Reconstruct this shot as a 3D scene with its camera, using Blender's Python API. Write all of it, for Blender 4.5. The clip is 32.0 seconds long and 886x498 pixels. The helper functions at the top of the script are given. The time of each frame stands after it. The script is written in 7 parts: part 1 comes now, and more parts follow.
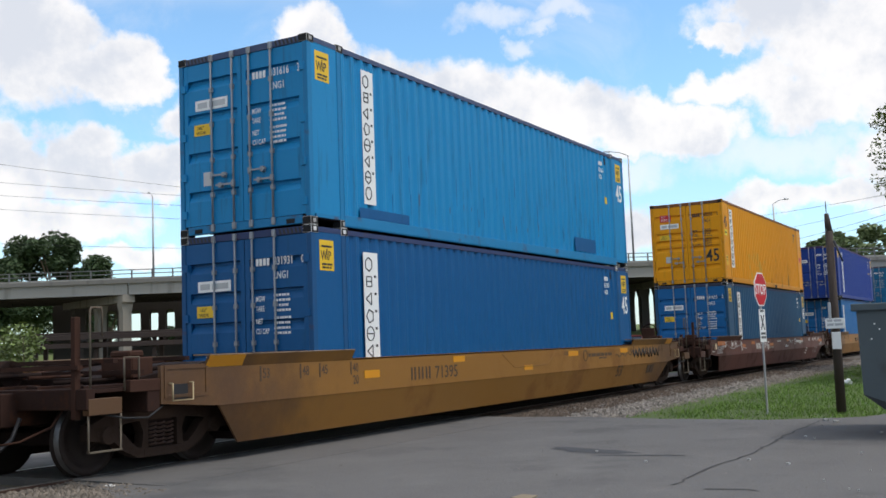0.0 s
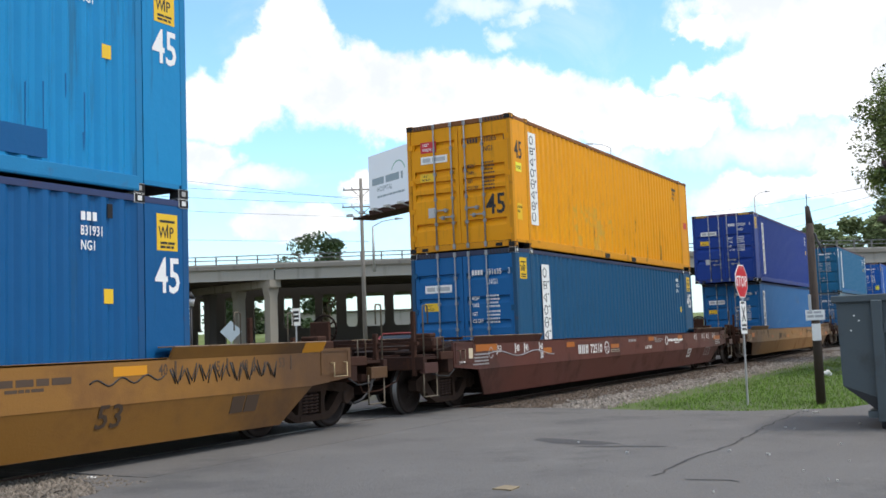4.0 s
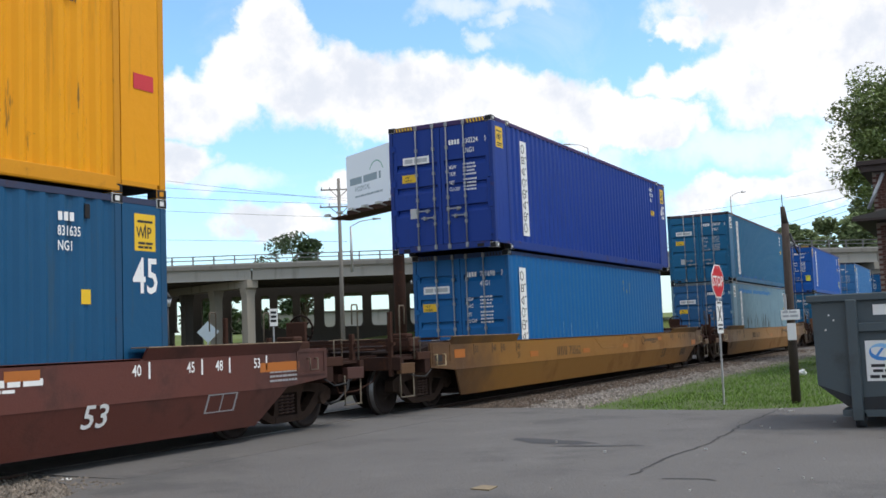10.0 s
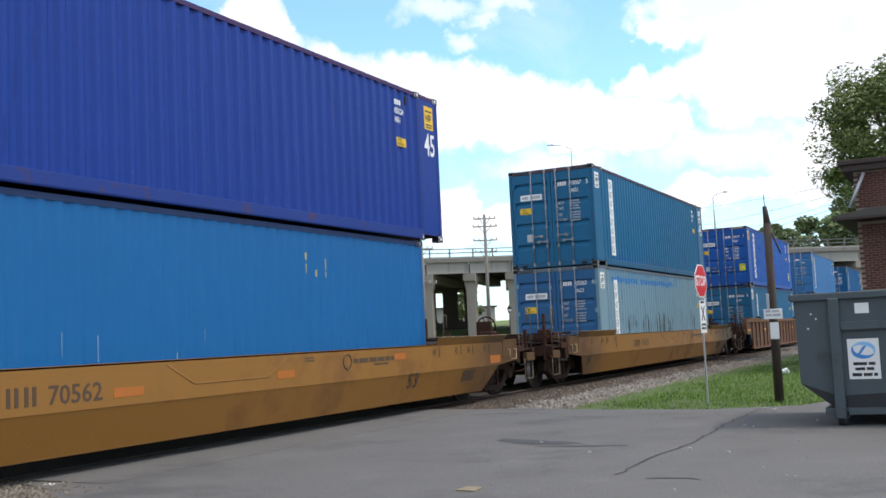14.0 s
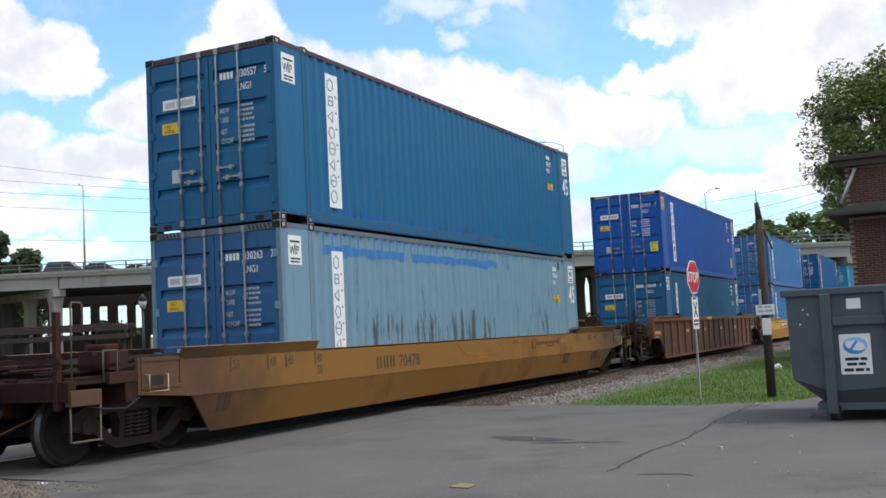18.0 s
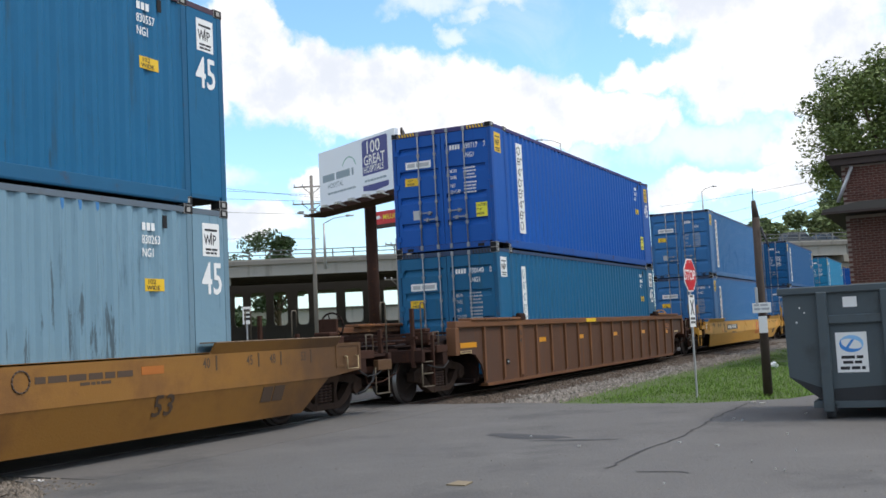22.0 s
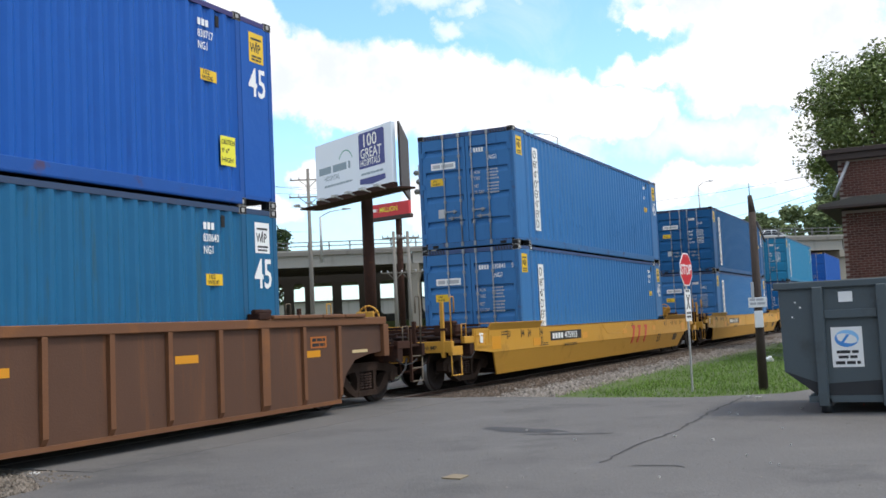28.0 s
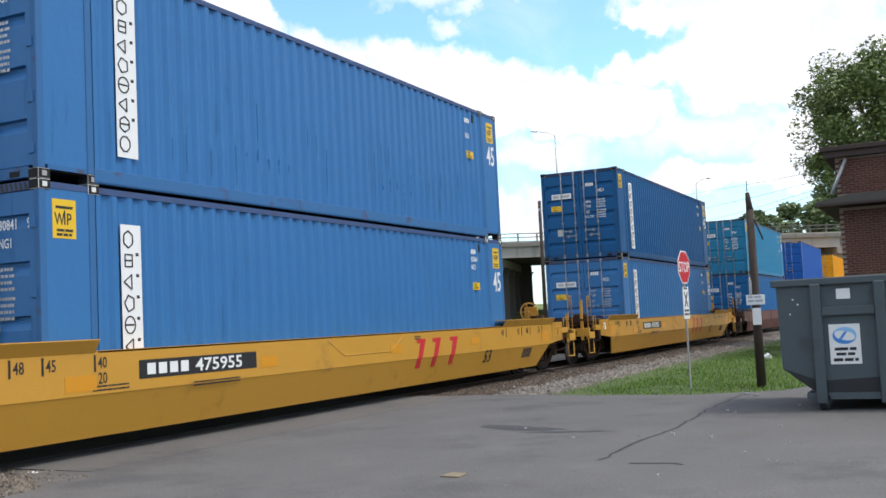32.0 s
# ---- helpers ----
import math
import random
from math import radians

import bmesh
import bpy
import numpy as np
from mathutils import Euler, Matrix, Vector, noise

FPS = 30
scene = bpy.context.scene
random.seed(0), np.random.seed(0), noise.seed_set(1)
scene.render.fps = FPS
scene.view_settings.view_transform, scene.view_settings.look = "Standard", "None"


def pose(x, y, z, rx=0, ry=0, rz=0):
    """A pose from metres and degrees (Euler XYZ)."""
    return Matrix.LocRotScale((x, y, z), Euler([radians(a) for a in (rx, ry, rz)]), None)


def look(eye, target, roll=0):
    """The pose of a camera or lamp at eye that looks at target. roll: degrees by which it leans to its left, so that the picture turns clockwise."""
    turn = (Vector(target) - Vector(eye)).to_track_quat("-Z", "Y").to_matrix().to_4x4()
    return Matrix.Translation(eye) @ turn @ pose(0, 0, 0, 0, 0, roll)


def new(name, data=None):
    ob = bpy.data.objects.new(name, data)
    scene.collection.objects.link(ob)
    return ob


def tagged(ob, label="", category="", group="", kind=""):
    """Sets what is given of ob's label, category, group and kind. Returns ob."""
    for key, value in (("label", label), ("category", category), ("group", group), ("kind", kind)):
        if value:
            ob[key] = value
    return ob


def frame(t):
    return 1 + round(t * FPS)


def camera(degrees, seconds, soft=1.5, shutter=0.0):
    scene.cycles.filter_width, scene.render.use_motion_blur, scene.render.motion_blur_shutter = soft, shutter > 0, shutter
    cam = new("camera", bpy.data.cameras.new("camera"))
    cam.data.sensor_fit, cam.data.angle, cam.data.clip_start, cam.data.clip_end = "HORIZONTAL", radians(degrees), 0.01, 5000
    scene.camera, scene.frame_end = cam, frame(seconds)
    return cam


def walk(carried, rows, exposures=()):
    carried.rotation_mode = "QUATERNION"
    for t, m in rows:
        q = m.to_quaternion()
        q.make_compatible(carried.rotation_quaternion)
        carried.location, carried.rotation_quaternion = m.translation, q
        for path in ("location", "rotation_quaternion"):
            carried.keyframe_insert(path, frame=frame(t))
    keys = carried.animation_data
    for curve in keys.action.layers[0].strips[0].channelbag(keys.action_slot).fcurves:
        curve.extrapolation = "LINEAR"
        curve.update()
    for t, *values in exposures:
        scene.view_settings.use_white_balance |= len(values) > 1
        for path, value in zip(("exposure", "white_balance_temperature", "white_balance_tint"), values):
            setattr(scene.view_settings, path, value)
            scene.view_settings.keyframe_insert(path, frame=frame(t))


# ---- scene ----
EYE = Vector((0.0, -9.181, 1.370))


def aim(yaw, pitch, roll):
    """The camera's pose: yaw clockwise from the y axis, pitch upwards, in degrees."""
    a, b = radians(yaw), radians(pitch)
    return look(EYE, EYE + Vector((math.sin(a) * math.cos(b), math.cos(a) * math.cos(b), math.sin(b))), roll)


cam = camera(46.24, 32.0, soft=1.6)
walk(cam, [
    (0, aim(60.48, 5.40, -2.14)), (0.5, aim(60.53, 5.56, -2.25)),
    (1, aim(60.53, 5.65, -2.39)), (1.5, aim(60.72, 5.45, -2.49)),
    (2, aim(60.77, 5.30, -2.38)), (2.5, aim(60.77, 5.13, -2.35)),
    (3, aim(61.09, 5.00, -2.18)), (3.5, aim(61.42, 4.88, -2.11)),
    (5.5, aim(61.28, 5.05, -2.10)), (6, aim(61.26, 5.16, -2.05)),
    (6.5, aim(61.41, 5.21, -2.22)), (7, aim(61.63, 5.13, -2.32)),
    (7.5, aim(61.80, 5.01, -2.23)), (8, aim(61.97, 4.90, -2.13)),
    (8.5, aim(62.15, 4.88, -2.24)), (9, aim(62.39, 4.85, -2.27)),
    (9.5, aim(62.60, 4.79, -2.30)), (10, aim(62.64, 4.86, -2.22)),
    (10.5, aim(62.72, 4.79, -2.31)), (11, aim(62.72, 4.87, -2.38)),
    (11.5, aim(62.72, 4.85, -2.43)), (12, aim(62.88, 4.90, -2.54)),
    (12.5, aim(63.12, 4.99, -2.54)), (13, aim(63.30, 4.93, -2.52)),
    (13.5, aim(63.42, 4.88, -2.53)), (14, aim(63.53, 4.90, -2.63)),
    (14.5, aim(63.59, 4.94, -2.75)), (16.5, aim(63.69, 4.90, -2.72)),
    (17, aim(63.78, 4.77, -2.83)), (17.5, aim(63.81, 4.79, -2.91)),
    (18, aim(63.93, 4.73, -2.89)), (18.5, aim(63.92, 4.73, -2.91)),
    (19, aim(63.86, 4.76, -2.80)), (19.5, aim(63.87, 4.74, -2.75)),
    (20, aim(63.91, 4.76, -2.75)), (20.5, aim(64.00, 4.84, -2.79)),
    (21, aim(63.92, 4.79, -2.74)), (21.5, aim(63.94, 4.67, -2.78)),
    (22, aim(64.09, 4.59, -2.81)), (22.5, aim(64.23, 4.48, -2.93)),
    (23, aim(64.34, 4.44, -2.96)), (23.5, aim(64.37, 4.54, -2.96)),
    (24, aim(64.26, 4.67, -3.02)), (24.5, aim(64.31, 4.74, -2.94)),
    (25, aim(64.27, 4.74, -3.02)), (25.5, aim(64.16, 4.78, -2.94)),
    (27.5, aim(64.27, 4.40, -2.62)), (28, aim(64.27, 4.23, -2.64)),
    (28.5, aim(64.32, 4.02, -2.72)), (29, aim(64.39, 3.96, -2.72)),
    (29.5, aim(64.41, 3.99, -2.76)), (30, aim(64.49, 4.08, -2.70)),
    (30.5, aim(64.54, 4.13, -2.83)), (31, aim(64.43, 4.15, -2.70)),
    (31.5, aim(64.36, 4.14, -2.77)), (32, aim(64.38, 4.13, -2.81)),
], exposures=[
    (0, -0.08, 6680, 11), (0.5, 0.1, 6680, 11), (1, 0.2, 6680, 11), (3, 0.25, 6680, 11), (5.5, 0.05, 6680, 11), (6, -0.04, 6680, 11), (7, 0.13, 6680, 11), (8, 0.2, 6680, 11), (9, 0.25, 6680, 11), (10, 0.05, 6680, 11), (11, -0.15, 6680, 11), (12, 0.05, 6680, 11), (13, 0.33, 6680, 11), (14, 0.3, 6680, 11), (16.5, -0.1, 6680, 11), (17, -0.14, 6680, 11), (18, 0.05, 6680, 11), (19, 0.28, 6680, 11), (20, 0.25, 6680, 11), (22, 0.12, 6680, 11), (23, -0.02, 6680, 11), (24, 0.05, 6680, 11), (25, 0.25, 6680, 11), (28, 0.25, 6680, 11), (29, 0.0, 6680, 11), (30, 0.0, 6680, 11), (31, 0.2, 6680, 11), (32, 0.27, 6680, 11)
])

# ---- world, sun ----
SUN_AZ, SUN_EL = radians(165), radians(58)


def nodes_of(tree):
    """Short hands for making and joining nodes."""
    def mk(kind, **kw):
        n = tree.nodes.new(kind)
        for k, v in kw.items():
            if k == "op":
                n.operation = v
            elif k == "blend":
                n.blend_type = v
            elif k == "dtype":
                n.data_type = v
        return n

    def put(sock, v):
        if isinstance(v, bpy.types.NodeSocket):
            tree.links.new(v, sock)
        else:
            sock.default_value = v

    def mth(op, a, b=None, c=None, clamp=False):
        n = mk("ShaderNodeMath", op=op)
        n.use_clamp = clamp
        for k, v in enumerate((a, b, c)):
            if v is not None:
                put(n.inputs[k], v)
        return n.outputs[0]

    def mix(f, a, b, blend="MIX"):
        n = mk("ShaderNodeMix", dtype="RGBA", blend=blend)
        put(n.inputs[0], f)
        put(n.inputs[6], a)
        put(n.inputs[7], b)
        return n.outputs[2]

    def ramp(f, a, b, lo=0.0, hi=1.0):
        n = mk("ShaderNodeMapRange")
        n.interpolation_type = "SMOOTHSTEP"
        for k, v in enumerate((f, a, b, lo, hi)):
            put(n.inputs[k], v)
        return n.outputs[0]

    def noise_tex(vec, scale, detail=4.0, rough=0.55, distort=0.0):
        n = mk("ShaderNodeTexNoise")
        put(n.inputs["Vector"], vec)
        n.inputs["Scale"].default_value = scale
        n.inputs["Detail"].default_value = detail
        n.inputs["Roughness"].default_value = rough
        n.inputs["Distortion"].default_value = distort
        return n.outputs[0]
    return mk, put, mth, mix, ramp, noise_tex


# clouds of the sky: azimuth, elevation and half sizes in degrees
MAIN_BANK = [(53.7, 16.5, 2.2, 2.1), (52.1, 14.8, 2.8, 1.9), (49.1, 13.0, 3.7, 2.0), (47.0, 12.5, 1.9, 1.4), (55.8, 14.1, 3.7, 2.3), (58.9, 13.2, 3.4, 2.4),
             (62.1, 13.2, 3.5, 2.5), (65.2, 12.8, 3.5, 2.3), (68.3, 12.1, 3.3, 2.0), (71.4, 11.6, 3.3, 1.7), (74.5, 11.0, 3.2, 1.4)]
WEST_BANK = [(38.6, 16.4, 4.4, 3.5), (42.5, 15.2, 3.0, 2.0), (44.3, 15.0, 1.4, 1.6), (37.2, 10.1, 2.8, 2.8), (41.1, 10.2, 2.5, 2.3), (44.8, 9.7, 2.2, 1.6), (47.6, 10.0, 2.7, 1.4), (38.9, 7.2, 6.2, 1.3)]
EAST_BANK = [(79.0, 16.8, 4.2, 2.0), (83.6, 15.0, 6.0, 3.4), (81.0, 12.2, 3.4, 1.7), (76.0, 13.0, 2.6, 1.0), (78.2, 13.2, 2.3, 1.5), (76.2, 15.7, 1.2, 0.7), (86.2, 12.0, 4.7, 3.1), (85.5, 9.0, 4.6, 1.8)]
LOW_BANK = [(57.2, 8.6, 1.7, 1.0), (53.4, 6.6, 3.6, 1.0), (43.7, 5.4, 3.2, 0.7), (64.2, 6.7, 2.0, 2.0), (69.3, 6.0, 4.6, 1.5), (78.1, 7.0, 3.5, 1.0), (82.2, 7.1, 2.6, 1.0)]
WISPS = [(63.6, 18.0, 2.4, 0.7), (67.4, 17.9, 2.1, 0.6), (66.2, 17.3, 1.0, 0.5), (65.1, 16.2, 0.7, 0.6), (79.0, 9.6, 4.5, 1.3), (70.0, 9.3, 4.0, 0.9), (51.0, 9.0, 3.0, 0.8)]


def make_world():
    world = bpy.data.worlds.new("sky")
    world.use_nodes = True
    scene.world = world
    tree = world.node_tree
    mk, put, mth, mix, ramp, noise_tex = nodes_of(tree)
    bg = tree.nodes["Background"]
    sky = mk("ShaderNodeTexSky")
    sky.sky_type = "NISHITA"
    sky.sun_disc = False
    sky.sun_elevation, sky.sun_rotation = SUN_EL, SUN_AZ
    sky.air_density, sky.dust_density, sky.ozone_density = 1.0, 0.6, 1.6
    way = mk("ShaderNodeTexCoord").outputs["Generated"]
    sep = mk("ShaderNodeSeparateXYZ")
    put(sep.inputs[0], way)
    az = mth("MULTIPLY", mth("ARCTAN2", sep.outputs[0], sep.outputs[1]), 57.2958)
    el = mth("MULTIPLY", mth("ARCSINE", sep.outputs[2]), 57.2958)
    # billowing cloud edges: the directions are bent by noise
    w1 = mk("ShaderNodeTexNoise")
    put(w1.inputs["Vector"], way)
    w1.inputs["Scale"].default_value, w1.inputs["Detail"].default_value, w1.inputs["Roughness"].default_value = 17, 6, 0.58
    wc = mk("ShaderNodeSeparateXYZ")
    put(wc.inputs[0], w1.outputs["Color"])
    baz = mth("ADD", az, mth("MULTIPLY", mth("SUBTRACT", wc.outputs[0], 0.5), 4.4))
    bel = mth("ADD", el, mth("MULTIPLY", mth("SUBTRACT", wc.outputs[1], 0.5), 3.6))
    bent = mk("ShaderNodeCombineXYZ")
    put(bent.inputs[0], baz)
    put(bent.inputs[1], bel)
    n1 = noise_tex(way, 22, 7, 0.6)
    n2 = noise_tex(way, 3.2, 5, 0.55)
    n3 = noise_tex(way, 60, 5, 0.6)

    def bank(lobes):
        """How deep a direction lies in a bank of rounded lobes: 1 in the middle, 0 on the edge."""
        far_off = None
        for a, e, ra, re in lobes:
            n = mk("ShaderNodeVectorMath", op="MULTIPLY_ADD")
            put(n.inputs[0], bent.outputs[0])
            n.inputs[1].default_value = (1 / ra, 1 / re, 0)
            n.inputs[2].default_value = (-a / ra, -e / re, 0)
            d = mk("ShaderNodeVectorMath", op="DOT_PRODUCT")
            put(d.inputs[0], n.outputs[0])
            put(d.inputs[1], n.outputs[0])
            far_off = d.outputs["Value"] if far_off is None else mth("SMOOTH_MIN", far_off, d.outputs["Value"], 0.2)
        return mth("MAXIMUM", mth("SUBTRACT", 1.0, far_off), -1.2)

    field = mth("MAXIMUM", mth("MAXIMUM", bank(MAIN_BANK), bank(WEST_BANK)), mth("MAXIMUM", mth("MULTIPLY", bank(EAST_BANK), 0.75), mth("MULTIPLY", bank(LOW_BANK), 0.8)))
    ragged = mth("ADD", mth("MULTIPLY", mth("SUBTRACT", n1, 0.5), 0.9), mth("MULTIPLY", mth("SUBTRACT", n3, 0.5), 0.8))
    shaped = mth("ADD", field, ragged)
    thin = ramp(mth("ADD", bank(WISPS), mth("MULTIPLY", ragged, 1.5)), -0.6, 1.0, 0.0, 0.62)
    veil = mth("MULTIPLY", ramp(noise_tex(way, 7, 7, 0.62, 0.6), 0.50, 0.75), 0.25)
    near_view = mth("MAXIMUM", ramp(shaped, -0.22, 0.48), mth("MAXIMUM", thin, veil))
    beyond = ramp(n2, 0.40, 0.56)
    # the same broken cloud goes on all round the sky
    inside = mth("MULTIPLY", mth("MULTIPLY", ramp(az, 30, 36), ramp(az, 93, 99, 1.0, 0.0)), ramp(el, 18, 22, 1.0, 0.0))
    mask = mth("ADD", mth("MULTIPLY", near_view, inside), mth("MULTIPLY", beyond, mth("SUBTRACT", 1.0, inside)))
    grey = ramp(mth("ADD", mth("MULTIPLY", shaped, -0.12), noise_tex(way, 9, 6, 0.6)), 0.30, 0.52, 0.0, 1.0)
    white = mix(grey, (0.78, 0.83, 0.92, 1), (1.08, 1.08, 1.09, 1))
    blue = mix(1.0, sky.outputs[0], (0.176, 0.228, 0.245, 1), "MULTIPLY")
    haze = ramp(el, -1, 12, 0.5, 0.0)
    blue = mix(haze, blue, (0.68, 0.79, 0.92, 1))
    put(bg.inputs[0], mix(mth("MULTIPLY", mask, 0.96), blue, white))
    bg.inputs[1].default_value = 1.0


make_world()
sun = new("sun", bpy.data.lights.new("sun", "SUN"))
sun.data.energy, sun.data.angle, sun.data.color = 2.0, radians(12), (1.0, 0.96, 0.9)
sun.matrix_world = look(Vector((math.sin(SUN_AZ) * math.cos(SUN_EL), math.cos(SUN_AZ) * math.cos(SUN_EL), math.sin(SUN_EL))) * 50, (0, 0, 0))
scene.view_settings.exposure = 0.0

# ---- materials ----


def material(name, colour, rough=0.6, metal=0.0, vary=0.25, scale=1.5, fine=40.0, bump=0.15, stain=None, amount=0.0, stain_scale=1.0,
             streak=False, spots=None, spot_at=0.66, per_piece=0.0, gloss=0.4, island=0.0, grime=None, dents=0.0, wear=()):
    """Paint, concrete, earth and the like: a base colour broken at two scales, stains or streaks with a colour of their own, fine relief."""
    m = bpy.data.materials.new(name)
    m.use_nodes = True
    tree = m.node_tree
    mk, put, mth, mix, ramp, noise_tex = nodes_of(tree)
    bsdf = tree.nodes["Principled BSDF"]
    where = mk("ShaderNodeTexCoord").outputs["Object"]
    c = (*colour, 1)
    big = noise_tex(where, scale, 4, 0.6)
    small = noise_tex(where, fine, 3, 0.6)
    tone = mth("ADD", mth("MULTIPLY", mth("SUBTRACT", big, 0.5), vary * 2), mth("MULTIPLY", mth("SUBTRACT", small, 0.5), vary))
    lit = tuple(min(1.0, v * 1.9) for v in colour)
    dim = tuple(v * 0.35 for v in colour)
    col = mix(ramp(tone, 0.0, 0.6), c, (*lit, 1))
    col = mix(ramp(tone, 0.0, -0.6), col, (*dim, 1))
    if per_piece:
        rnd = mk("ShaderNodeObjectInfo").outputs["Random"]
        col = mix(mth("MULTIPLY", rnd, per_piece), col, (*dim, 1))
    if island:
        rnd = mk("ShaderNodeNewGeometry").outputs["Random Per Island"]
        col = mix(mth("MULTIPLY", ramp(rnd, 0.45, 1.0), island), col, (*lit, 1))
        col = mix(mth("MULTIPLY", ramp(rnd, 0.45, 0.0), island), col, (*dim, 1))
    rgh = rough
    if stain:
        vec = where
        if streak:
            mp = mk("ShaderNodeMapping")
            put(mp.inputs[0], where)
            mp.inputs[3].default_value = (1.0, 1.0, 0.09)
            vec = mp.outputs[0]
        s = noise_tex(vec, stain_scale * (4 if streak else 1), 6, 0.65)
        k = ramp(s, 0.62 - 0.25 * amount, 0.74 - 0.1 * amount, 0.0, min(1.0, 0.35 + amount))
        col = mix(k, col, (*stain, 1))
        rgh = mth("ADD", rough, mth("MULTIPLY", k, 0.25), clamp=True)
    if spots:
        k2 = ramp(noise_tex(where, 7, 8, 0.7), spot_at, spot_at + 0.04)
        col = mix(k2, col, (*spots, 1))
    for tint, x0, x1, z0, z1, level, streaky, grain in wear:
        # a field of rust, scrapes or brushed paint, thick along z0 and thinning out towards z1
        pos = mk("ShaderNodeSeparateXYZ")
        put(pos.inputs[0], where)
        mp = mk("ShaderNodeMapping")
        put(mp.inputs[0], where)
        mp.inputs[3].default_value = (1.0, 1.0, 0.10 if streaky else 1.0)
        mp.inputs[1].default_value = (x0, 0, level * 7)
        reach = mth("MULTIPLY", mth("MULTIPLY", ramp(pos.outputs[0], x0, x0 + 1.5), ramp(pos.outputs[0], x1, x1 - 2.0)), ramp(pos.outputs[2], z1, z0))
        k = ramp(mth("ADD", noise_tex(mp.outputs[0], grain, 6, 0.7), mth("MULTIPLY", mth("SUBTRACT", reach, 1.0), 0.45)), level, level + 0.07, 0.0, 0.85)
        col = mix(k, col, (*tint, 1))
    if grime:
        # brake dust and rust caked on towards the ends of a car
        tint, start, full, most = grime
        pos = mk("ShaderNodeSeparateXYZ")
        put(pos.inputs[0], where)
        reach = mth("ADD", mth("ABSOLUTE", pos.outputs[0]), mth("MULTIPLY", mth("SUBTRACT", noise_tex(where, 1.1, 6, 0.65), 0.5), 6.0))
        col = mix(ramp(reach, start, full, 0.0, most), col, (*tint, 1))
    put(bsdf.inputs["Base Color"], col)
    put(bsdf.inputs["Roughness"], rgh)
    bsdf.inputs["Metallic"].default_value = metal
    bsdf.inputs["Specular IOR Level"].default_value = gloss
    if bump:
        b = mk("ShaderNodeBump")
        b.inputs["Strength"].default_value = bump
        b.inputs["Distance"].default_value = 0.02
        put(b.inputs["Height"], mth("ADD", small, mth("MULTIPLY", big, 0.7)))
        if dents:
            # the sheet is pushed in and out by a few millimetres
            d = mk("ShaderNodeBump")
            d.inputs["Strength"].default_value = dents
            d.inputs["Distance"].default_value = 0.06
            put(d.inputs["Height"], noise_tex(where, 2.4, 3, 0.5))
            put(b.inputs["Normal"], d.outputs[0])
        put(bsdf.inputs["Normal"], b.outputs[0])
    return m


def plain(name, colour, rough=0.6, metal=0.0):
    m = bpy.data.materials.new(name)
    m.use_nodes = True
    b = m.node_tree.nodes["Principled BSDF"]
    b.inputs["Base Color"].default_value = (*colour, 1)
    b.inputs["Roughness"].default_value = rough
    b.inputs["Metallic"].default_value = metal
    return m


RUST = (0.10, 0.042, 0.018)
BOX_PAINT = dict(rough=0.5, gloss=0.22, vary=0.2, scale=0.7, fine=26, bump=0.07, dents=0.22)


def box_paint(name, colour, stain, amount, spots=None, spot_at=0.7, fineness=1.8, wear=()):
    return material(name, colour, wear=wear, stain=stain, amount=amount, streak=True, stain_scale=fineness, spots=spots, spot_at=spot_at, **BOX_PAINT)


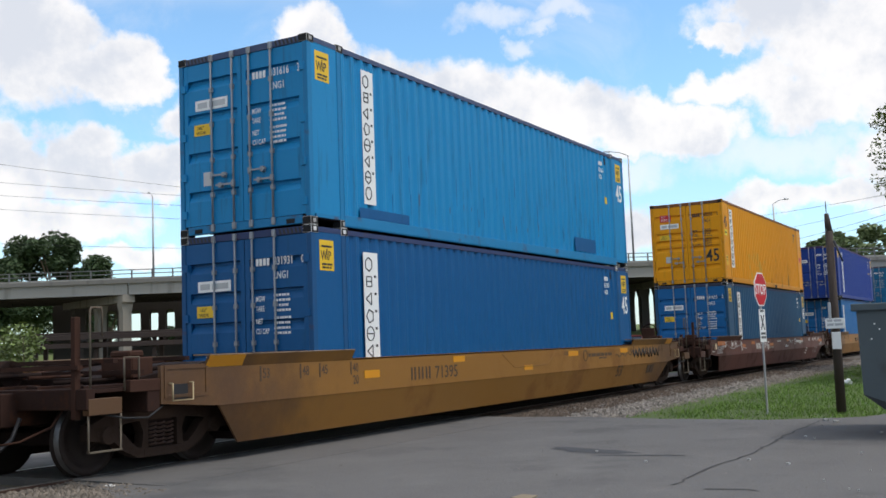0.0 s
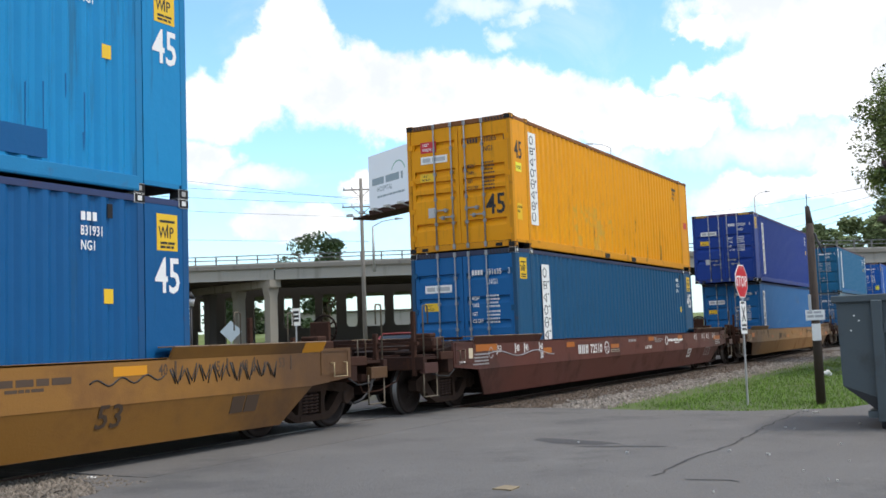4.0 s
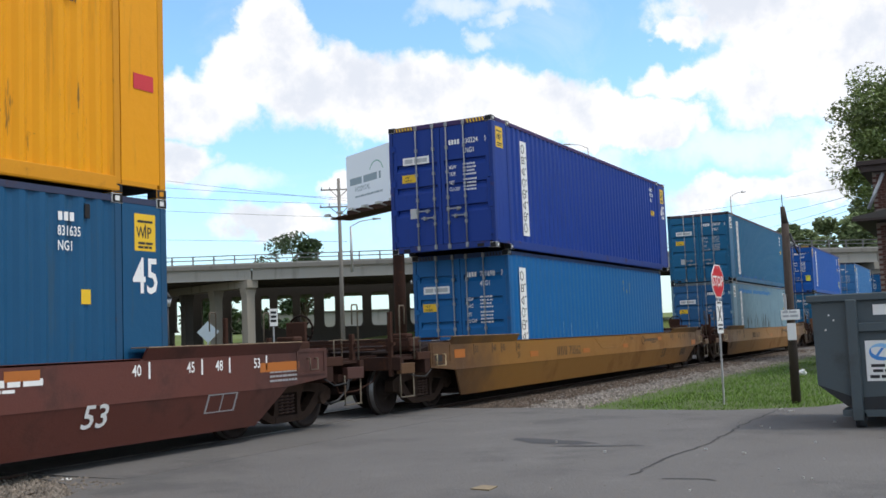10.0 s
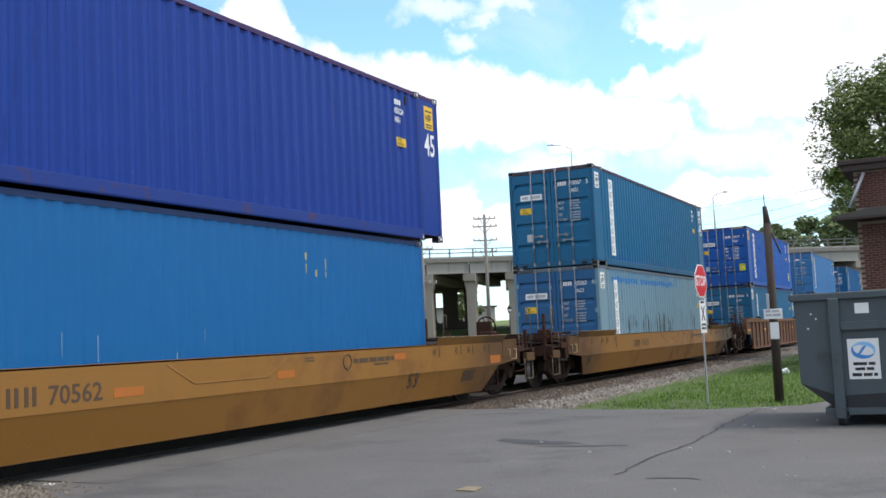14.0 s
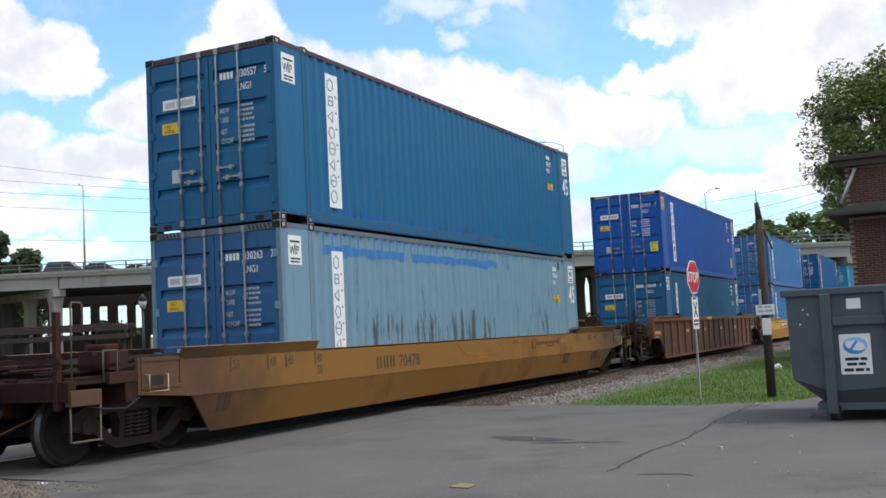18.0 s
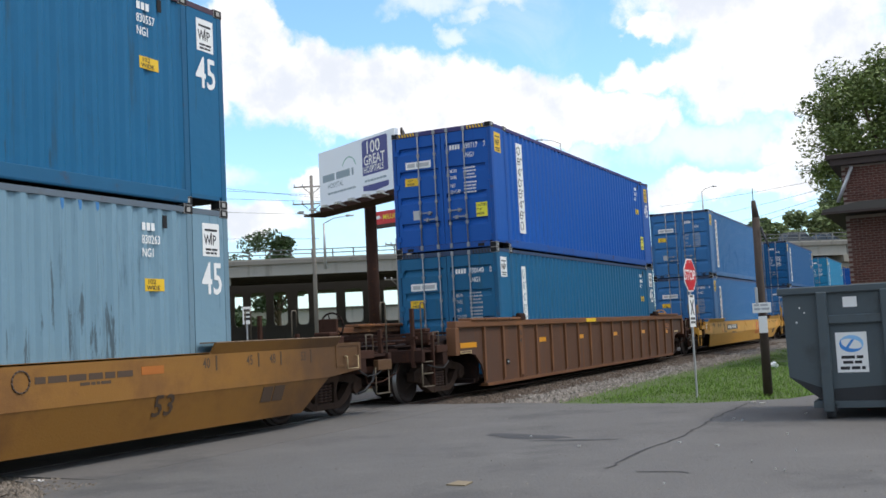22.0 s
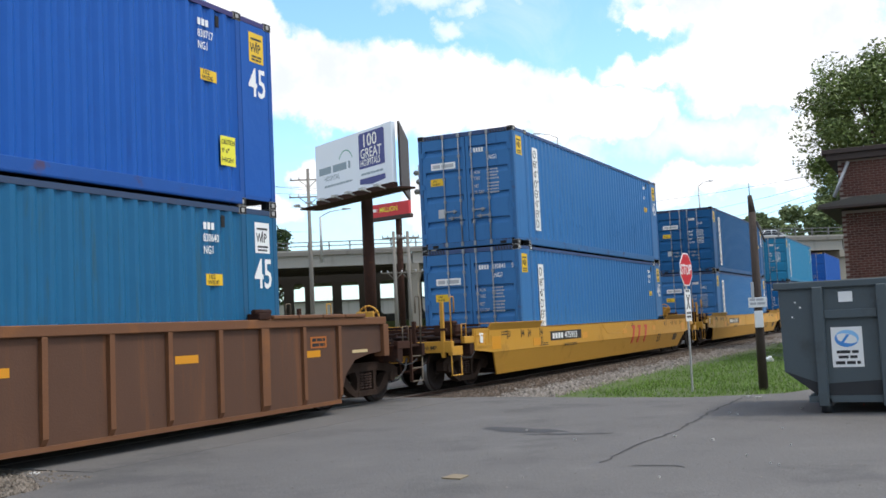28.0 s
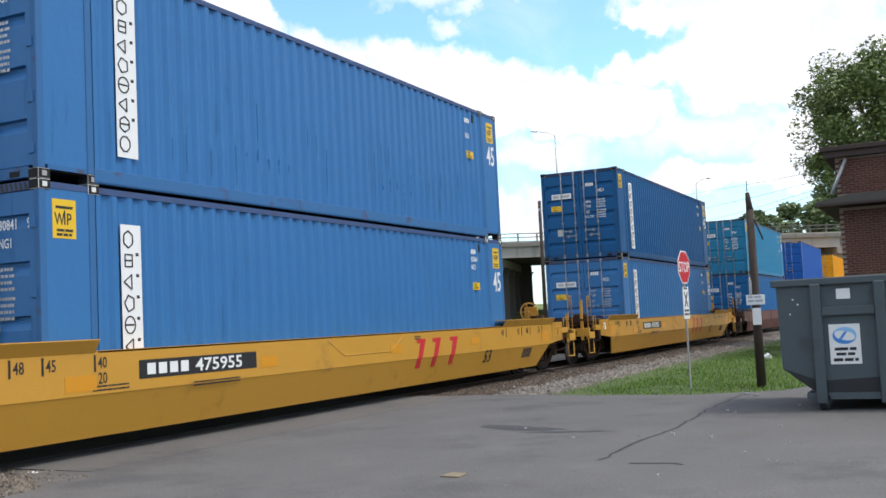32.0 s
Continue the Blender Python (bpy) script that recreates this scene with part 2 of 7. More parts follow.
BASE = {"sky_blue": (0.004, 0.215, 0.46), "blue": (0.003, 0.085, 0.235), "yellow": (0.74, 0.302, 0.003), "navy": (0.006, 0.038, 0.235), "azure": (0.004, 0.108, 0.30), "teal": (0.008, 0.115, 0.24), "pale": (0.168, 0.28, 0.35), "royal": (0.005, 0.085, 0.36), "steel_blue": (0.009, 0.075, 0.165), "slate_blue": (0.022, 0.105, 0.24), "green_blue": (0.010, 0.11, 0.23), "mid_blue": (0.035, 0.155, 0.365), "cyan": (0.012, 0.19, 0.36)}
PAINT = {
    "sky_blue": box_paint("light blue container paint", BASE["sky_blue"], (0.02, 0.13, 0.24), 0.35, RUST, 0.715),
    "blue": box_paint("blue container paint", BASE["blue"], (0.012, 0.075, 0.17), 0.2, RUST, 0.75),
    "yellow": box_paint("yellow container paint", BASE["yellow"], (0.45, 0.20, 0.015), 0.3, RUST, 0.735,
                        wear=[((0.10, 0.055, 0.02), 2.5, 14.5, 0.9, 2.6, 0.585, True, 6.0), ((0.58, 0.33, 0.045), 2.0, 8.0, 0.9, 2.6, 0.50, False, 1.6), ((0.13, 0.06, 0.02), 3.0, 14.5, 0.8, 1.8, 0.64, False, 7.0)]),
    "navy": box_paint("navy blue container paint", BASE["navy"], (0.01, 0.018, 0.09), 0.12, (0.3, 0.3, 0.35), 0.77,
                      wear=[((0.05, 0.075, 0.24), 1.5, 13.0, 0.2, 2.0, 0.60, False, 4.0)]),
    "azure": box_paint("azure container paint", BASE["azure"], (0.02, 0.12, 0.3), 0.15, RUST, 0.75),
    "touch_up": box_paint("brushed touch-up blue", (0.05, 0.19, 0.42), (0.1, 0.25, 0.42), 0.3),
    "teal": box_paint("teal blue container paint", BASE["teal"], (0.03, 0.07, 0.10), 0.22, (0.085, 0.05, 0.035), 0.70,
                      wear=[((0.012, 0.10, 0.36), 0.5, 9.0, 0.15, 0.75, 0.44, False, 3.0), ((0.15, 0.065, 0.035), 0.8, 10.0, 0.15, 0.55, 0.50, False, 6.0), ((0.15, 0.06, 0.03), 4.5, 9.0, 0.5, 1.6, 0.60, False, 3.0), ((0.02, 0.06, 0.10), 0.5, 12.5, 0.2, 1.6, 0.56, True, 7.0)]),
    "pale": box_paint("faded pale blue container paint", BASE["pale"], (0.085, 0.14, 0.18), 0.30, RUST, 0.74, 2.6,
                      wear=[((0.05, 0.065, 0.07), 1.5, 10.0, 1.1, 2.5, 0.50, True, 5.0), ((0.06, 0.085, 0.10), 0.9, 13.5, 1.4, 3.6, 0.565, True, 8.0)]),
    "royal": box_paint("royal blue container paint", BASE["royal"], (0.008, 0.05, 0.22), 0.12, RUST, 0.77),
    "green_blue": box_paint("green-blue container paint", BASE["green_blue"], (0.03, 0.09, 0.12), 0.3, RUST, 0.72),
    "mid_blue": box_paint("chalky mid-blue container paint", BASE["mid_blue"], (0.02, 0.09, 0.2), 0.2, RUST, 0.74),
    "steel_blue": box_paint("dulled steel-blue container paint", BASE["steel_blue"], (0.03, 0.075, 0.12), 0.3, RUST, 0.74),
    "slate_blue": box_paint("slate blue container paint", BASE["slate_blue"], (0.02, 0.07, 0.15), 0.2, RUST, 0.75),
    "cyan": box_paint("turquoise container paint", BASE["cyan"], (0.03, 0.14, 0.2), 0.25, RUST, 0.74),
}
BASE["touch_up"] = (0.05, 0.19, 0.42)
EDGE = {k: material(m.name + ", worn edge", tuple(0.8 * v + 0.006 for v in BASE[k]), 0.6, vary=0.25, scale=2, stain=RUST, amount=0.28, stain_scale=2.5, spots=RUST, spot_at=0.66, gloss=0.25) for k, m in PAINT.items()}
RUSTY_TOP = {"yellow": 0.8, "teal": 0.7, "sky_blue": 0.55, "royal": 0.45, "navy": 0.45}
TOP_RAIL = {k: material(m.name + ", rusted top rail", tuple((1 - RUSTY_TOP.get(k, 0.3)) * 0.7 * v + RUSTY_TOP.get(k, 0.3) * r for v, r in zip(BASE[k], (0.12, 0.045, 0.036))), 0.7, vary=0.3, scale=2, stain=RUST, amount=0.3, stain_scale=2.5, gloss=0.2) for k, m in PAINT.items()}
CAR_PAINT = {
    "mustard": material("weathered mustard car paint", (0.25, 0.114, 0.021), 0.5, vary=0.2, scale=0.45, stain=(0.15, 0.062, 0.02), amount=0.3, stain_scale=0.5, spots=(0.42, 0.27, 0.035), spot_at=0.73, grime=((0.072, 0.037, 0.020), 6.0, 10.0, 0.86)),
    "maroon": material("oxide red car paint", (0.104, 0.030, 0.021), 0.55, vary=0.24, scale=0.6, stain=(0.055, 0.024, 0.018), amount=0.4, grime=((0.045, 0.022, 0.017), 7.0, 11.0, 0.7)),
    "rust": material("faded rust-brown car paint", (0.145, 0.060, 0.025), 0.65, vary=0.3, scale=0.7, stain=(0.24, 0.095, 0.030), amount=0.35, stain_scale=1.1, spots=(0.06, 0.032, 0.02), spot_at=0.66),
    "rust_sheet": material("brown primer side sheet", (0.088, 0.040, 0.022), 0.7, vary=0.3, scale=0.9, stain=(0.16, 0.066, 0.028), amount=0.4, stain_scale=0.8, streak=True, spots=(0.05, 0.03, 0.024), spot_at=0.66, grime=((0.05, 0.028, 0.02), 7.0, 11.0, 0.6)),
    "yellow": material("yellow car paint", (0.52, 0.262, 0.032), 0.5, vary=0.14, scale=0.6, stain=(0.25, 0.13, 0.03), amount=0.15),
}
STEEL_DARK = material("grimy dark brown steel", (0.017, 0.0095, 0.0078), 0.85, 0.0, vary=0.35, scale=3, stain=(0.035, 0.017, 0.011), amount=0.3, stain_scale=4, gloss=0.15)
STEEL_BROWN = material("rusty brown steel", (0.034, 0.0165, 0.012), 0.85, 0.0, vary=0.35, scale=3, stain=(0.085, 0.034, 0.018), amount=0.32, stain_scale=4, gloss=0.15)
STEEL_RUST = material("bare rusted steel", (0.052, 0.024, 0.016), 0.85, 0.0, vary=0.35, scale=4, stain=(0.03, 0.015, 0.011), amount=0.4, stain_scale=4, gloss=0.15)
CAST_STEEL = material("dusty cast steel", (0.036, 0.022, 0.016), 0.85, 0.0, vary=0.35, scale=3, stain=(0.03, 0.018, 0.012), amount=0.4, stain_scale=4, gloss=0.15)
PALE_IRON = material("pale worn handle paint", (0.42, 0.33, 0.19), 0.6, vary=0.25, scale=5, stain=RUST, amount=0.25, stain_scale=5)
WORN_LIP = material("worn pale plate edge", (0.22, 0.15, 0.095), 0.65, vary=0.35, scale=4, stain=(0.06, 0.035, 0.022), amount=0.5, stain_scale=3)
HAND_IRON = material("worn handrail steel", (0.13, 0.105, 0.075), 0.6, 0.2, vary=0.3, scale=5, stain=RUST, amount=0.35, stain_scale=5)
SPRING_STEEL = material("rusty spring steel", (0.06, 0.033, 0.024), 0.8, 0.1, vary=0.3, scale=5)
WHEEL_STEEL = material("rusty wheel steel", (0.022, 0.013, 0.010), 0.75, 0.1, vary=0.3, scale=4)
TREAD = material("polished wheel tread", (0.16, 0.15, 0.145), 0.35, 0.7, vary=0.1)
RAIL_TOP = material("worn rail steel", (0.27, 0.25, 0.23), 0.35, 0.8, vary=0.15)
RAIL_SIDE = material("rusty rail web", (0.06, 0.032, 0.022), 0.8, 0.1, vary=0.3, scale=5)
GALV = material("galvanised steel", (0.42, 0.43, 0.44), 0.45, 0.5, vary=0.15, scale=5)
ROD = material("grey zinc lock rods", (0.27, 0.285, 0.30), 0.5, 0.3, vary=0.15, scale=6, stain=RUST, amount=0.15, stain_scale=3)
CASTING = material("worn corner casting steel", (0.38, 0.37, 0.35), 0.6, 0.2, vary=0.3, scale=6, stain=RUST, amount=0.4, stain_scale=5)
CASTING_WHITE = material("white painted corner casting", (0.68, 0.68, 0.66), 0.55, vary=0.15, scale=6, stain=RUST, amount=0.2, stain_scale=5)
DARK = plain("dark hollow", (0.01, 0.01, 0.011), 0.9)
WHITE = material("white marking paint", (0.78, 0.78, 0.76), 0.55, vary=0.10, scale=5, bump=0)
BLACK = material("black marking paint", (0.018, 0.018, 0.02), 0.5, vary=0.15, bump=0)
RED = material("red sign paint", (0.55, 0.025, 0.035), 0.45, vary=0.08, bump=0)
STICKER_YELLOW = material("yellow sticker", (0.75, 0.47, 0.02), 0.5, vary=0.15, scale=4, bump=0)
STICKER_LIME = material("bright yellow sticker", (0.78, 0.72, 0.05), 0.5, vary=0.1, scale=4, bump=0)
REFLECTOR_OLD = material("faded red-orange reflective tape", (0.40, 0.125, 0.022), 0.5, vary=0.25, scale=4, bump=0)
REFLECTOR = material("orange reflective tape", (0.62, 0.26, 0.015), 0.4, vary=0.12, scale=4, bump=0)
FADED = material("faded grey stencil paint", (0.075, 0.047, 0.03), 0.6, vary=0.2, scale=9, bump=0)
ASPHALT = material("old grey asphalt", (0.124, 0.117, 0.110), 0.9, vary=0.42, scale=0.8, fine=28, bump=0.6, stain=(0.078, 0.076, 0.075), amount=0.4, stain_scale=0.35, spots=(0.165, 0.155, 0.145), spot_at=0.62)
CRACK = material("dark crack filler", (0.05, 0.048, 0.047), 0.95, vary=0.4, scale=3)
SCRAP = material("grubby white scrap", (0.42, 0.41, 0.39), 0.7, vary=0.3, scale=20)
OIL = material("dark damp stain", (0.058, 0.056, 0.056), 0.8, vary=0.3, scale=2)
EARTH = material("dry earth and weeds", (0.13, 0.115, 0.07), 0.95, vary=0.4, scale=0.25, fine=8, bump=0.4, stain=(0.07, 0.11, 0.03), amount=0.6, stain_scale=0.12)
BALLAST = material("grey ballast stone", (0.115, 0.098, 0.083), 0.9, vary=0.45, scale=3, fine=25, bump=0.8)
STONE_DARK = material("oily dark ballast stone", (0.085, 0.063, 0.047), 0.9, island=0.6, vary=0.4, scale=6, fine=50, bump=0.3)
STONE_TAN = material("dusty tan gravel", (0.15, 0.125, 0.10), 0.9, island=0.6, vary=0.35, scale=8, fine=50, bump=0.3)
STONE = material("ballast stone", (0.185, 0.163, 0.14), 0.85, island=0.7, vary=0.3, scale=9, fine=60, bump=0.3)
GRASS = material("green grass blades", (0.115, 0.205, 0.028), 0.7, island=0.6, vary=0.5, scale=1.2, fine=12, bump=0)
CONCRETE = material("pale bridge concrete", (0.31, 0.295, 0.265), 0.85, vary=0.18, scale=0.25, fine=4, bump=0.1, stain=(0.2, 0.19, 0.17), amount=0.35, streak=True, stain_scale=0.2)
CONCRETE_COLUMN = material("weathered tan column concrete", (0.27, 0.245, 0.205), 0.9, vary=0.2, scale=0.4, fine=4, bump=0.1, stain=(0.12, 0.10, 0.085), amount=0.35, streak=True, stain_scale=0.3)
GIRDER = material("grey weathered girder concrete", (0.20, 0.187, 0.165), 0.9, vary=0.2, scale=0.3, fine=4, bump=0.1, stain=(0.11, 0.10, 0.088), amount=0.35, streak=True, stain_scale=0.25)
BRIDGE_RAIL = material("dull grey bridge railing", (0.16, 0.16, 0.155), 0.6, 0.2, vary=0.15)
# the shade beneath the decks is put into this concrete's colour
CONCRETE_SHADED = material("concrete darkened for deck shade", (0.085, 0.075, 0.066), 0.9, vary=0.25, scale=0.3, fine=4, bump=0.1)
WOOD_POLE = material("weathered pole timber", (0.055, 0.040, 0.032), 0.85, vary=0.35, scale=3, fine=30, bump=0.4, stain=(0.03, 0.022, 0.018), amount=0.4, streak=True, stain_scale=2)
POLE_GREY = material("grey weathered pole", (0.20, 0.185, 0.165), 0.85, vary=0.25, scale=2)
DUMPSTER = material("grey-green dumpster paint", (0.066, 0.086, 0.096), 0.5, vary=0.14, scale=1.5, fine=25, bump=0.08, stain=(0.05, 0.055, 0.055), amount=0.3, stain_scale=1.4, spots=(0.2, 0.2, 0.19), spot_at=0.76)
DUMPSTER_LOW = material("dark dumpster base", (0.022, 0.024, 0.027), 0.6, vary=0.3, scale=3)
BRICK = material("brown-red brick", (0.125, 0.050, 0.037), 0.9, vary=0.3, scale=6, fine=40, bump=0.3, per_piece=0.55)
MORTAR = material("pale dusty mortar", (0.26, 0.21, 0.18), 0.95, vary=0.2, scale=5)
ROOF_TRIM = material("dark brown roof trim", (0.045, 0.03, 0.026), 0.7, vary=0.2, scale=2)
TRIM_GREY = material("weathered dark eave board", (0.07, 0.062, 0.055), 0.7, vary=0.2, scale=2)
LEAF_FAR = material("far green leaves", (0.125, 0.165, 0.065), 0.7, island=0.5, vary=0.4, scale=0.5, fine=5, bump=0)
LEAF = material("green leaves", (0.125, 0.170, 0.045), 0.55, island=0.45, vary=0.5, scale=1.5, fine=9, bump=0)
LEAF_DARK = material("dark green leaves", (0.045, 0.075, 0.026), 0.65, vary=0.45, scale=0.5, fine=5, bump=0)
BARK = material("brown bark", (0.09, 0.065, 0.045), 0.9, vary=0.3, scale=4, bump=0.5)
PANEL_WHITE = material("billboard sheet", (0.74, 0.80, 0.88), 0.5, vary=0.04, scale=1, bump=0)
INK_NAVY = plain("navy print", (0.03, 0.04, 0.22), 0.5)
INK_GREY = plain("grey-green print", (0.22, 0.30, 0.36), 0.5)
CABLE = plain("black cable", (0.02, 0.02, 0.022), 0.6)
GLASS_DARK = plain("dark window glass", (0.02, 0.025, 0.03), 0.1)
CARDBOARD = material("flattened cardboard", (0.24, 0.19, 0.12), 0.85, vary=0.15, scale=6)
LAWN = material("sunlit grassy bank", (0.13, 0.17, 0.045), 0.95, vary=0.4, scale=0.2, fine=3, bump=0.2)
CAR_RED = material("red car paint", (0.20, 0.014, 0.018), 0.3, vary=0.05, bump=0, gloss=0.6)
CAR_WHITE = material("white car paint", (0.70, 0.71, 0.72), 0.3, vary=0.04, bump=0, gloss=0.6)
CAR_SILVER = material("silver car paint", (0.58, 0.60, 0.62), 0.3, 0.1, vary=0.05, bump=0, gloss=0.6)
CAR_GREY = material("dark grey car paint", (0.07, 0.075, 0.085), 0.3, 0.2, vary=0.05, bump=0, gloss=0.6)
RUBBER = plain("black rubber", (0.015, 0.015, 0.016), 0.8)
SCRAPE_PALE = material("rubbed greyish paint", (0.36, 0.30, 0.12), 0.7, vary=0.3, scale=8)
SCRAPE_WHITE = material("pale scratched primer", (0.42, 0.5, 0.55), 0.7, vary=0.2, scale=8)
RUST_BLOOM = material("orange-brown rust bloom", (0.105, 0.06, 0.05), 0.85, vary=0.4, scale=8)
RACK_WOOD = material("dark weathered rack timber", (0.062, 0.046, 0.040), 0.9, vary=0.35, scale=3, fine=30, bump=0.3, gloss=0.2)

# ---- geometry helpers ----
MESHES = {}


def box(bm, x0, x1, y0, y1, z0, z1, bevel=0.0):
    vs = [bm.verts.new((x, y, z)) for x in (x0, x1) for y in (y0, y1) for z in (z0, z1)]
    fs = [bm.faces.new([vs[k] for k in q]) for q in ((0, 1, 3, 2), (4, 6, 7, 5), (0, 4, 5, 1), (2, 3, 7, 6), (0, 2, 6, 4), (1, 5, 7, 3))]
    if bevel:
        bmesh.ops.bevel(bm, geom=list({e for f in fs for e in f.edges}), offset=bevel, segments=1, affect="EDGES")
    return bm


def prism(bm, poly, axis, a, b):
    """A polygon drawn in the other two axes (in x, y, z order), pushed from a to b along axis."""
    def at(p, v):
        c = list(p)
        c.insert("xyz".index(axis), v)
        return bm.verts.new(c)
    lo, hi = [at(p, a) for p in poly], [at(p, b) for p in poly]
    n = len(poly)
    bm.faces.new(lo)
    bm.faces.new(hi[::-1])
    for k in range(n):
        bm.faces.new((lo[k], hi[k], hi[(k + 1) % n], lo[(k + 1) % n]))
    return bm


def rod(bm, p, q, r, seg=8, r2=None, caps=True):
    p, q = Vector(p), Vector(q)
    d = (q - p).normalized()
    u = d.orthogonal().normalized()
    w = d.cross(u)
    r2 = r if r2 is None else r2
    rings = []
    for c, rr in ((p, r), (q, r2)):
        rings.append([bm.verts.new(c + (u * math.cos(2 * math.pi * k / seg) + w * math.sin(2 * math.pi * k / seg)) * rr) for k in range(seg)])
    for k in range(seg):
        f = bm.faces.new((rings[0][k], rings[0][(k + 1) % seg], rings[1][(k + 1) % seg], rings[1][k]))
        f.smooth = True
    if caps:
        bm.faces.new(rings[0][::-1])
        bm.faces.new(rings[1])
    return bm


def pipe(bm, pts, r, seg=6):
    """A bent tube in one piece."""
    pts = [Vector(p) for p in pts]
    rings = []
    u = None
    for k, p in enumerate(pts):
        d = ((pts[min(k + 1, len(pts) - 1)] - p).normalized() + (p - pts[max(k - 1, 0)]).normalized()).normalized()
        u = d.orthogonal().normalized() if u is None else (u - d * u.dot(d)).normalized()
        w = d.cross(u)
        rings.append([bm.verts.new(p + (u * math.cos(2 * math.pi * j / seg) + w * math.sin(2 * math.pi * j / seg)) * r) for j in range(seg)])
    for r0, r1 in zip(rings[:-1], rings[1:]):
        for j in range(seg):
            f = bm.faces.new((r0[j], r0[(j + 1) % seg], r1[(j + 1) % seg], r1[j]))
            f.smooth = True
    bm.faces.new(rings[0][::-1])
    bm.faces.new(rings[-1])
    return bm


def lathe(bm, profile, axis_y=True, seg=28):
    """Rings of (along, radius) about the y axis."""
    rings = []
    for a, r in profile:
        rings.append([bm.verts.new((r * math.cos(2 * math.pi * k / seg), a, r * math.sin(2 * math.pi * k / seg))) for k in range(seg)])
    for r0, r1 in zip(rings[:-1], rings[1:]):
        for k in range(seg):
            f = bm.faces.new((r0[k], r0[(k + 1) % seg], r1[(k + 1) % seg], r1[k]))
            f.smooth = True
    bm.faces.new(rings[0][::-1])
    bm.faces.new(rings[-1])
    return bm


def mesh_of(name, bm, mat):
    me = bpy.data.meshes.new(name)
    bmesh.ops.recalc_face_normals(bm, faces=bm.faces)
    bm.to_mesh(me)
    bm.free()
    for m in (mat if isinstance(mat, (list, tuple)) else [mat]):
        me.materials.append(m)
    return me


def part(name, bm, mat, parent, label="", at=None):
    """One mesh object under a thing or a part; bm may also be a ready mesh."""
    me = bm if isinstance(bm, bpy.types.Mesh) else mesh_of(name, bm, mat)
    ob = new(name, me)
    ob.parent = parent
    if at is not None:
        ob.matrix_basis = at if isinstance(at, Matrix) else Matrix.Translation(at)
    return tagged(ob, label)


def thing(name, bm, mat, label, category, at=None, group="", kind=""):
    ob = new(name, mesh_of(name, bm, mat) if bm is not None else None)
    if at is not None:
        ob.matrix_basis = at if isinstance(at, Matrix) else Matrix.Translation(at)
    return tagged(ob, label, category, group, kind)


def cached(key, make, mat):
    """A mesh shared between alike pieces."""
    if key not in MESHES:
        MESHES[key] = mesh_of(key[0], make(), mat)
    return MESHES[key]


def text_mesh(words, size, mat, squeeze=1.0, bold=0.012):
    key = ("lettering", words, size, mat.name, squeeze, bold)
    if key not in MESHES:
        cu = bpy.data.curves.new("lettering", "FONT")
        cu.body, cu.size, cu.extrude, cu.resolution_u = words, size, 0.0008, 2
        cu.offset = bold * size
        cu.align_x = "LEFT"
        ob = bpy.data.objects.new("lettering", cu)
        me = bpy.data.meshes.new_from_object(ob)
        bpy.data.objects.remove(ob)
        bpy.data.curves.remove(cu)
        me.transform(Matrix.Diagonal((squeeze, 1, 1, 1)))
        me.materials.clear()
        me.materials.append(mat)
        MESHES[key] = me
    return MESHES[key]


SIDE = Matrix.Rotation(radians(90), 4, "X")                                   # faces -y, reads along +x
END = Matrix.Rotation(radians(-90), 4, "Z") @ Matrix.Rotation(radians(90), 4, "X")   # faces -x, reads along -y


def words_on_side(parent, words, x, y, z, size, mat, squeeze=1.0, name="lettering", label=""):
    return part(name, text_mesh(words, size, mat, squeeze), None, parent, label, Matrix.Translation((x, y, z)) @ SIDE)


def words_on_end(parent, words, x, y, z, size, mat, squeeze=1.0, name="lettering", label=""):
    return part(name, text_mesh(words, size, mat, squeeze), None, parent, label, Matrix.Translation((x, y, z)) @ END)


def plate_on_side(parent, x0, x1, y, z0, z1, mat, name="sticker", label="", thick=0.004):
    bm = bmesh.new()
    box(bm, x0, x1, y - thick, y, z0, z1)
    return part(name, bm, mat, parent, label)


def plate_on_end(parent, x, y0, y1, z0, z1, mat, name="sticker", label="", thick=0.004):
    bm = bmesh.new()
    box(bm, x - thick, x, y0, y1, z0, z1)
    return part(name, bm, mat, parent, label)


def bars(bm, rows, x0, x1, y, z_top, h, gap, side=True, seed=1, thick=0.003):
    """Lines of small print that cannot be read: plain bars broken into word lengths."""
    rnd = random.Random(seed)
    for k in range(rows):
        z = z_top - k * (h + gap)
        a = x0
        while a < x1 - 0.02:
            b = min(x1, a + rnd.uniform(1.5, 4.5) * h)
            if side:
                box(bm, a, b, y - thick, y, z - h, z)
            else:
                box(bm, y - thick, y, -b, -a, z - h, z)
            a = b + 0.5 * h
    return bm


# ---- containers ----
FT45, HIGH = 13.716, 2.896


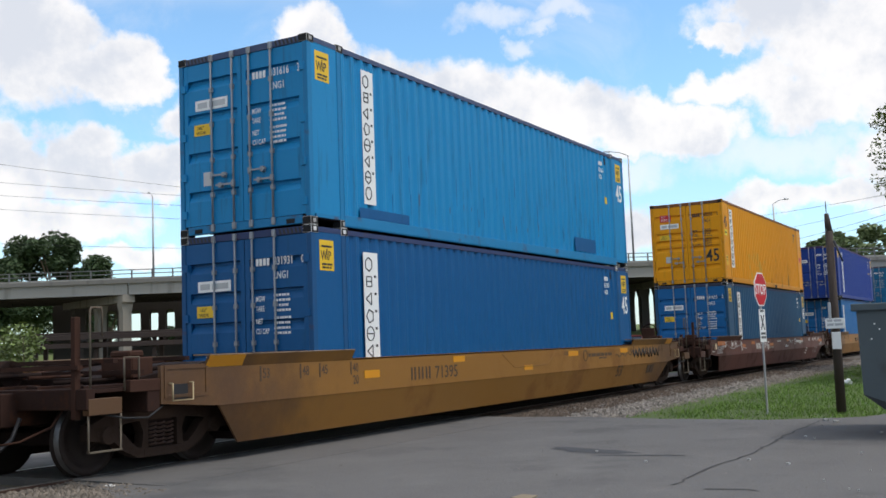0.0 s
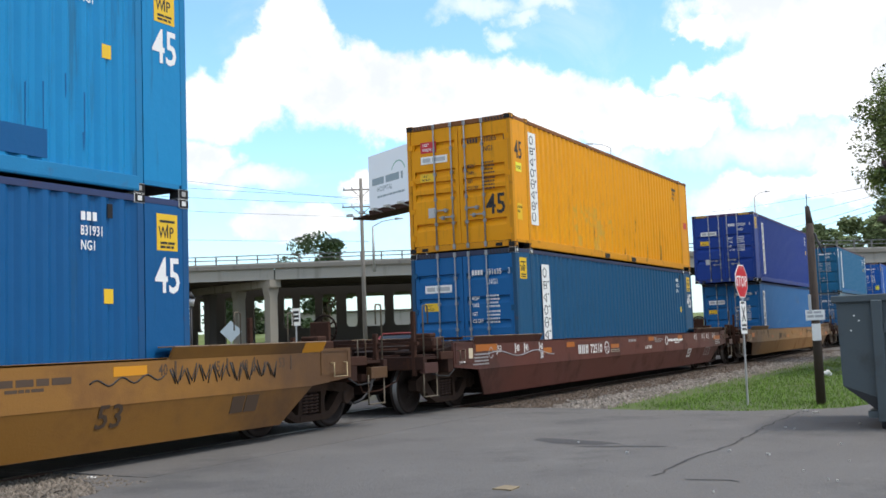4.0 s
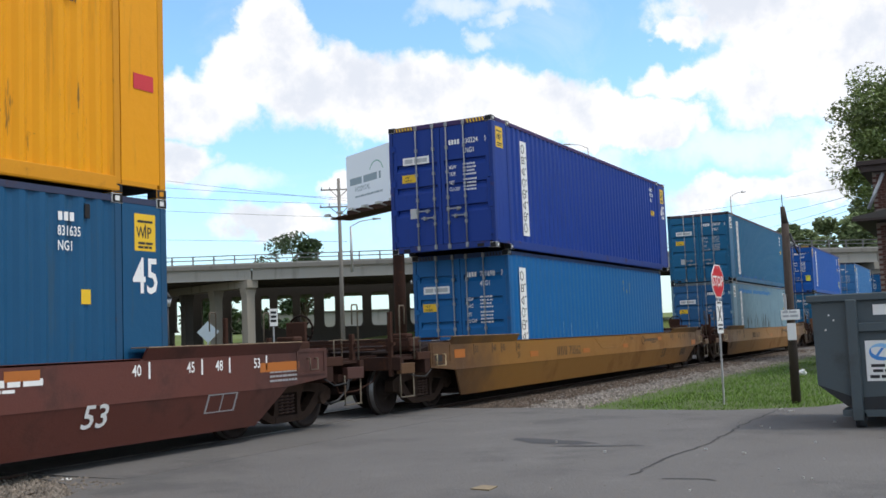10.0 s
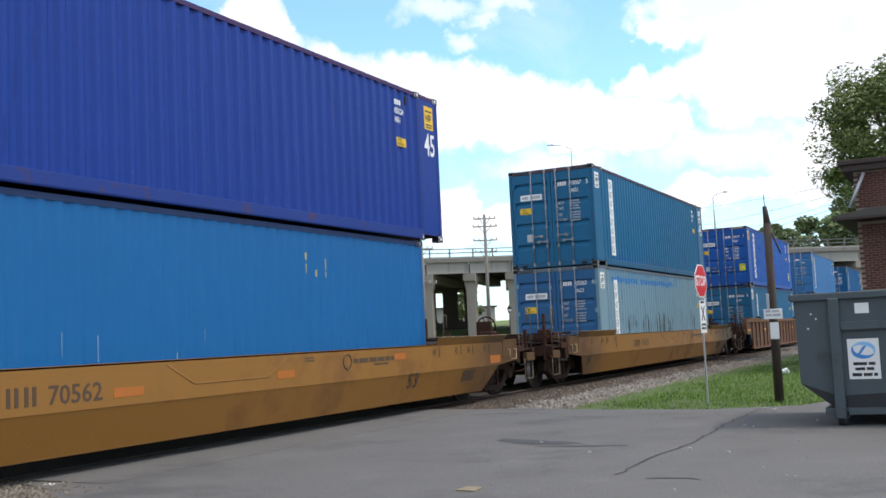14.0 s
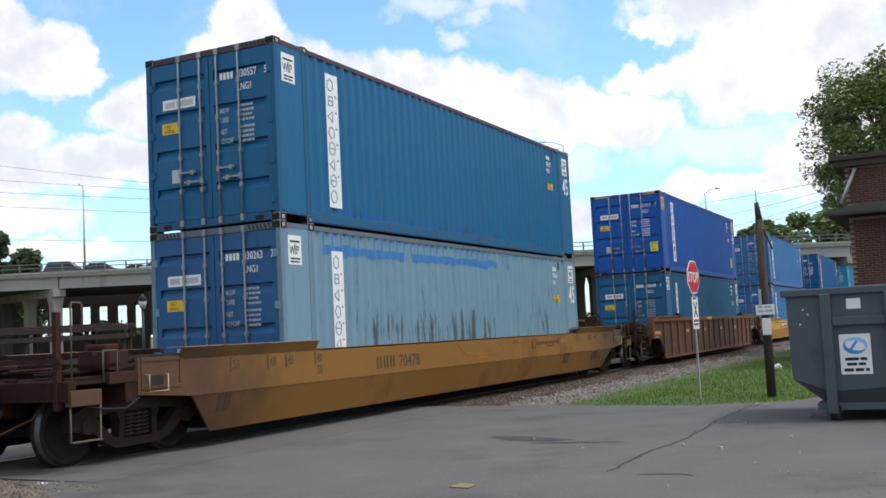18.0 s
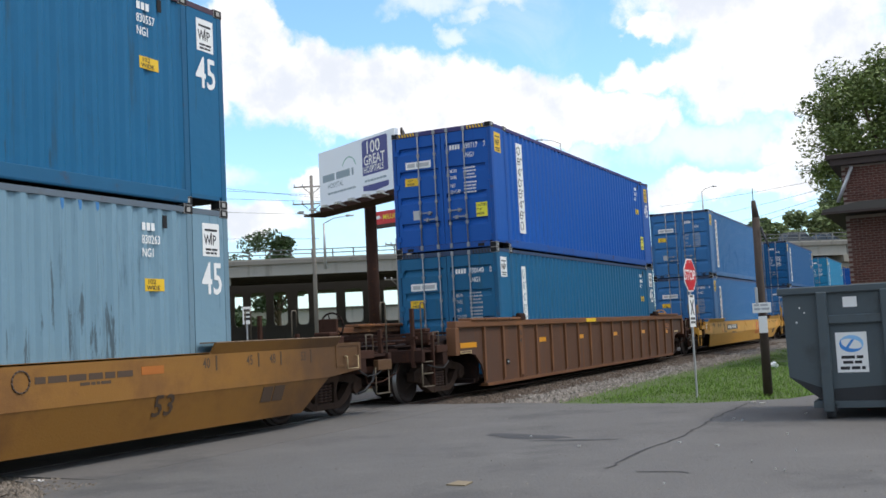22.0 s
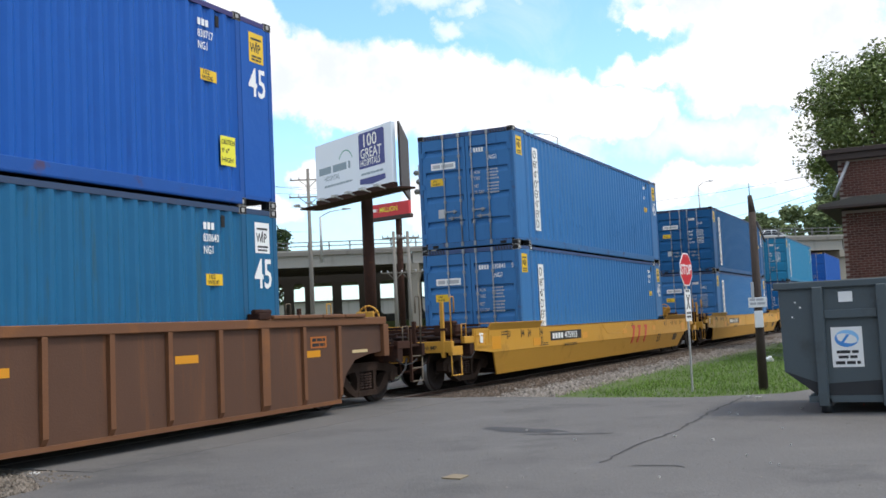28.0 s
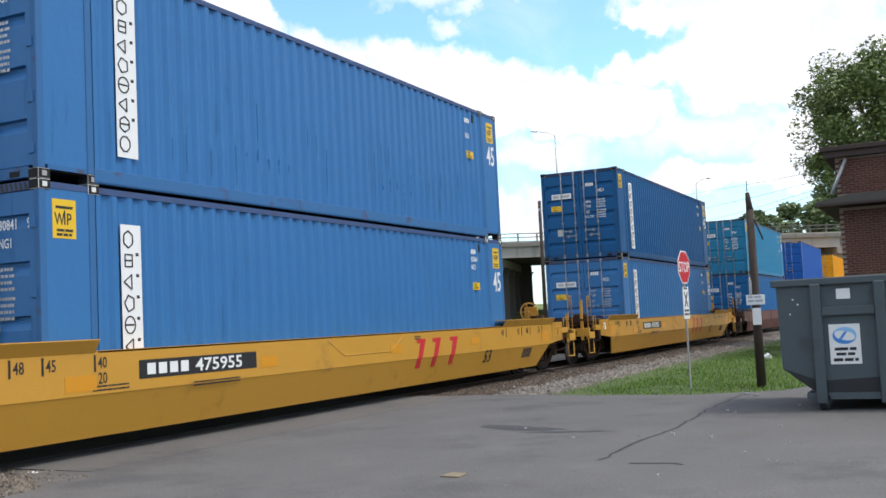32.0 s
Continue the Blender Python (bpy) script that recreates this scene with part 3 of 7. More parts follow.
def corrugated(x0, x1, z0, z1, y_out, depth=0.036, pitch=0.278, sign=1):
    """A pressed steel side with upright trapezoid folds; sign +1: the near side, whose folds go to +y."""
    bm = bmesh.new()
    n = max(1, round((x1 - x0) / pitch))
    p = (x1 - x0) / n
    pts = []
    for k in range(n):
        a = x0 + k * p
        pts += [(a, 0.0), (a + 0.26 * p, 0.0), (a + 0.50 * p, depth), (a + 0.76 * p, depth)]
    pts.append((x1, 0.0))
    for (xa, da), (xb, db) in zip(pts[:-1], pts[1:]):
        v = [bm.verts.new((x, y_out + sign * d, z)) for x, d, z in ((xa, da, z0), (xb, db, z0), (xb, db, z1), (xa, da, z1))]
        bm.faces.new(v)
    bmesh.ops.remove_doubles(bm, verts=bm.verts, dist=1e-5)
    r = bmesh.ops.extrude_face_region(bm, geom=bm.faces[:])
    bmesh.ops.translate(bm, verts=[g for g in r["geom"] if isinstance(g, bmesh.types.BMVert)], vec=(0, sign * 0.012, 0))
    return bm


def casting_bm():
    bm = bmesh.new()
    box(bm, 0, 0.178, 0, 0.162, 0, 0.118, 0.006)
    # the openings at the side and at the end
    for lo, hi in (((0.055, -0.002, 0.03), (0.125, 0.0, 0.09)), ((-0.002, 0.05, 0.03), (0.0, 0.11, 0.09))):
        fs = box(bm, lo[0], hi[0], lo[1], hi[1], lo[2], hi[2]).faces[-6:]
        for f in fs:
            f.material_index = 1
    return bm


GROOVES = {"yellow": (0.885, 0.645, 0.545, 0.445, 0.19), "navy": (0.71, 0.51, 0.32), "azure": (0.86, 0.66, 0.46, 0.27, 0.10), "blue": (0.88, 0.70, 0.52, 0.34, 0.16)}


def door_bm(y0, y1, z0, z1, grooves):
    """A door leaf in one pressed sheet: level bands, and grooves that go in steeply above and come out slowly below."""
    bm = bmesh.new()
    h = z1 - z0
    prof = [(0.10, z0), (0.020, z0)]
    for g in sorted(grooves):
        z = z0 + g * h
        prof += [(0.020, z - 0.165), (0.082, z - 0.055), (0.082, z - 0.012), (0.020, z)]
    prof += [(0.020, z1), (0.10, z1)]
    prism(bm, prof, "y", y0 + 0.08, y1 - 0.08)
    return bm


def strip_marks(bm, x0, x1, y, z0, z1):
    """Plain outlines down the tall strip, in place of a name."""
    n, h = 8, (z1 - z0)
    w = x1 - x0
    for k in range(n):
        c = z1 - (k + 0.5) * h / n
        m, r, s = x0 + 0.36 * w, 0.25 * w, 0.40 * h / n
        corners = (6, 4, 3, 5, 16, 3, 6, 8)[k]
        for j in range(corners):
            u0, u1 = 2 * math.pi * (j + 0.5) / corners, 2 * math.pi * (j + 1.5) / corners
            rod(bm, (m + r * math.cos(u0), y, c + s * math.sin(u0)), (m + r * math.cos(u1), y, c + s * math.sin(u1)), 0.011, 4)
        if k in (1, 4, 6):
            box(bm, m - r * 0.8, m + r * 0.8, y - 0.003, y, c - 0.011, c + 0.011)
    for k in range(6):
        z = z1 - (k + 1.2) * h / 8
        box(bm, x0 + 0.72 * w, x0 + 0.86 * w, y - 0.003, y, z - 0.02, z + 0.02)
    return bm


def container(colour, label, length=FT45, width=2.59, strip=(1.33, 1.72, 0.3, 2.5), wip="yellow", white_castings=False, doors=None, dark45=False,
              patch=False, far=False, number=True, sign45=True, lime=False, drips=False, serial="", side_no="", fold=0.036, strokes=(), pockets=False):
    """A shipping container. Its space: x from the doors, y from the near side, z from its floor. Folded sides, doors with lock rods, posts, rails, castings."""
    paint = PAINT[colour]
    door_paint = PAINT[doors or colour]
    edge = EDGE[colour]
    root = thing("shipping_container", None, None, label, "container", group="containers of the train")
    L, W, H = length, width, HIGH
    long45 = length > 13
    inset = 0.762 if long45 else 0.0
    cast = CASTING_WHITE if white_castings else edge if colour == "yellow" else CASTING
    key = (colour, round(L, 2), round(W, 2), doors)
    # rails and posts
    for y0 in (0.004, W - 0.064):
        part("top_rail", box(bmesh.new(), 0.15, L - 0.15, y0 + (0.001 if y0 < 1 else 0.0), y0 + (0.06 if y0 < 1 else 0.059), H - 0.10, H - 0.024), TOP_RAIL[colour], root)
        # a bottom rail that leans out, cut away beyond the inner posts
        lo, hi = (inset + 0.1, L - inset - 0.1) if long45 else (0.15, L - 0.15)
        y_in, y_out = (0.062, -0.004) if y0 < 1 else (W - 0.062, W + 0.004)
        bm = bmesh.new()
        lean = 1 if y0 < 1 else -1
        prism(bm, [(y_in, 0.022), (y_out, 0.022), (y_out - lean * 0.008, 0.045), (y_out - lean * 0.004, 0.195), (y_out + lean * 0.008, 0.203), (y_in, 0.203)], "x", lo, hi)
        part("bottom_rail", bm, edge, root)
        if long45:
            for u, v in ((0.15, inset), (L - inset, L - 0.15)):
                part("end_rail", box(bmesh.new(), u, v, y0 + 0.004, y0 + 0.056, 0.115, 0.172), edge, root)
    bm_c = lambda: cached(("corner_post", *key), lambda: box(bmesh.new(), 0, 0.11, 0, 0.09, 0.118, H - 0.118, 0.008), edge)
    for x in (0.0, L - 0.11):
        for y in (0.002, W - 0.092):
            part("corner_post", bm_c(), None, root, at=(x, y, 0))
    if long45:
        for x in (inset, L - inset - 0.13):
            for y in (-0.002, W - 0.088):
                part("corner_post", bm_c(), None, root, at=Matrix.Translation((x, y, 0)))
    spots = [(0.0, 1), (L, -1)] + ([(inset, 1), (L - inset, -1)] if long45 else [])
    for x, sx in spots:
        for y, sy in ((-0.004, 1), (W + 0.004, -1)):
            for z in (0.0, H - 0.118):
                me = cached(("corner_casting", cast.name), casting_bm, [cast, DARK])
                mtx = Matrix.Translation((x - 0.003 * sx, y, z)) @ Matrix.Diagonal((sx, sy, 1, 1))
                part("corner_casting", me, None, root, at=mtx)
    # sides
    a, b = (inset + 0.13, L - inset - 0.13) if long45 else (0.11, L - 0.11)
    for y, s in ((0.010, 1), (W - 0.010, -1)):
        part("side_panel", corrugated(a, b, 0.19, H - 0.10, y, depth=fold, sign=s), paint, root)
        if long45:
            for u, v in ((0.11, inset), (L - inset, L - 0.11)):
                bm = bmesh.new()
                box(bm, u, v, min(y, y + 0.02 * s), max(y, y + 0.02 * s), 0.17, H - 0.10)
                part("end_side_panel", bm, paint, root)
    part("roof", box(bmesh.new(), 0.05, L - 0.05, 0.05, W - 0.05, H - 0.06, H - 0.04), paint, root)
    part("floor", box(bmesh.new(), 0.05, L - 0.05, 0.05, W - 0.05, 0.10, 0.16), STEEL_DARK, root)
    part("front_wall", box(bmesh.new(), L - 0.06, L - 0.03, 0.09, W - 0.09, 0.12, H - 0.1), paint, root)
    part("door_header", box(bmesh.new(), 0.005, 0.09, 0.16, W - 0.16, H - 0.12, H - 0.015, 0.005), TOP_RAIL[colour], root)
    part("door_sill", box(bmesh.new(), 0.005, 0.09, 0.16, W - 0.16, 0.02, 0.15, 0.005), edge, root)
    bm = bmesh.new()
    for y in (0.30, W - 0.46):
        box(bm, 0.001, 0.006, y, y + 0.16, 0.035, 0.105)
    part("sill_slot", bm, DARK, root, "dark slots in the sill")
    # warning stripes at the header's ends
    for y0 in (0.18, W - 0.62):
        bm = bmesh.new()
        for k in range(6):
            u = y0 + k * 0.075
            prism(bm, [(u, H - 0.11), (u + 0.035, H - 0.11), (u + 0.06, H - 0.025), (u + 0.025, H - 0.025)], "x", 0.0, 0.006)
        part("warning_stripes", bm, BLACK if colour not in ("navy", "royal") else STICKER_YELLOW, root)
    # doors
    mid = W / 2
    for side, (y0, y1) in enumerate(((0.10, mid - 0.008), (mid + 0.008, W - 0.10))):
        door = part("door", door_bm(y0, y1, 0.16, H - 0.125, GROOVES.get(doors or colour, (0.90, 0.69, 0.45, 0.21))), door_paint, root, "door leaf with pressed panels")
        for ya, yb in ((y0, y0 + 0.08), (y1 - 0.08, y1)):
            part("door_stile", box(bmesh.new(), 0.018, 0.062, ya, yb, 0.16, H - 0.125), door_paint, door)
        out = -1 if side == 0 else 1        # from the joint towards the hinges
        for inner in (True, False):
            y = mid + out * (0.17 if inner else 0.60)
            bm = bmesh.new()
            rod(bm, (-0.012, y, 0.07), (-0.012, y, H - 0.04), 0.017, 8)
            for z in (0.10, H - 0.08):
                box(bm, -0.034, 0.022, y - 0.032, y + 0.032, z - 0.055, z + 0.055, 0.008)
            for z in (0.62, 1.18, 1.75, 2.3):
                box(bm, -0.032, 0.022, y - 0.027, y + 0.027, z - 0.035, z + 0.035)
            part("lock_rod", bm, ROD, door)
            # the bar handles lie between the two rods of a leaf
            bm = bmesh.new()
            z = 0.92 if inner == (side == 0) else 0.76
            s = out if inner else -out
            box(bm, -0.056, -0.030, min(y, y + s * 0.33), max(y, y + s * 0.33), z - 0.013, z + 0.013)
            box(bm, -0.052, 0.02, y + s * 0.25 - 0.03, y + s * 0.25 + 0.03, z - 0.045, z + 0.035, 0.006)
            box(bm, -0.045, 0.0, y - 0.03, y + 0.03, z - 0.05, z + 0.05, 0.006)
            part("door_handle", bm, ROD, door)
        hy = y0 if side == 0 else y1
        for z in (0.35, 0.95, 1.6, 2.4):
            bm = bmesh.new()
            box(bm, -0.01, 0.03, hy - 0.05, hy + 0.05, z - 0.06, z + 0.06)
            part("hinge", bm, paint, door)
    if far:
        return root
    yy = 0.006
    # writing on the doors: the near leaf carries the data, the far leaf the name plate
    ink = WHITE if not colour == "yellow" else FADED
    thin = GALV if colour in ("teal", "mid_blue", "pale", "green_blue") else ink
    bm = bmesh.new()
    for k in range(4):
        box(bm, 0.012, 0.015, 1.02 - k * 0.07, 1.07 - k * 0.07, 2.34, 2.45)
    part("code_print", bm, ink, root)
    if serial:
        words_on_end(root, serial[:6], 0.014, 0.73, 2.34, 0.17, ink, 0.74, label="stencilled serial digits")
        if len(serial) > 6:
            words_on_end(root, serial[6:], 0.014, 0.21, 2.34, 0.17, ink, 0.74)
    for z in (1.90, 1.56):
        bm = bmesh.new()
        rnd = random.Random(int(z * 100))
        for r in range(4):
            y = 0.74
            while y > 0.46:
                w = rnd.uniform(0.03, 0.07)
                box(bm, 0.012, 0.015, y - w * 0.7, y, z - r * 0.076 - 0.036, z - r * 0.076)
                y -= w
        tagged(part("data_print", bm, thin, root), kind="stuff")
    if number:
        words_on_end(root, "LNG1" if long45 else "45G1", 0.014, 0.73, 2.13, 0.16, ink, 0.72)
        for w, z in (("MGW", 1.80), ("TARE", 1.65), ("NET", 1.46), ("CU CAP", 1.31)):
            words_on_end(root, w, 0.014, 1.09, z, 0.115, thin, 0.62)
    part("name_plate", box(bmesh.new(), 0.010, 0.016, mid + 0.28, mid + 0.95, 2.0, 2.17), WHITE, root, "white name plate, lettering worn")
    bm = bmesh.new()
    bars(bm, 1, -(mid + 0.9), -(mid + 0.33), 0.009, 2.13, 0.09, 0.05, side=False, seed=8)
    part("plate_mark", bm, GALV, root)
    plate_on_end(root, 0.014, mid + 0.62, mid + 0.98, 1.60, 1.78, STICKER_YELLOW)
    words_on_end(root, "102\"", 0.009, mid + 0.92, 1.70, 0.07, BLACK, 1.1)
    words_on_end(root, "WIDE", 0.009, mid + 0.93, 1.62, 0.07, BLACK, 1.1)
    plate_on_end(root, 0.014, mid + 0.62, mid + 0.80, 0.78, 1.0, GALV, "data_plate", "small metal approval plate")
    # the tall name strip on the side, cut through by the folds
    if strip:
        x0, x1, z0, z1 = strip
        bm = bmesh.new()
        box(bm, x0, x1, 0.003, 0.009, z0, z1)
        part("name_strip", bm, WHITE, root, "tall white name strip, partly worn")
        tagged(part("strip_lettering", strip_marks(bmesh.new(), x0, x1, 0.003, z0 + 0.05, z1 - 0.05), INK_GREY if colour in ("teal", "pale", "green_blue") else BLACK, root), kind="stuff")
    if wip and long45:
        mat = {"yellow": STICKER_YELLOW, "white": WHITE}[wip]
        for x0 in (0.20, L - 0.56):
            plate_on_side(root, x0, x0 + 0.36, yy + 0.004, 2.22, 2.68, mat, "wide_load_sticker", "sticker with black lettering")
            bm = bmesh.new()
            box(bm, x0 + 0.05, x0 + 0.31, yy - 0.003, yy + 0.001, 2.57, 2.60)
            bars(bm, 2, x0 + 0.06, x0 + 0.31, yy + 0.001, 2.33, 0.03, 0.02, seed=6)
            box(bm, x0 + 0.175, x0 + 0.195, yy - 0.003, yy + 0.001, 2.38, 2.55)
            part("sticker_mark", bm, BLACK, root)
            words_on_side(root, "W", x0 + 0.03, yy - 0.001, 2.38, 0.20, BLACK, 0.72)
            words_on_side(root, "P", x0 + 0.21, yy - 0.001, 2.38, 0.20, BLACK, 0.80)
    if sign45 and long45:
        words_on_side(root, "45", L - 0.60, 0.004, 1.70, 0.62, BLACK if colour == "yellow" and dark45 else WHITE, 0.72, label="painted number 45")
        bm = bmesh.new()
        for j in range(3):
            box(bm, L - 1.75 + j * 0.085, L - 1.69 + j * 0.085, 0.004, 0.0085, 2.50, 2.60)
        part("code_print", bm, WHITE if colour != "yellow" else FADED, root)
        for w, z in ((side_no or serial[:6], 2.33), ("NG1", 2.16)):
            if w:
                words_on_side(root, w, L - 1.76, 0.006, z, 0.16, WHITE if colour != "yellow" else FADED, 0.72)
        if wip == "white" or colour in ("royal", "mid_blue", "navy"):
            plate_on_side(root, L - 1.72, L - 1.36, 0.009, 1.72, 1.88, STICKER_YELLOW, "width_sticker", "yellow width sticker with black lettering")
            words_on_side(root, "102", L - 1.68, 0.003, 1.81, 0.09, BLACK, 1.2)
            words_on_side(root, "WIDE", L - 1.69, 0.003, 1.735, 0.08, BLACK, 1.2)
        else:
            plate_on_side(root, L - 1.42, L - 1.28, 0.008, 1.55, 1.72, STICKER_YELLOW)
        part("vent", box(bmesh.new(), L - 1.36, L - 1.28, -0.002, 0.012, 2.55, 2.72, 0.004), DARK, root, "small dark side vent")
    if pockets:
        for x0 in (5.55, 7.69):
            part("fork_pocket", box(bmesh.new(), x0, x0 + 0.36, -0.018, -0.006, 0.03, 0.15), DARK, root, "dark fork pocket in the bottom rail")
    if strokes:
        # scrapes and brushed dabs on the outer folds: place along, height, how many, paint
        n_fold = max(1, round((b - a) / 0.278))
        p = (b - a) / n_fold
        rnd = random.Random(len(colour) * 7 + int(strokes[0][1] * 10))
        for name, x0, x1, z0, z1, count, paint_of, wide, note in strokes:
            bm = bmesh.new()
            for _ in range(count):
                k = int((rnd.uniform(x0, x1) - a) / p)
                w = wide * rnd.uniform(0.5, 1.0) * 0.26 * p
                u = a + k * p + rnd.uniform(0.0, 0.26 * p - w)
                zc = rnd.triangular(z0, z1)
                hh = min((z1 - z0) * rnd.uniform(0.12, 0.5), max(0.02, zc - z0 + 0.02))
                prism(bm, [(u, zc), (u + w, zc + 0.02 * rnd.random()), (u + w * rnd.uniform(0.6, 1.0), zc - hh * rnd.uniform(0.7, 1.0)), (u + w * rnd.uniform(0.1, 0.4), zc - hh)], "y", 0.0060 + 0.000017 * len(bm.faces), 0.0098)
            tagged(part(name, bm, paint_of, root), note, kind="stuff")
    if dark45:
        for w, z in ((serial[:5], 2.33), ("NG1", 2.19)):
            words_on_side(root, w, L - 1.68, 0.006, z, 0.15, FADED, 0.80)
        part("code_print", box(bmesh.new(), L - 1.68, L - 1.28, 0.004, 0.0085, 2.47, 2.56), FADED, root)
        words_on_side(root, "45", 0.17, 0.004, 1.95, 0.55, BLACK, 0.72)
        words_on_end(root, "45", 0.012, 0.66, 0.75, 0.62, BLACK, 0.78)
        plate_on_end(root, 0.014, mid + 0.55, mid + 0.95, 2.25, 2.5, RED, "wide_sign", "red width sticker")
        words_on_end(root, "102\"", 0.009, mid + 0.90, 2.40, 0.09, WHITE)
        words_on_end(root, "WIDE", 0.009, mid + 0.90, 2.29, 0.09, WHITE)
        plate_on_side(root, L - 0.55, L - 0.20, 0.006, 1.35, 1.55, RED, "wide_sign", "red width sticker")
        plate_on_side(root, 0.2, 0.5, 0.006, 1.65, 1.85, STICKER_LIME)
        plate_on_side(root, 0.2, 0.45, 0.006, 0.6, 0.95, STICKER_YELLOW)
        for w, z in (("CAUTION", 0.85), ("HIGH", 0.75)):
            words_on_side(root, w, 0.21, 0.001, z, 0.075, BLACK, 0.72)
        words_on_side(root, "WIDE", 0.23, 0.001, 1.71, 0.10, BLACK, 0.9)
    if patch:
        for x0, x1, z0, z1 in ((1.31, 2.8, 0.21, 0.37), (10.2, 11.5, 0.24, 0.56)):
            plate_on_side(root, x0, x1, 0.009, z0, z1, PAINT["blue"], "repaired_patch", "darker blue repainted patch")
    if drips:
        rnd = random.Random(17)
        bm = bmesh.new()
        p = (b - a) / round((b - a) / 0.278)
        # an uneven brushed band that follows the folds, with drips up to the top rail
        prof = []
        for k in range(1, 30):
            u = a + k * p
            prof += [(u, 0.0), (u + 0.13 * p, 0.0), (u + 0.26 * p, 0.0), (u + 0.50 * p, fold), (u + 0.63 * p, fold), (u + 0.76 * p, fold)]
        edge_of = [(0.10 + 0.09 * noise.noise(Vector((x * 1.9, 0, 0))) + rnd.uniform(-0.02, 0.03), 0.05 + 0.05 * noise.noise(Vector((x * 2.3, 5, 0)))) for x, d in prof]
        lo = [bm.verts.new((x, 0.0065 + d, H - 0.36 - e[0])) for (x, d), e in zip(prof, edge_of)]
        hi = [bm.verts.new((x, 0.0065 + d, H - 0.36 + e[1])) for (x, d), e in zip(prof, edge_of)]
        for k in range(len(prof) - 1):
            if noise.noise(Vector((prof[k][0] * 1.1, 9, 0))) > -0.32:
                bm.faces.new((lo[k], lo[k + 1], hi[k + 1], hi[k]))
        for k in range(1, 38):
            if rnd.random() < (0.85 if k < 30 else 0.5):
                u = a + k * p
                d = rnd.uniform(0.22, 0.40) if k < 30 else rnd.uniform(0.08, 0.3)
                prism(bm, [(u + 0.012, H - 0.11), (u + 0.25 * p, H - 0.11), (u + 0.23 * p, H - 0.11 - 0.8 * d), (u + 0.14 * p, H - 0.11 - d), (u + 0.03, H - 0.11 - 0.75 * d)], "y", 0.006, 0.0095)
        tagged(part("touch_up_paint", bm, PAINT["touch_up"], root), "blue brushed touch-up paint below the top rail", kind="stuff")
    if lime:
        plate_on_end(root, 0.014, 0.18, 0.46, 0.72, 1.05, STICKER_LIME, "notice", "bright yellow notice")
        plate_on_side(root, L - 1.32, L - 0.98, 0.005, 0.55, 0.98, STICKER_LIME, "notice", "bright yellow notice")
        for w, z, q in (("CAUTION", 0.86, 0.68), ("9' 6\"", 0.73, 1.0), ("HIGH", 0.60, 1.1)):
            words_on_side(root, w, L - 1.30, -0.001, z, 0.10, BLACK, q)
        for w, z, q in (("CAUTION", 0.96, 0.66), ("9' 6\"", 0.86, 0.9), ("HIGH", 0.76, 0.9)):
            words_on_end(root, w, 0.008, 0.45, z, 0.085, BLACK, q)
    return root


# ---- well cars ----
TRACK_Y = 1.295
HALF = 1.515
WHEEL_R = 0.44


def wheel_bm():
    bm = bmesh.new()
    r = WHEEL_R
    # tread and flange, then the dished plate and the hub
    for s in (-1, 1):
        prof = [(0.655, 0.10), (0.655, 0.17), (0.69, r - 0.09), (0.685, r + 0.028), (0.705, r + 0.028), (0.722, r), (0.80, r - 0.006), (0.81, r - 0.085), (0.745, r - 0.10),
                (0.735, 0.20), (0.80, 0.13), (0.83, 0.12), (0.83, 0.10)]
        start = len(bm.faces)
        lathe(bm, [(s * a, q) for a, q in prof])
        bm.faces.ensure_lookup_table()
        for k, f in enumerate(bm.faces[start:start + 28 * 12]):
            if k // 28 == 5:
                f.material_index = 1
    rod(bm, (0, -0.92, 0), (0, 0.92, 0), 0.075, 12)
    return bm


def side_frame_bm():
    """A cast truck side frame, drawn in x, z and thick in y."""
    bm = bmesh.new()
    # top chord, tension members, columns
    prism(bm, [(-1.14, 0.42), (-1.14, 0.60), (-0.92, 0.69), (-0.5, 0.75), (0.5, 0.75), (0.92, 0.69), (1.14, 0.60), (1.14, 0.42), (1.02, 0.42), (0.90, 0.52), (0.62, 0.58), (0.45, 0.60), (-0.45, 0.60), (-0.62, 0.58), (-0.90, 0.52), (-1.02, 0.42)], "y", -0.08, 0.08)
    for s in (-1, 1):
        prism(bm, [(s * 0.92, 0.54), (s * 0.74, 0.57), (s * 0.66, 0.50), (s * 0.54, 0.38), (s * 0.42, 0.29), (s * 0.24, 0.27), (s * 0.24, 0.16), (s * 0.40, 0.165), (s * 0.62, 0.26), (s * 0.82, 0.42)], "y", -0.075, 0.075)
        prism(bm, [(s * 0.24, 0.22), (s * 0.38, 0.22), (s * 0.34, 0.32), (s * 0.32, 0.46), (s * 0.40, 0.64), (s * 0.24, 0.64)], "y", -0.072, 0.072)
        # axle box adapter and bearing end cap
        box(bm, s * 0.89 - 0.15, s * 0.89 + 0.15, -0.07, 0.07, 0.40, 0.56, 0.015)
    box(bm, -0.32, 0.32, -0.084, 0.084, 0.16, 0.265, 0.01)
    return bm


def spring_bm():
    """One coil spring as a single wound bar."""
    bm = bmesh.new()
    pipe(bm, [(0.066 * math.cos(k * 0.785), 0.066 * math.sin(k * 0.785), 0.27 + 0.0060 * k) for k in range(52)], 0.016, 5)
    return bm


WHEELSETS = []


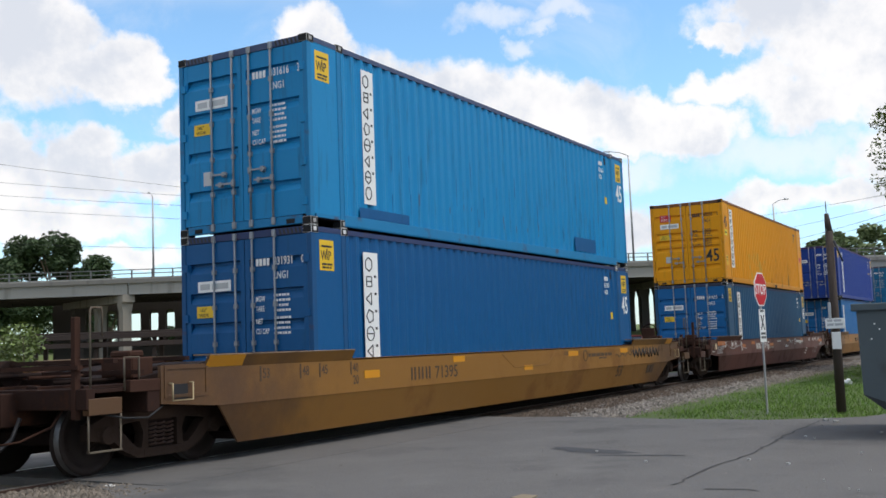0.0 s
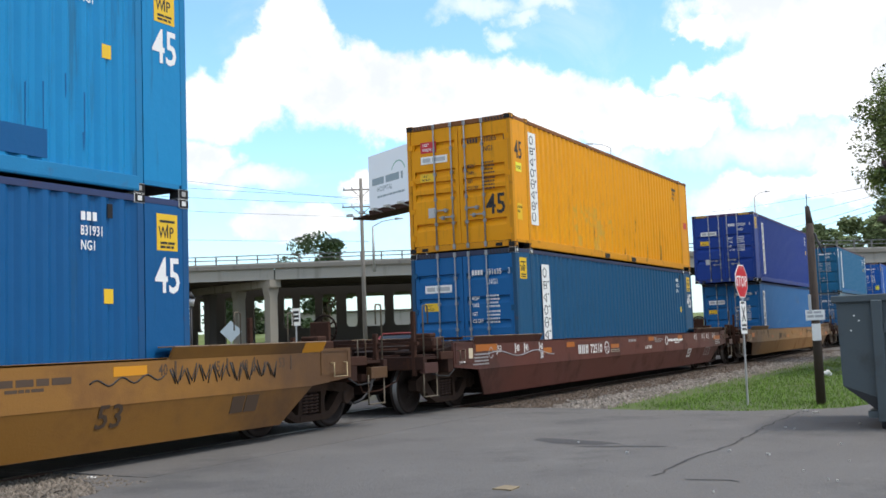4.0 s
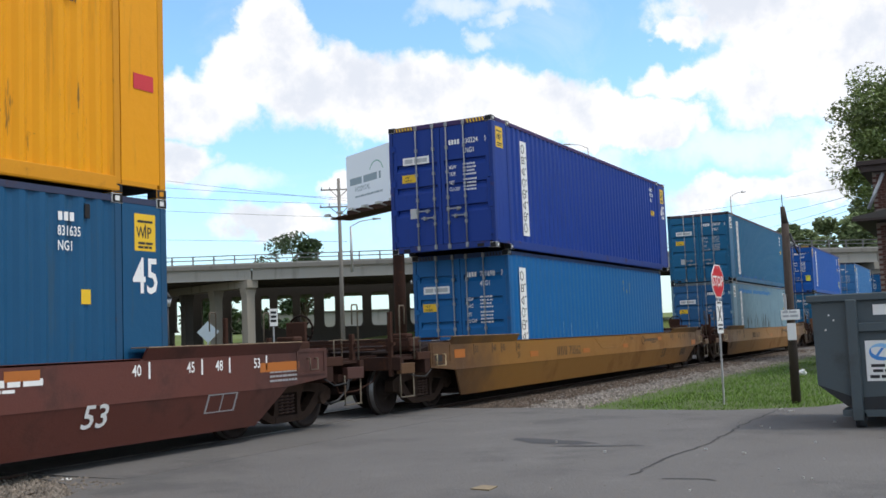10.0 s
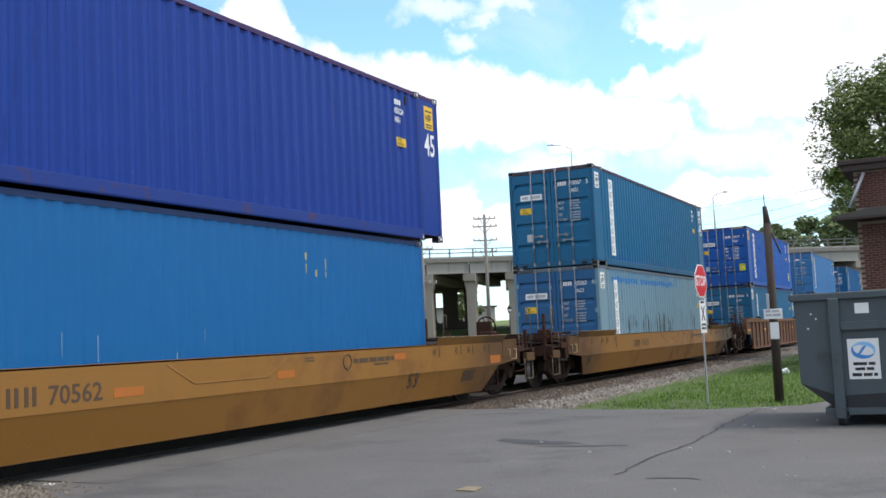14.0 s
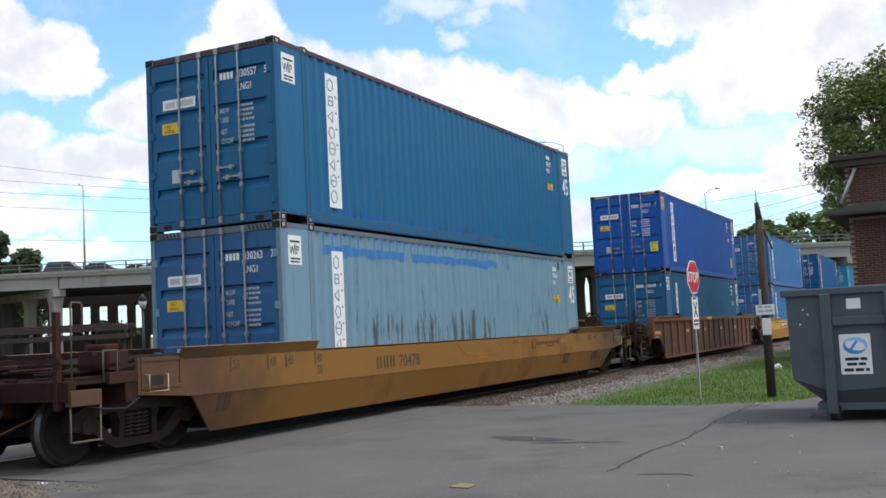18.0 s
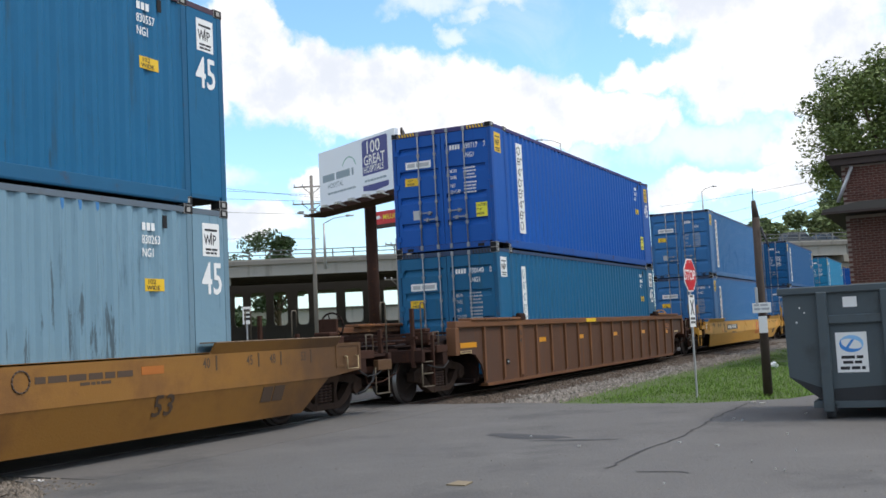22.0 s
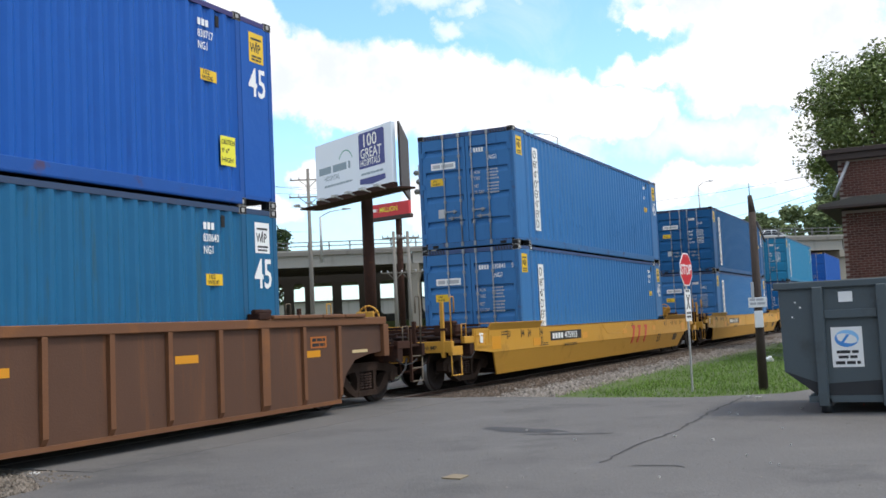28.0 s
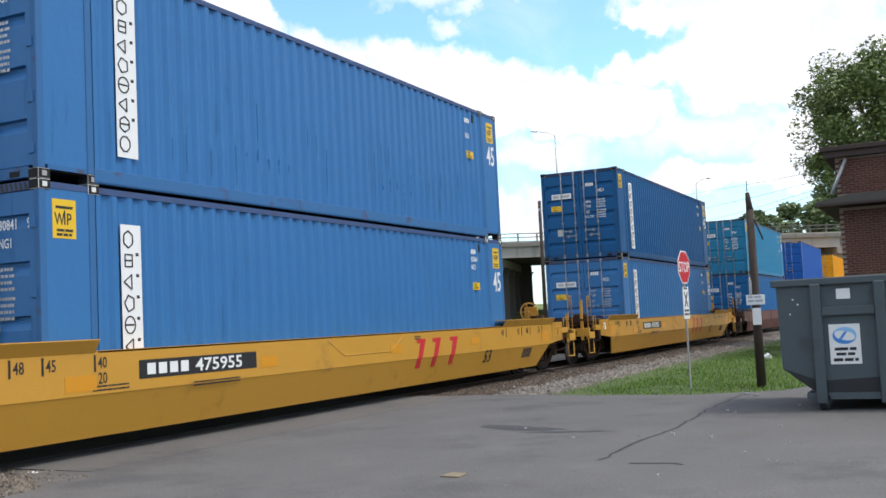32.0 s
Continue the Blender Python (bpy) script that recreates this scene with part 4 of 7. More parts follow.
def truck(car, x):
    """A two-axle truck under a car end."""
    root = part("truck", cached(("bolster",), lambda: box(bmesh.new(), -0.22, 0.22, -1.05, 1.05, 0.42, 0.68, 0.02), STEEL_DARK), None, car, "grimy cast steel truck", at=(x, 0, 0))
    for y in (-1.02, 1.02):
        part("side_frame", cached(("side_frame",), side_frame_bm, CAST_STEEL), None, root, at=(0, y, 0))
        for x in (-0.14, 0.0, 0.14):
            part("spring", cached(("spring",), spring_bm, SPRING_STEEL), None, root, at=(x, y, 0))
        part("spring_seat", cached(("spring_seat",), lambda: box(bmesh.new(), -0.2, 0.2, -0.03, 0.03, 0.255, 0.60), STEEL_DARK), None, root, at=(0, y * 0.985, 0))
        for s in (-1, 1):
            part("bearing_cap", cached(("bearing_cap",), lambda: rod(bmesh.new(), (0, -0.12, 0), (0, 0.12, 0), 0.10, 14), CAST_STEEL), None, root, at=(s * 0.89, y, WHEEL_R + 0.03))
    for s in (-1, 1):
        w = part("wheelset", cached(("wheelset",), wheel_bm, [WHEEL_STEEL, TREAD]), None, root, at=(s * 0.89, 0, WHEEL_R))
        WHEELSETS.append((w, s * 0.89))
    return root


def end_platform(car, paint, s, wheel_stand, yellow, stand_paint=None, ribbed=False):
    """What stands on a car's end beyond the well: draft sill, deck, steps, grab irons, coupler, hoses; s is the end's side along x."""
    def X(a, b):
        return (min(s * a, s * b), max(s * a, s * b))
    body = paint if yellow else STEEL_BROWN
    bm = bmesh.new()
    box(bm, *X(8.2, 11.45), -0.36, 0.36, 0.62, 1.0, 0.01)
    part("draft_sill", bm, body, car)
    # dark steel on yellow cars too, standing in for the shading on their ends
    bm = bmesh.new()
    prism(bm, [(s * 8.2, 0.95), (s * 8.25, 1.22), (s * 9.0, 1.28), (s * 10.2, 1.12), (s * 10.2, 0.95)], "y", -1.25, 1.25)
    part("end_shroud", bm, STEEL_DARK, car)
    bm = bmesh.new()
    box(bm, *X(8.32, 8.40), -1.34, 1.34, 0.28, 0.96)
    part("end_bulkhead", bm, STEEL_DARK, car)
    bm = bmesh.new()
    box(bm, *X(10.15, 10.35), -1.5, 1.5, 0.72, 1.02, 0.01)
    box(bm, *X(10.35, 11.2), -1.44, 1.44, 0.98, 1.02)
    part("end_deck", bm, STEEL_BROWN, car)
    bm = bmesh.new()
    box(bm, *X(11.12, 11.24), -1.5, 1.5, 0.80, 1.03, 0.008)
    part("end_sill", bm, body, car)
    if yellow and s < 0:
        words_on_end(car, "DO NOT HUMP", -11.243, -0.42, 0.86, 0.125, BLACK, 0.85)
    # walkway bars
    for k in range(4):
        bm = bmesh.new()
        box(bm, *X(10.45, 11.1), -1.3 + k * 0.75, -1.1 + k * 0.75, 1.03, 1.06)
        part("walkway_grating", bm, STEEL_BROWN, car)
    iron = HAND_IRON if not yellow else paint
    for y in (-1.46, 1.46):
        q = 1 if y > 0 else -1
        bm = bmesh.new()
        # stirrup step below the corner, with a flat tread
        pipe(bm, [(s * 11.18, y, 0.85), (s * 11.18, y, 0.34), (s * 10.72, y, 0.34), (s * 10.72, y, 0.80)], 0.014)
        box(bm, *X(10.72, 11.18), y - 0.03, y + 0.03, 0.33, 0.345)
        part("stirrup_step", bm, iron, car)
        bm = bmesh.new()
        pipe(bm, [(s * 11.15, y, 0.95), (s * 11.15, y, 1.88), (s * 11.13, y, 1.92), (s * 11.0, y, 1.92), (s * 10.98, y, 1.88), (s * 10.98, y - 0 * q, 1.60)], 0.014)
        part("grab_iron", bm, iron, car)
        bm = bmesh.new()
        box(bm, *X(11.17, 11.25), y - q * 0.16 - 0.035, y - q * 0.16 + 0.035, 0.70, 1.82 if wheel_stand == (q > 0) else 1.45, 0.006)
        part("corner_post", bm, paint if yellow else STEEL_RUST, car, "rusty upright end post")
        if ribbed:
            # a short ladder in place of the step panel
            for z in (0.58, 0.80):
                part("ladder_rung", rod(bmesh.new(), (s * 10.72, y, z), (s * 11.18, y, z), 0.014, 6), iron, car)
            part("ladder_rail", box(bmesh.new(), *X(10.70, 10.74), y - 0.03, y + 0.03, 0.34, 1.30, 0.004), STEEL_RUST, car)
        else:
            bm = bmesh.new()
            box(bm, *X(10.74, 11.215), y - 0.05, y + 0.05, 0.74, 0.92, 0.006)
            part("step_panel", bm, paint, car, "worn painted step panel")
        bm = bmesh.new()
        pipe(bm, [(s * 10.66, y, 0.98), (s * 10.66, y, 1.36), (s * 10.44, y, 1.36), (s * 10.44, y, 0.98)], 0.013)
        part("grab_iron", bm, iron, car)
        # bracket that ties the platform to the side
        bm = bmesh.new()
        box(bm, *X(10.15, 10.62), y - 0.05, y + 0.05, 0.96, 1.10, 0.008)
        part("bracket", bm, STEEL_RUST if not yellow else paint, car)
        bm = bmesh.new()
        pipe(bm, [(s * 10.1, y + q * 0.03, 0.78), (s * 10.35, y + q * 0.05, 0.66), (s * 10.7, y + q * 0.04, 0.68), (s * 10.95, y, 0.74)], 0.012)
        part("brake_hose", bm, RUBBER, car)
    # air pipes, levers and rods across and along the end
    for k, (y, z, r) in enumerate(((-0.95, 1.10, 0.028), (-0.55, 1.16, 0.022), (0.2, 1.18, 0.03), (0.75, 1.12, 0.025), (1.15, 1.16, 0.022))):
        bm = bmesh.new()
        pipe(bm, [(s * 9.1, y, z + 0.14), (s * 9.9, y, z + 0.10), (s * 10.3, y + 0.1, z), (s * 11.15, y + 0.1, z)], r)
        part("air_pipe", bm, STEEL_RUST if k % 2 else STEEL_DARK, car)
    for x, z in ((9.55, 1.30), (10.3, 1.16), (10.7, 1.30), (11.2, 1.24)):
        bm = bmesh.new()
        box(bm, *X(x, x + 0.07), -1.40, 1.40, z, z + 0.05)
        part("cross_bar", bm, STEEL_RUST if x > 11 else STEEL_BROWN, car)
    bm = bmesh.new()
    box(bm, *X(9.9, 10.25), -1.15, -0.62, 1.10, 1.36, 0.02)
    box(bm, *X(9.95, 10.20), -1.05, -0.72, 1.36, 1.44, 0.02)
    part("brake_valve", bm, STEEL_RUST, car, "rusty brake valve box")
    bm = bmesh.new()
    pipe(bm, [(s * 10.9, -0.9, 0.95), (s * 11.25, -0.95, 0.62), (s * 11.55, -0.8, 0.48), (s * 11.8, -0.7, 0.46)], 0.013)
    part("uncoupling_lever", bm, STEEL_RUST, car)
    bm = bmesh.new()
    rod(bm, (s * 8.7, -0.35, 0.55), (s * 11.0, -0.25, 0.62), 0.03, 6)
    rod(bm, (s * 8.7, 0.45, 0.5), (s * 11.0, 0.35, 0.58), 0.03, 6)
    box(bm, *X(10.5, 10.8), -0.7, 0.7, 0.36, 0.52, 0.02)
    part("brake_rigging", bm, STEEL_DARK, car)
    # coupler and hoses
    bm = bmesh.new()
    box(bm, *X(11.3, 11.65), -0.09, 0.09, 0.72, 0.90, 0.015)
    box(bm, *X(11.58, 11.82), -0.17, 0.15, 0.66, 0.96, 0.03)
    part("coupler", bm, STEEL_DARK, car)
    bm = bmesh.new()
    pts = [(s * 11.3, -0.5, 0.72), (s * 11.42, -0.52, 0.50), (s * 11.62, -0.45, 0.32), (s * 11.8, -0.40, 0.28)]
    pipe(bm, pts, 0.025)
    part("air_hose", bm, BLACK, car)
    bm = bmesh.new()
    rod(bm, (s * 10.75, 0.35, 1.2), (s * 10.75, 1.05, 1.2), 0.17, 16)
    box(bm, s * 10.75 - 0.1, s * 10.75 + 0.1, 0.5, 0.9, 1.02, 1.1)
    part("air_tank", bm, STEEL_DARK, car)
    if wheel_stand:
        bm = bmesh.new()
        box(bm, *X(10.95, 11.02), -0.56, -0.18, 1.02, 1.68, 0.01)
        part("brake_stand", bm, stand_paint or (paint if yellow else STEEL_RUST), car, "brake stand plate")
        bm = bmesh.new()
        c = Vector((s * (10.84 if yellow else 11.12), -0.36, 1.55))
        for k in range(18):
            u, v = 2 * math.pi * k / 18, 2 * math.pi * (k + 1) / 18
            rod(bm, c + Vector((0, 0.24 * math.cos(u), 0.24 * math.sin(u))), c + Vector((0, 0.24 * math.cos(v), 0.24 * math.sin(v))), 0.018, 6)
        for k in range(5):
            u = 2 * math.pi * k / 5
            rod(bm, c, c + Vector((0, 0.24 * math.cos(u), 0.24 * math.sin(u))), 0.013, 5)
        rod(bm, c, c - Vector((s * 0.12, 0, 0)), 0.03, 8)
        part("brake_wheel", bm, stand_paint or (paint if yellow else STEEL_DARK), car)


def lean_plate(bm, x0, x1, z0, z1):
    """A thin plate that follows the lean of a car's lower side."""
    f0, f1 = (0.72 - z0) / 0.51 * 0.184 + 0.006, (0.72 - z1) / 0.51 * 0.184 + 0.006
    return prism(bm, [(-HALF + f0 - 0.006, z0), (-HALF + f0, z0), (-HALF + f1, z1), (-HALF + f1 - 0.006, z1)], "x", x0, x1)


def well_car(paint_name, label, ribbed=False, ink=None, number="", wheel_end=(False, True), yellow=False, number_at=(-4.3, 0.82), near=True, logo="", scrawl=0, bare_end=False):
    """A single well car for stacked containers: its space has x along the track from the middle, y across, z from the rail."""
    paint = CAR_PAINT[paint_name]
    ink = ink or BLACK
    car = thing("well_car", None, None, label, "rail car", group="cars of the train")
    for s in (-1, 1):
        y = s * HALF
        q = -s      # inwards
        if not ribbed:
            bm = bmesh.new()
            prism(bm, [(-10.15, 0.80), (-10.15, 1.25), (-9.4, 1.25), (-9.4, 1.22), (9.4, 1.22), (9.4, 1.25), (10.15, 1.25), (10.15, 0.80), (9.15, 0.72), (-9.15, 0.72)], "y", min(y, y + q * 0.05), max(y, y + q * 0.05))
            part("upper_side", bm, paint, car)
            bm = bmesh.new()
            # lower side leans in towards the sill
            top = [(-9.15, 0.72), (9.15, 0.72)]
            bot = [(-8.60, 0.21), (8.60, 0.21)]
            vs = []
            for yy in (0.0, 0.03):
                vs.append([bm.verts.new((x, y + q * (0.006 + yy), z)) for x, z in top] + [bm.verts.new((x, y + q * (0.19 + yy), z)) for x, z in bot[::-1]])
            bm.faces.new(vs[0])
            bm.faces.new(vs[1][::-1])
            for k in range(4):
                bm.faces.new((vs[0][k], vs[0][(k + 1) % 4], vs[1][(k + 1) % 4], vs[1][k]))
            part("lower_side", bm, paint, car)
            bm = bmesh.new()
            box(bm, -6.2, 6.2, min(y, y + q * 0.22), max(y, y + q * 0.22), 1.20, 1.225)
            part("top_chord", bm, paint, car)
            for e in (-1, 1):
                bm = bmesh.new()
                a, b = sorted((e * 6.25, e * 9.4))
                # guide plate flaring outwards, with a worn lip
                prism(bm, [(y, 1.20), (y - q * 0.085, 1.345), (y - q * 0.045, 1.345), (y + q * 0.04, 1.20)], "x", a, b)
                plate = part("top_plate", bm, paint, car)
                part("lip", box(bmesh.new(), a, b, min(y - q * 0.09, y + q * 0.2), max(y - q * 0.09, y + q * 0.2), 1.345, 1.362, 0.004), WORN_LIP if not yellow else paint, plate)
                # end box with a sunk panel
                bm = bmesh.new()
                a, b = sorted((e * 9.36, e * 10.10))
                box(bm, a, b, min(y, y - q * 0.012), max(y, y - q * 0.012), 0.86, 0.90)
                box(bm, a, b, min(y, y - q * 0.012), max(y, y - q * 0.012), 1.20, 1.25)
                box(bm, a, a + 0.04, min(y, y - q * 0.012), max(y, y - q * 0.012), 0.90, 1.20)
                box(bm, b - 0.04, b, min(y, y - q * 0.012), max(y, y - q * 0.012), 0.90, 1.20)
                part("end_frame", bm, paint, car)
        else:
            bm = bmesh.new()
            prism(bm, [(-9.75, 0.95), (-9.75, 1.43), (9.75, 1.43), (9.75, 0.95), (9.2, 0.92), (8.72, 0.84), (8.42, 0.62), (8.20, 0.20), (-8.20, 0.20), (-8.42, 0.62), (-8.72, 0.84), (-9.2, 0.92)], "y", min(y + q * 0.06, y + q * 0.10), max(y + q * 0.06, y + q * 0.10))
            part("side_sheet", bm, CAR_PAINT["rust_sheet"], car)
            part("top_chord", box(bmesh.new(), -9.75, 9.75, min(y, y + q * 0.2), max(y, y + q * 0.2), 1.42, 1.55, 0.01), paint, car)
            part("bottom_chord", box(bmesh.new(), -8.2, 8.2, min(y + q * 0.03, y + q * 0.2), max(y + q * 0.03, y + q * 0.2), 0.16, 0.22), paint, car)
            for k in range(17):
                x = -8.30 + k * 1.03
                w = 0.095 if k in (2, 14) else 0.042
                bm = bmesh.new()
                prism(bm, [(y + q * 0.002, 1.42), (y + q * 0.01, 0.30), (y + q * 0.06, 0.22), (y + q * 0.07, 1.42)], "x", x - w, x + w)
                part("side_post", bm, paint, car)
            for e in (-1, 1):
                for k in range(4):
                    a, b = sorted((e * (6.3 + 0.68 * k), e * (6.95 + 0.68 * k)))
                    part("top_plate", box(bmesh.new(), a, b, min(y - q * 0.03, y + q * 0.30), max(y - q * 0.03, y + q * 0.30), 1.55, 1.61, 0.012), paint, car)
                bm = bmesh.new()
                box(bm, *sorted((e * 5.95, e * 6.25)), min(y - q * 0.02, y + q * 0.2), max(y - q * 0.02, y + q * 0.2), 1.55, 1.64, 0.01)
                rod(bm, (e * 5.9, y + q * 0.05, 1.66), (e * 6.3, y + q * 0.05, 1.66), 0.04, 8)
                part("latch", bm, STEEL_BROWN, car)
                part("end_post", box(bmesh.new(), *sorted((e * 9.62, e * 9.8)), min(y - q * 0.01, y + q * 0.2), max(y - q * 0.01, y + q * 0.2), 0.86, 1.42, 0.01), paint, car)
    part("well_floor", box(bmesh.new(), -8.5, 8.5, -1.28, 1.28, 0.24, 0.33), STEEL_DARK, car)
    for e in (-1, 1):
        truck(car, e * 9.70)
        end_platform(car, paint, e, wheel_end[0 if e < 0 else 1], yellow, CAR_PAINT["yellow"] if ribbed else None, ribbed)
    if not near:
        return car
    yf = -HALF - 0.002
    if not ribbed:
        tape = {"white": ((-9.26, 0.92, 1.06, 0.13), (-6.05, 0.45, 0.93, 0.12), (-4.7, 0.48, 1.03, 0.11), (-1.74, 0.6, 0.93, 0.10), (1.38, 0.46, 1.05, 0.11), (4.25, 0.46, 1.05, 0.11), (8.5, 0.92, 0.95, 0.13)),
                "first": ((-5.9, 0.42, 0.91, 0.12), (-3.1, 0.42, 1.07, 0.10), (-0.2, 0.40, 0.82, 0.10), (2.08, 0.56, 1.04, 0.11), (5.35, 0.52, 1.04, 0.11)),
                "faded": ((-9.20, 0.45, 0.94, 0.16), (-5.5, 0.45, 0.84, 0.12), (-2.1, 0.5, 0.82, 0.11), (1.15, 0.42, 0.86, 0.11), (4.6, 0.42, 1.0, 0.11), (8.69, 0.52, 0.77, 0.16)),
                "bare": ((-0.15, 0.5, 0.82, 0.10), (4.9, 0.4, 1.0, 0.10)),
                "yellow": ((-9.23, 0.50, 0.78, 0.28), (-6.72, 0.48, 0.77, 0.18), (-3.0, 0.42, 0.84, 0.16), (0.9, 0.42, 0.86, 0.15), (4.4, 0.42, 0.88, 0.15), (8.6, 0.5, 0.80, 0.26))}
        kind_of = "yellow" if yellow else "white" if ink is WHITE else "bare" if bare_end else "first" if scrawl else "faded"
        for x0, w, z0, h in tape[kind_of]:
            plate_on_side(car, x0, x0 + w, yf + 0.002, z0, z0 + h, REFLECTOR_OLD if kind_of in ("white", "faded", "bare") else REFLECTOR, "reflector", "orange reflective tape")
        if kind_of == "first":
            # tape round the outer ends of the flared plates
            for x0, x1 in ((-9.40, -8.72), (8.90, 9.40)):
                bm = bmesh.new()
                prism(bm, [(-HALF - 0.003, 1.203), (-HALF - 0.087, 1.343), (-HALF - 0.084, 1.345), (-HALF + 0.001, 1.203)], "x", x0, x1)
                part("reflector", bm, REFLECTOR, car, "orange reflective tape")
        for m, x in (("53", -8.36), ("48", -7.5), ("45", -7.05), ("40", -6.27), ("53", 8.3), ("48", 7.5), ("45", 6.95), ("40", 6.0)):
            words_on_side(car, m, x + 0.06, yf, 1.02, 0.19, ink, 0.8)
            bar_x = x if x < 0 else x + 0.33
            plate_on_side(car, bar_x, bar_x + 0.03, yf + 0.002, 0.98, 1.18, ink, "mark")
        words_on_side(car, "20", -6.21, yf, 0.84, 0.19, ink, 0.8)
        # the large number lies on the leaning lower side
        part("lettering", text_mesh("53", 0.40, ink, 1.05), None, car, "", Matrix.Translation((5.32 if ink is WHITE else 5.12, -HALF + (0.72 - 0.47) / 0.51 * 0.184 - 0.004, 0.47)) @ Matrix.Rotation(math.atan2(0.184, 0.51), 4, "X") @ SIDE)
        bm = bmesh.new()
        if ink is WHITE:
            for k in range(14):
                u, v = 2 * math.pi * k / 14, 2 * math.pi * (k + 1) / 14
                rod(bm, (-2.05 + 0.15 * math.cos(u), yf, 0.95 + 0.15 * math.sin(u)), (-2.05 + 0.15 * math.cos(v), yf, 0.95 + 0.15 * math.sin(v)), 0.010, 4)
            part("ring_mark", bm, WHITE, car, "white stencilled ring")
            plate_on_side(car, -1.72, -1.12, yf + 0.002, 0.835, 0.895, plain("cream tag", (0.5, 0.44, 0.36), 0.6), "notice_plate", "small cream notice plate")
            part("notice_print", bars(bmesh.new(), 1, -1.70, -1.14, yf - 0.002, 0.885, 0.038, 0.02, seed=41), FADED, car)
            words_on_side(car, "H", -2.09, yf, 0.845, 0.12, WHITE, 0.9)
            words_on_side(car, "PLATE", -2.16, yf, 0.94, 0.07, WHITE, 0.9)
        else:
            pipe(bm, [(-1.19, yf + 0.004, 1.17), (-0.67, yf + 0.004, 0.90), (0.94, yf + 0.004, 0.90), (1.40, yf + 0.004, 1.17)], 0.011, 4)
            part("hatch_seam", bm, paint, car)
        bm = bmesh.new()
        if ink is WHITE:
            bars(bm, 4, -9.40, -8.72, yf + 0.002, 1.02, 0.028, 0.034, seed=11)
            bars(bm, 4, 8.72, 9.36, yf + 0.002, 1.02, 0.028, 0.034, seed=14)
            bars(bm, 1, -0.35, 0.3, yf + 0.002, 1.12, 0.06, 0.02, seed=13)
        bars(bm, 2, 1.85, 2.12, yf + 0.002, 1.14, 0.022, 0.02, seed=12)
        if yellow:
            bars(bm, 2, -8.68, -8.35, yf + 0.002, 1.16, 0.03, 0.03, seed=31)
            bars(bm, 2, -4.5, -3.5, yf + 0.002, 0.70 + 0.05, 0.02, 0.02, seed=32)
            bars(bm, 2, -6.3, -5.7, yf + 0.002, 0.82, 0.02, 0.025, seed=33)
        part("small_print", bm, GALV if ink is WHITE else ink, car)
        if yellow:
            plate_on_side(car, -9.89, -9.70, yf + 0.001, 0.94, 1.15, WHITE, "identity_tag", "small white tag")
            bm = bmesh.new()
            pipe(bm, [(-9.58, yf, 0.87), (-9.58, yf, 1.09), (-9.28, yf, 1.09), (-9.28, yf, 0.87), (-9.58, yf, 0.87)], 0.012)
            part("box_frame", bm, paint, car)
        else:
            words_on_side(car, "JACK HERE", -9.95, yf - 0.012, 0.865, 0.05, ink, 0.9)
            # where stencils aren't white, a black plate paints the dark of an opening
            plate_on_side(car, *((-9.56, -9.37, yf + 0.001, 0.94, 1.13) if ink is WHITE else (-9.97, -9.71, yf + 0.001, 0.84, 1.02)), plain("cream tag", (0.62, 0.52, 0.36), 0.6) if ink is WHITE else BLACK, "identity_tag", "small square tag")
        for x in (-10.02, 9.62):
            bm = bmesh.new()
            w, zt, zb = (0.2, 1.10, 0.94) if ink is WHITE or yellow else (0.34, 1.03, 0.83)
            pipe(bm, [(x, yf, zt), (x, yf - 0.06, zt), (x, yf - 0.06, zb), (x + w, yf - 0.06, zb), (x + w, yf - 0.06, zt), (x + w, yf, zt)], 0.011)
            part("side_handle", bm, (HAND_IRON if ink is WHITE else PALE_IRON) if not yellow else paint, car)
        if ink is WHITE:
            bm = bmesh.new()
            for x0, x1, z0, z1 in ((7.42, 8.02, 0.70, 0.715), (7.42, 8.02, 0.47, 0.485), (7.42, 7.45, 0.485, 0.70), (7.71, 7.73, 0.485, 0.70), (7.99, 8.02, 0.485, 0.70)):
                lean_plate(bm, x0, x1, z0, z1)
            part("test_panel", bm, GALV, car, "stencilled test panel outline")
        else:
            for x0, x1 in ((7.42, 7.67), (7.70, 7.96)):
                part("test_panel", lean_plate(bmesh.new(), x0, x1, 0.46, 0.68), FADED, car, "dark stencilled test panel")
        if bare_end:
            for x0 in (-8.58, -8.44):
                part("test_panel", lean_plate(bmesh.new(), x0, x0 + 0.12, 0.46, 0.70), FADED, car, "dark stencilled test panel")
        if ink is WHITE:
            words_on_side(car, "LD LMT 166800", 1.02, yf, 0.84, 0.125, ink, 0.75)
            for w, z in (("CONTROLLED INTERCHANGE CAR", 1.055), ("SEE EQUIPMENT REGISTER", 0.995)):
                words_on_side(car, w, 1.96, yf, z, 0.062, GALV, 0.78)
    else:
        for x0, z0, w in ((-9.45, 1.00, 0.80), (-4.95, 1.0, 0.46), (-2.02, 1.0, 0.42), (1.1, 1.0, 0.46), (4.2, 1.0, 0.46), (7.23, 0.94, 0.42)):
            plate_on_side(car, x0, x0 + w, yf + 0.062, z0, z0 + 0.105, REFLECTOR, "reflector", "orange reflective tape")
        bm = bmesh.new()
        bars(bm, 1, -9.42, -8.95, yf + 0.058, 0.93, 0.03, 0.03, seed=15)
        plate_on_side(car, -9.46, -8.92, yf + 0.062, 0.885, 0.94, plain("cream tag", (0.55, 0.42, 0.22), 0.6), "notice_plate", "cream notice plate")
        part("small_print", bm, FADED, car)
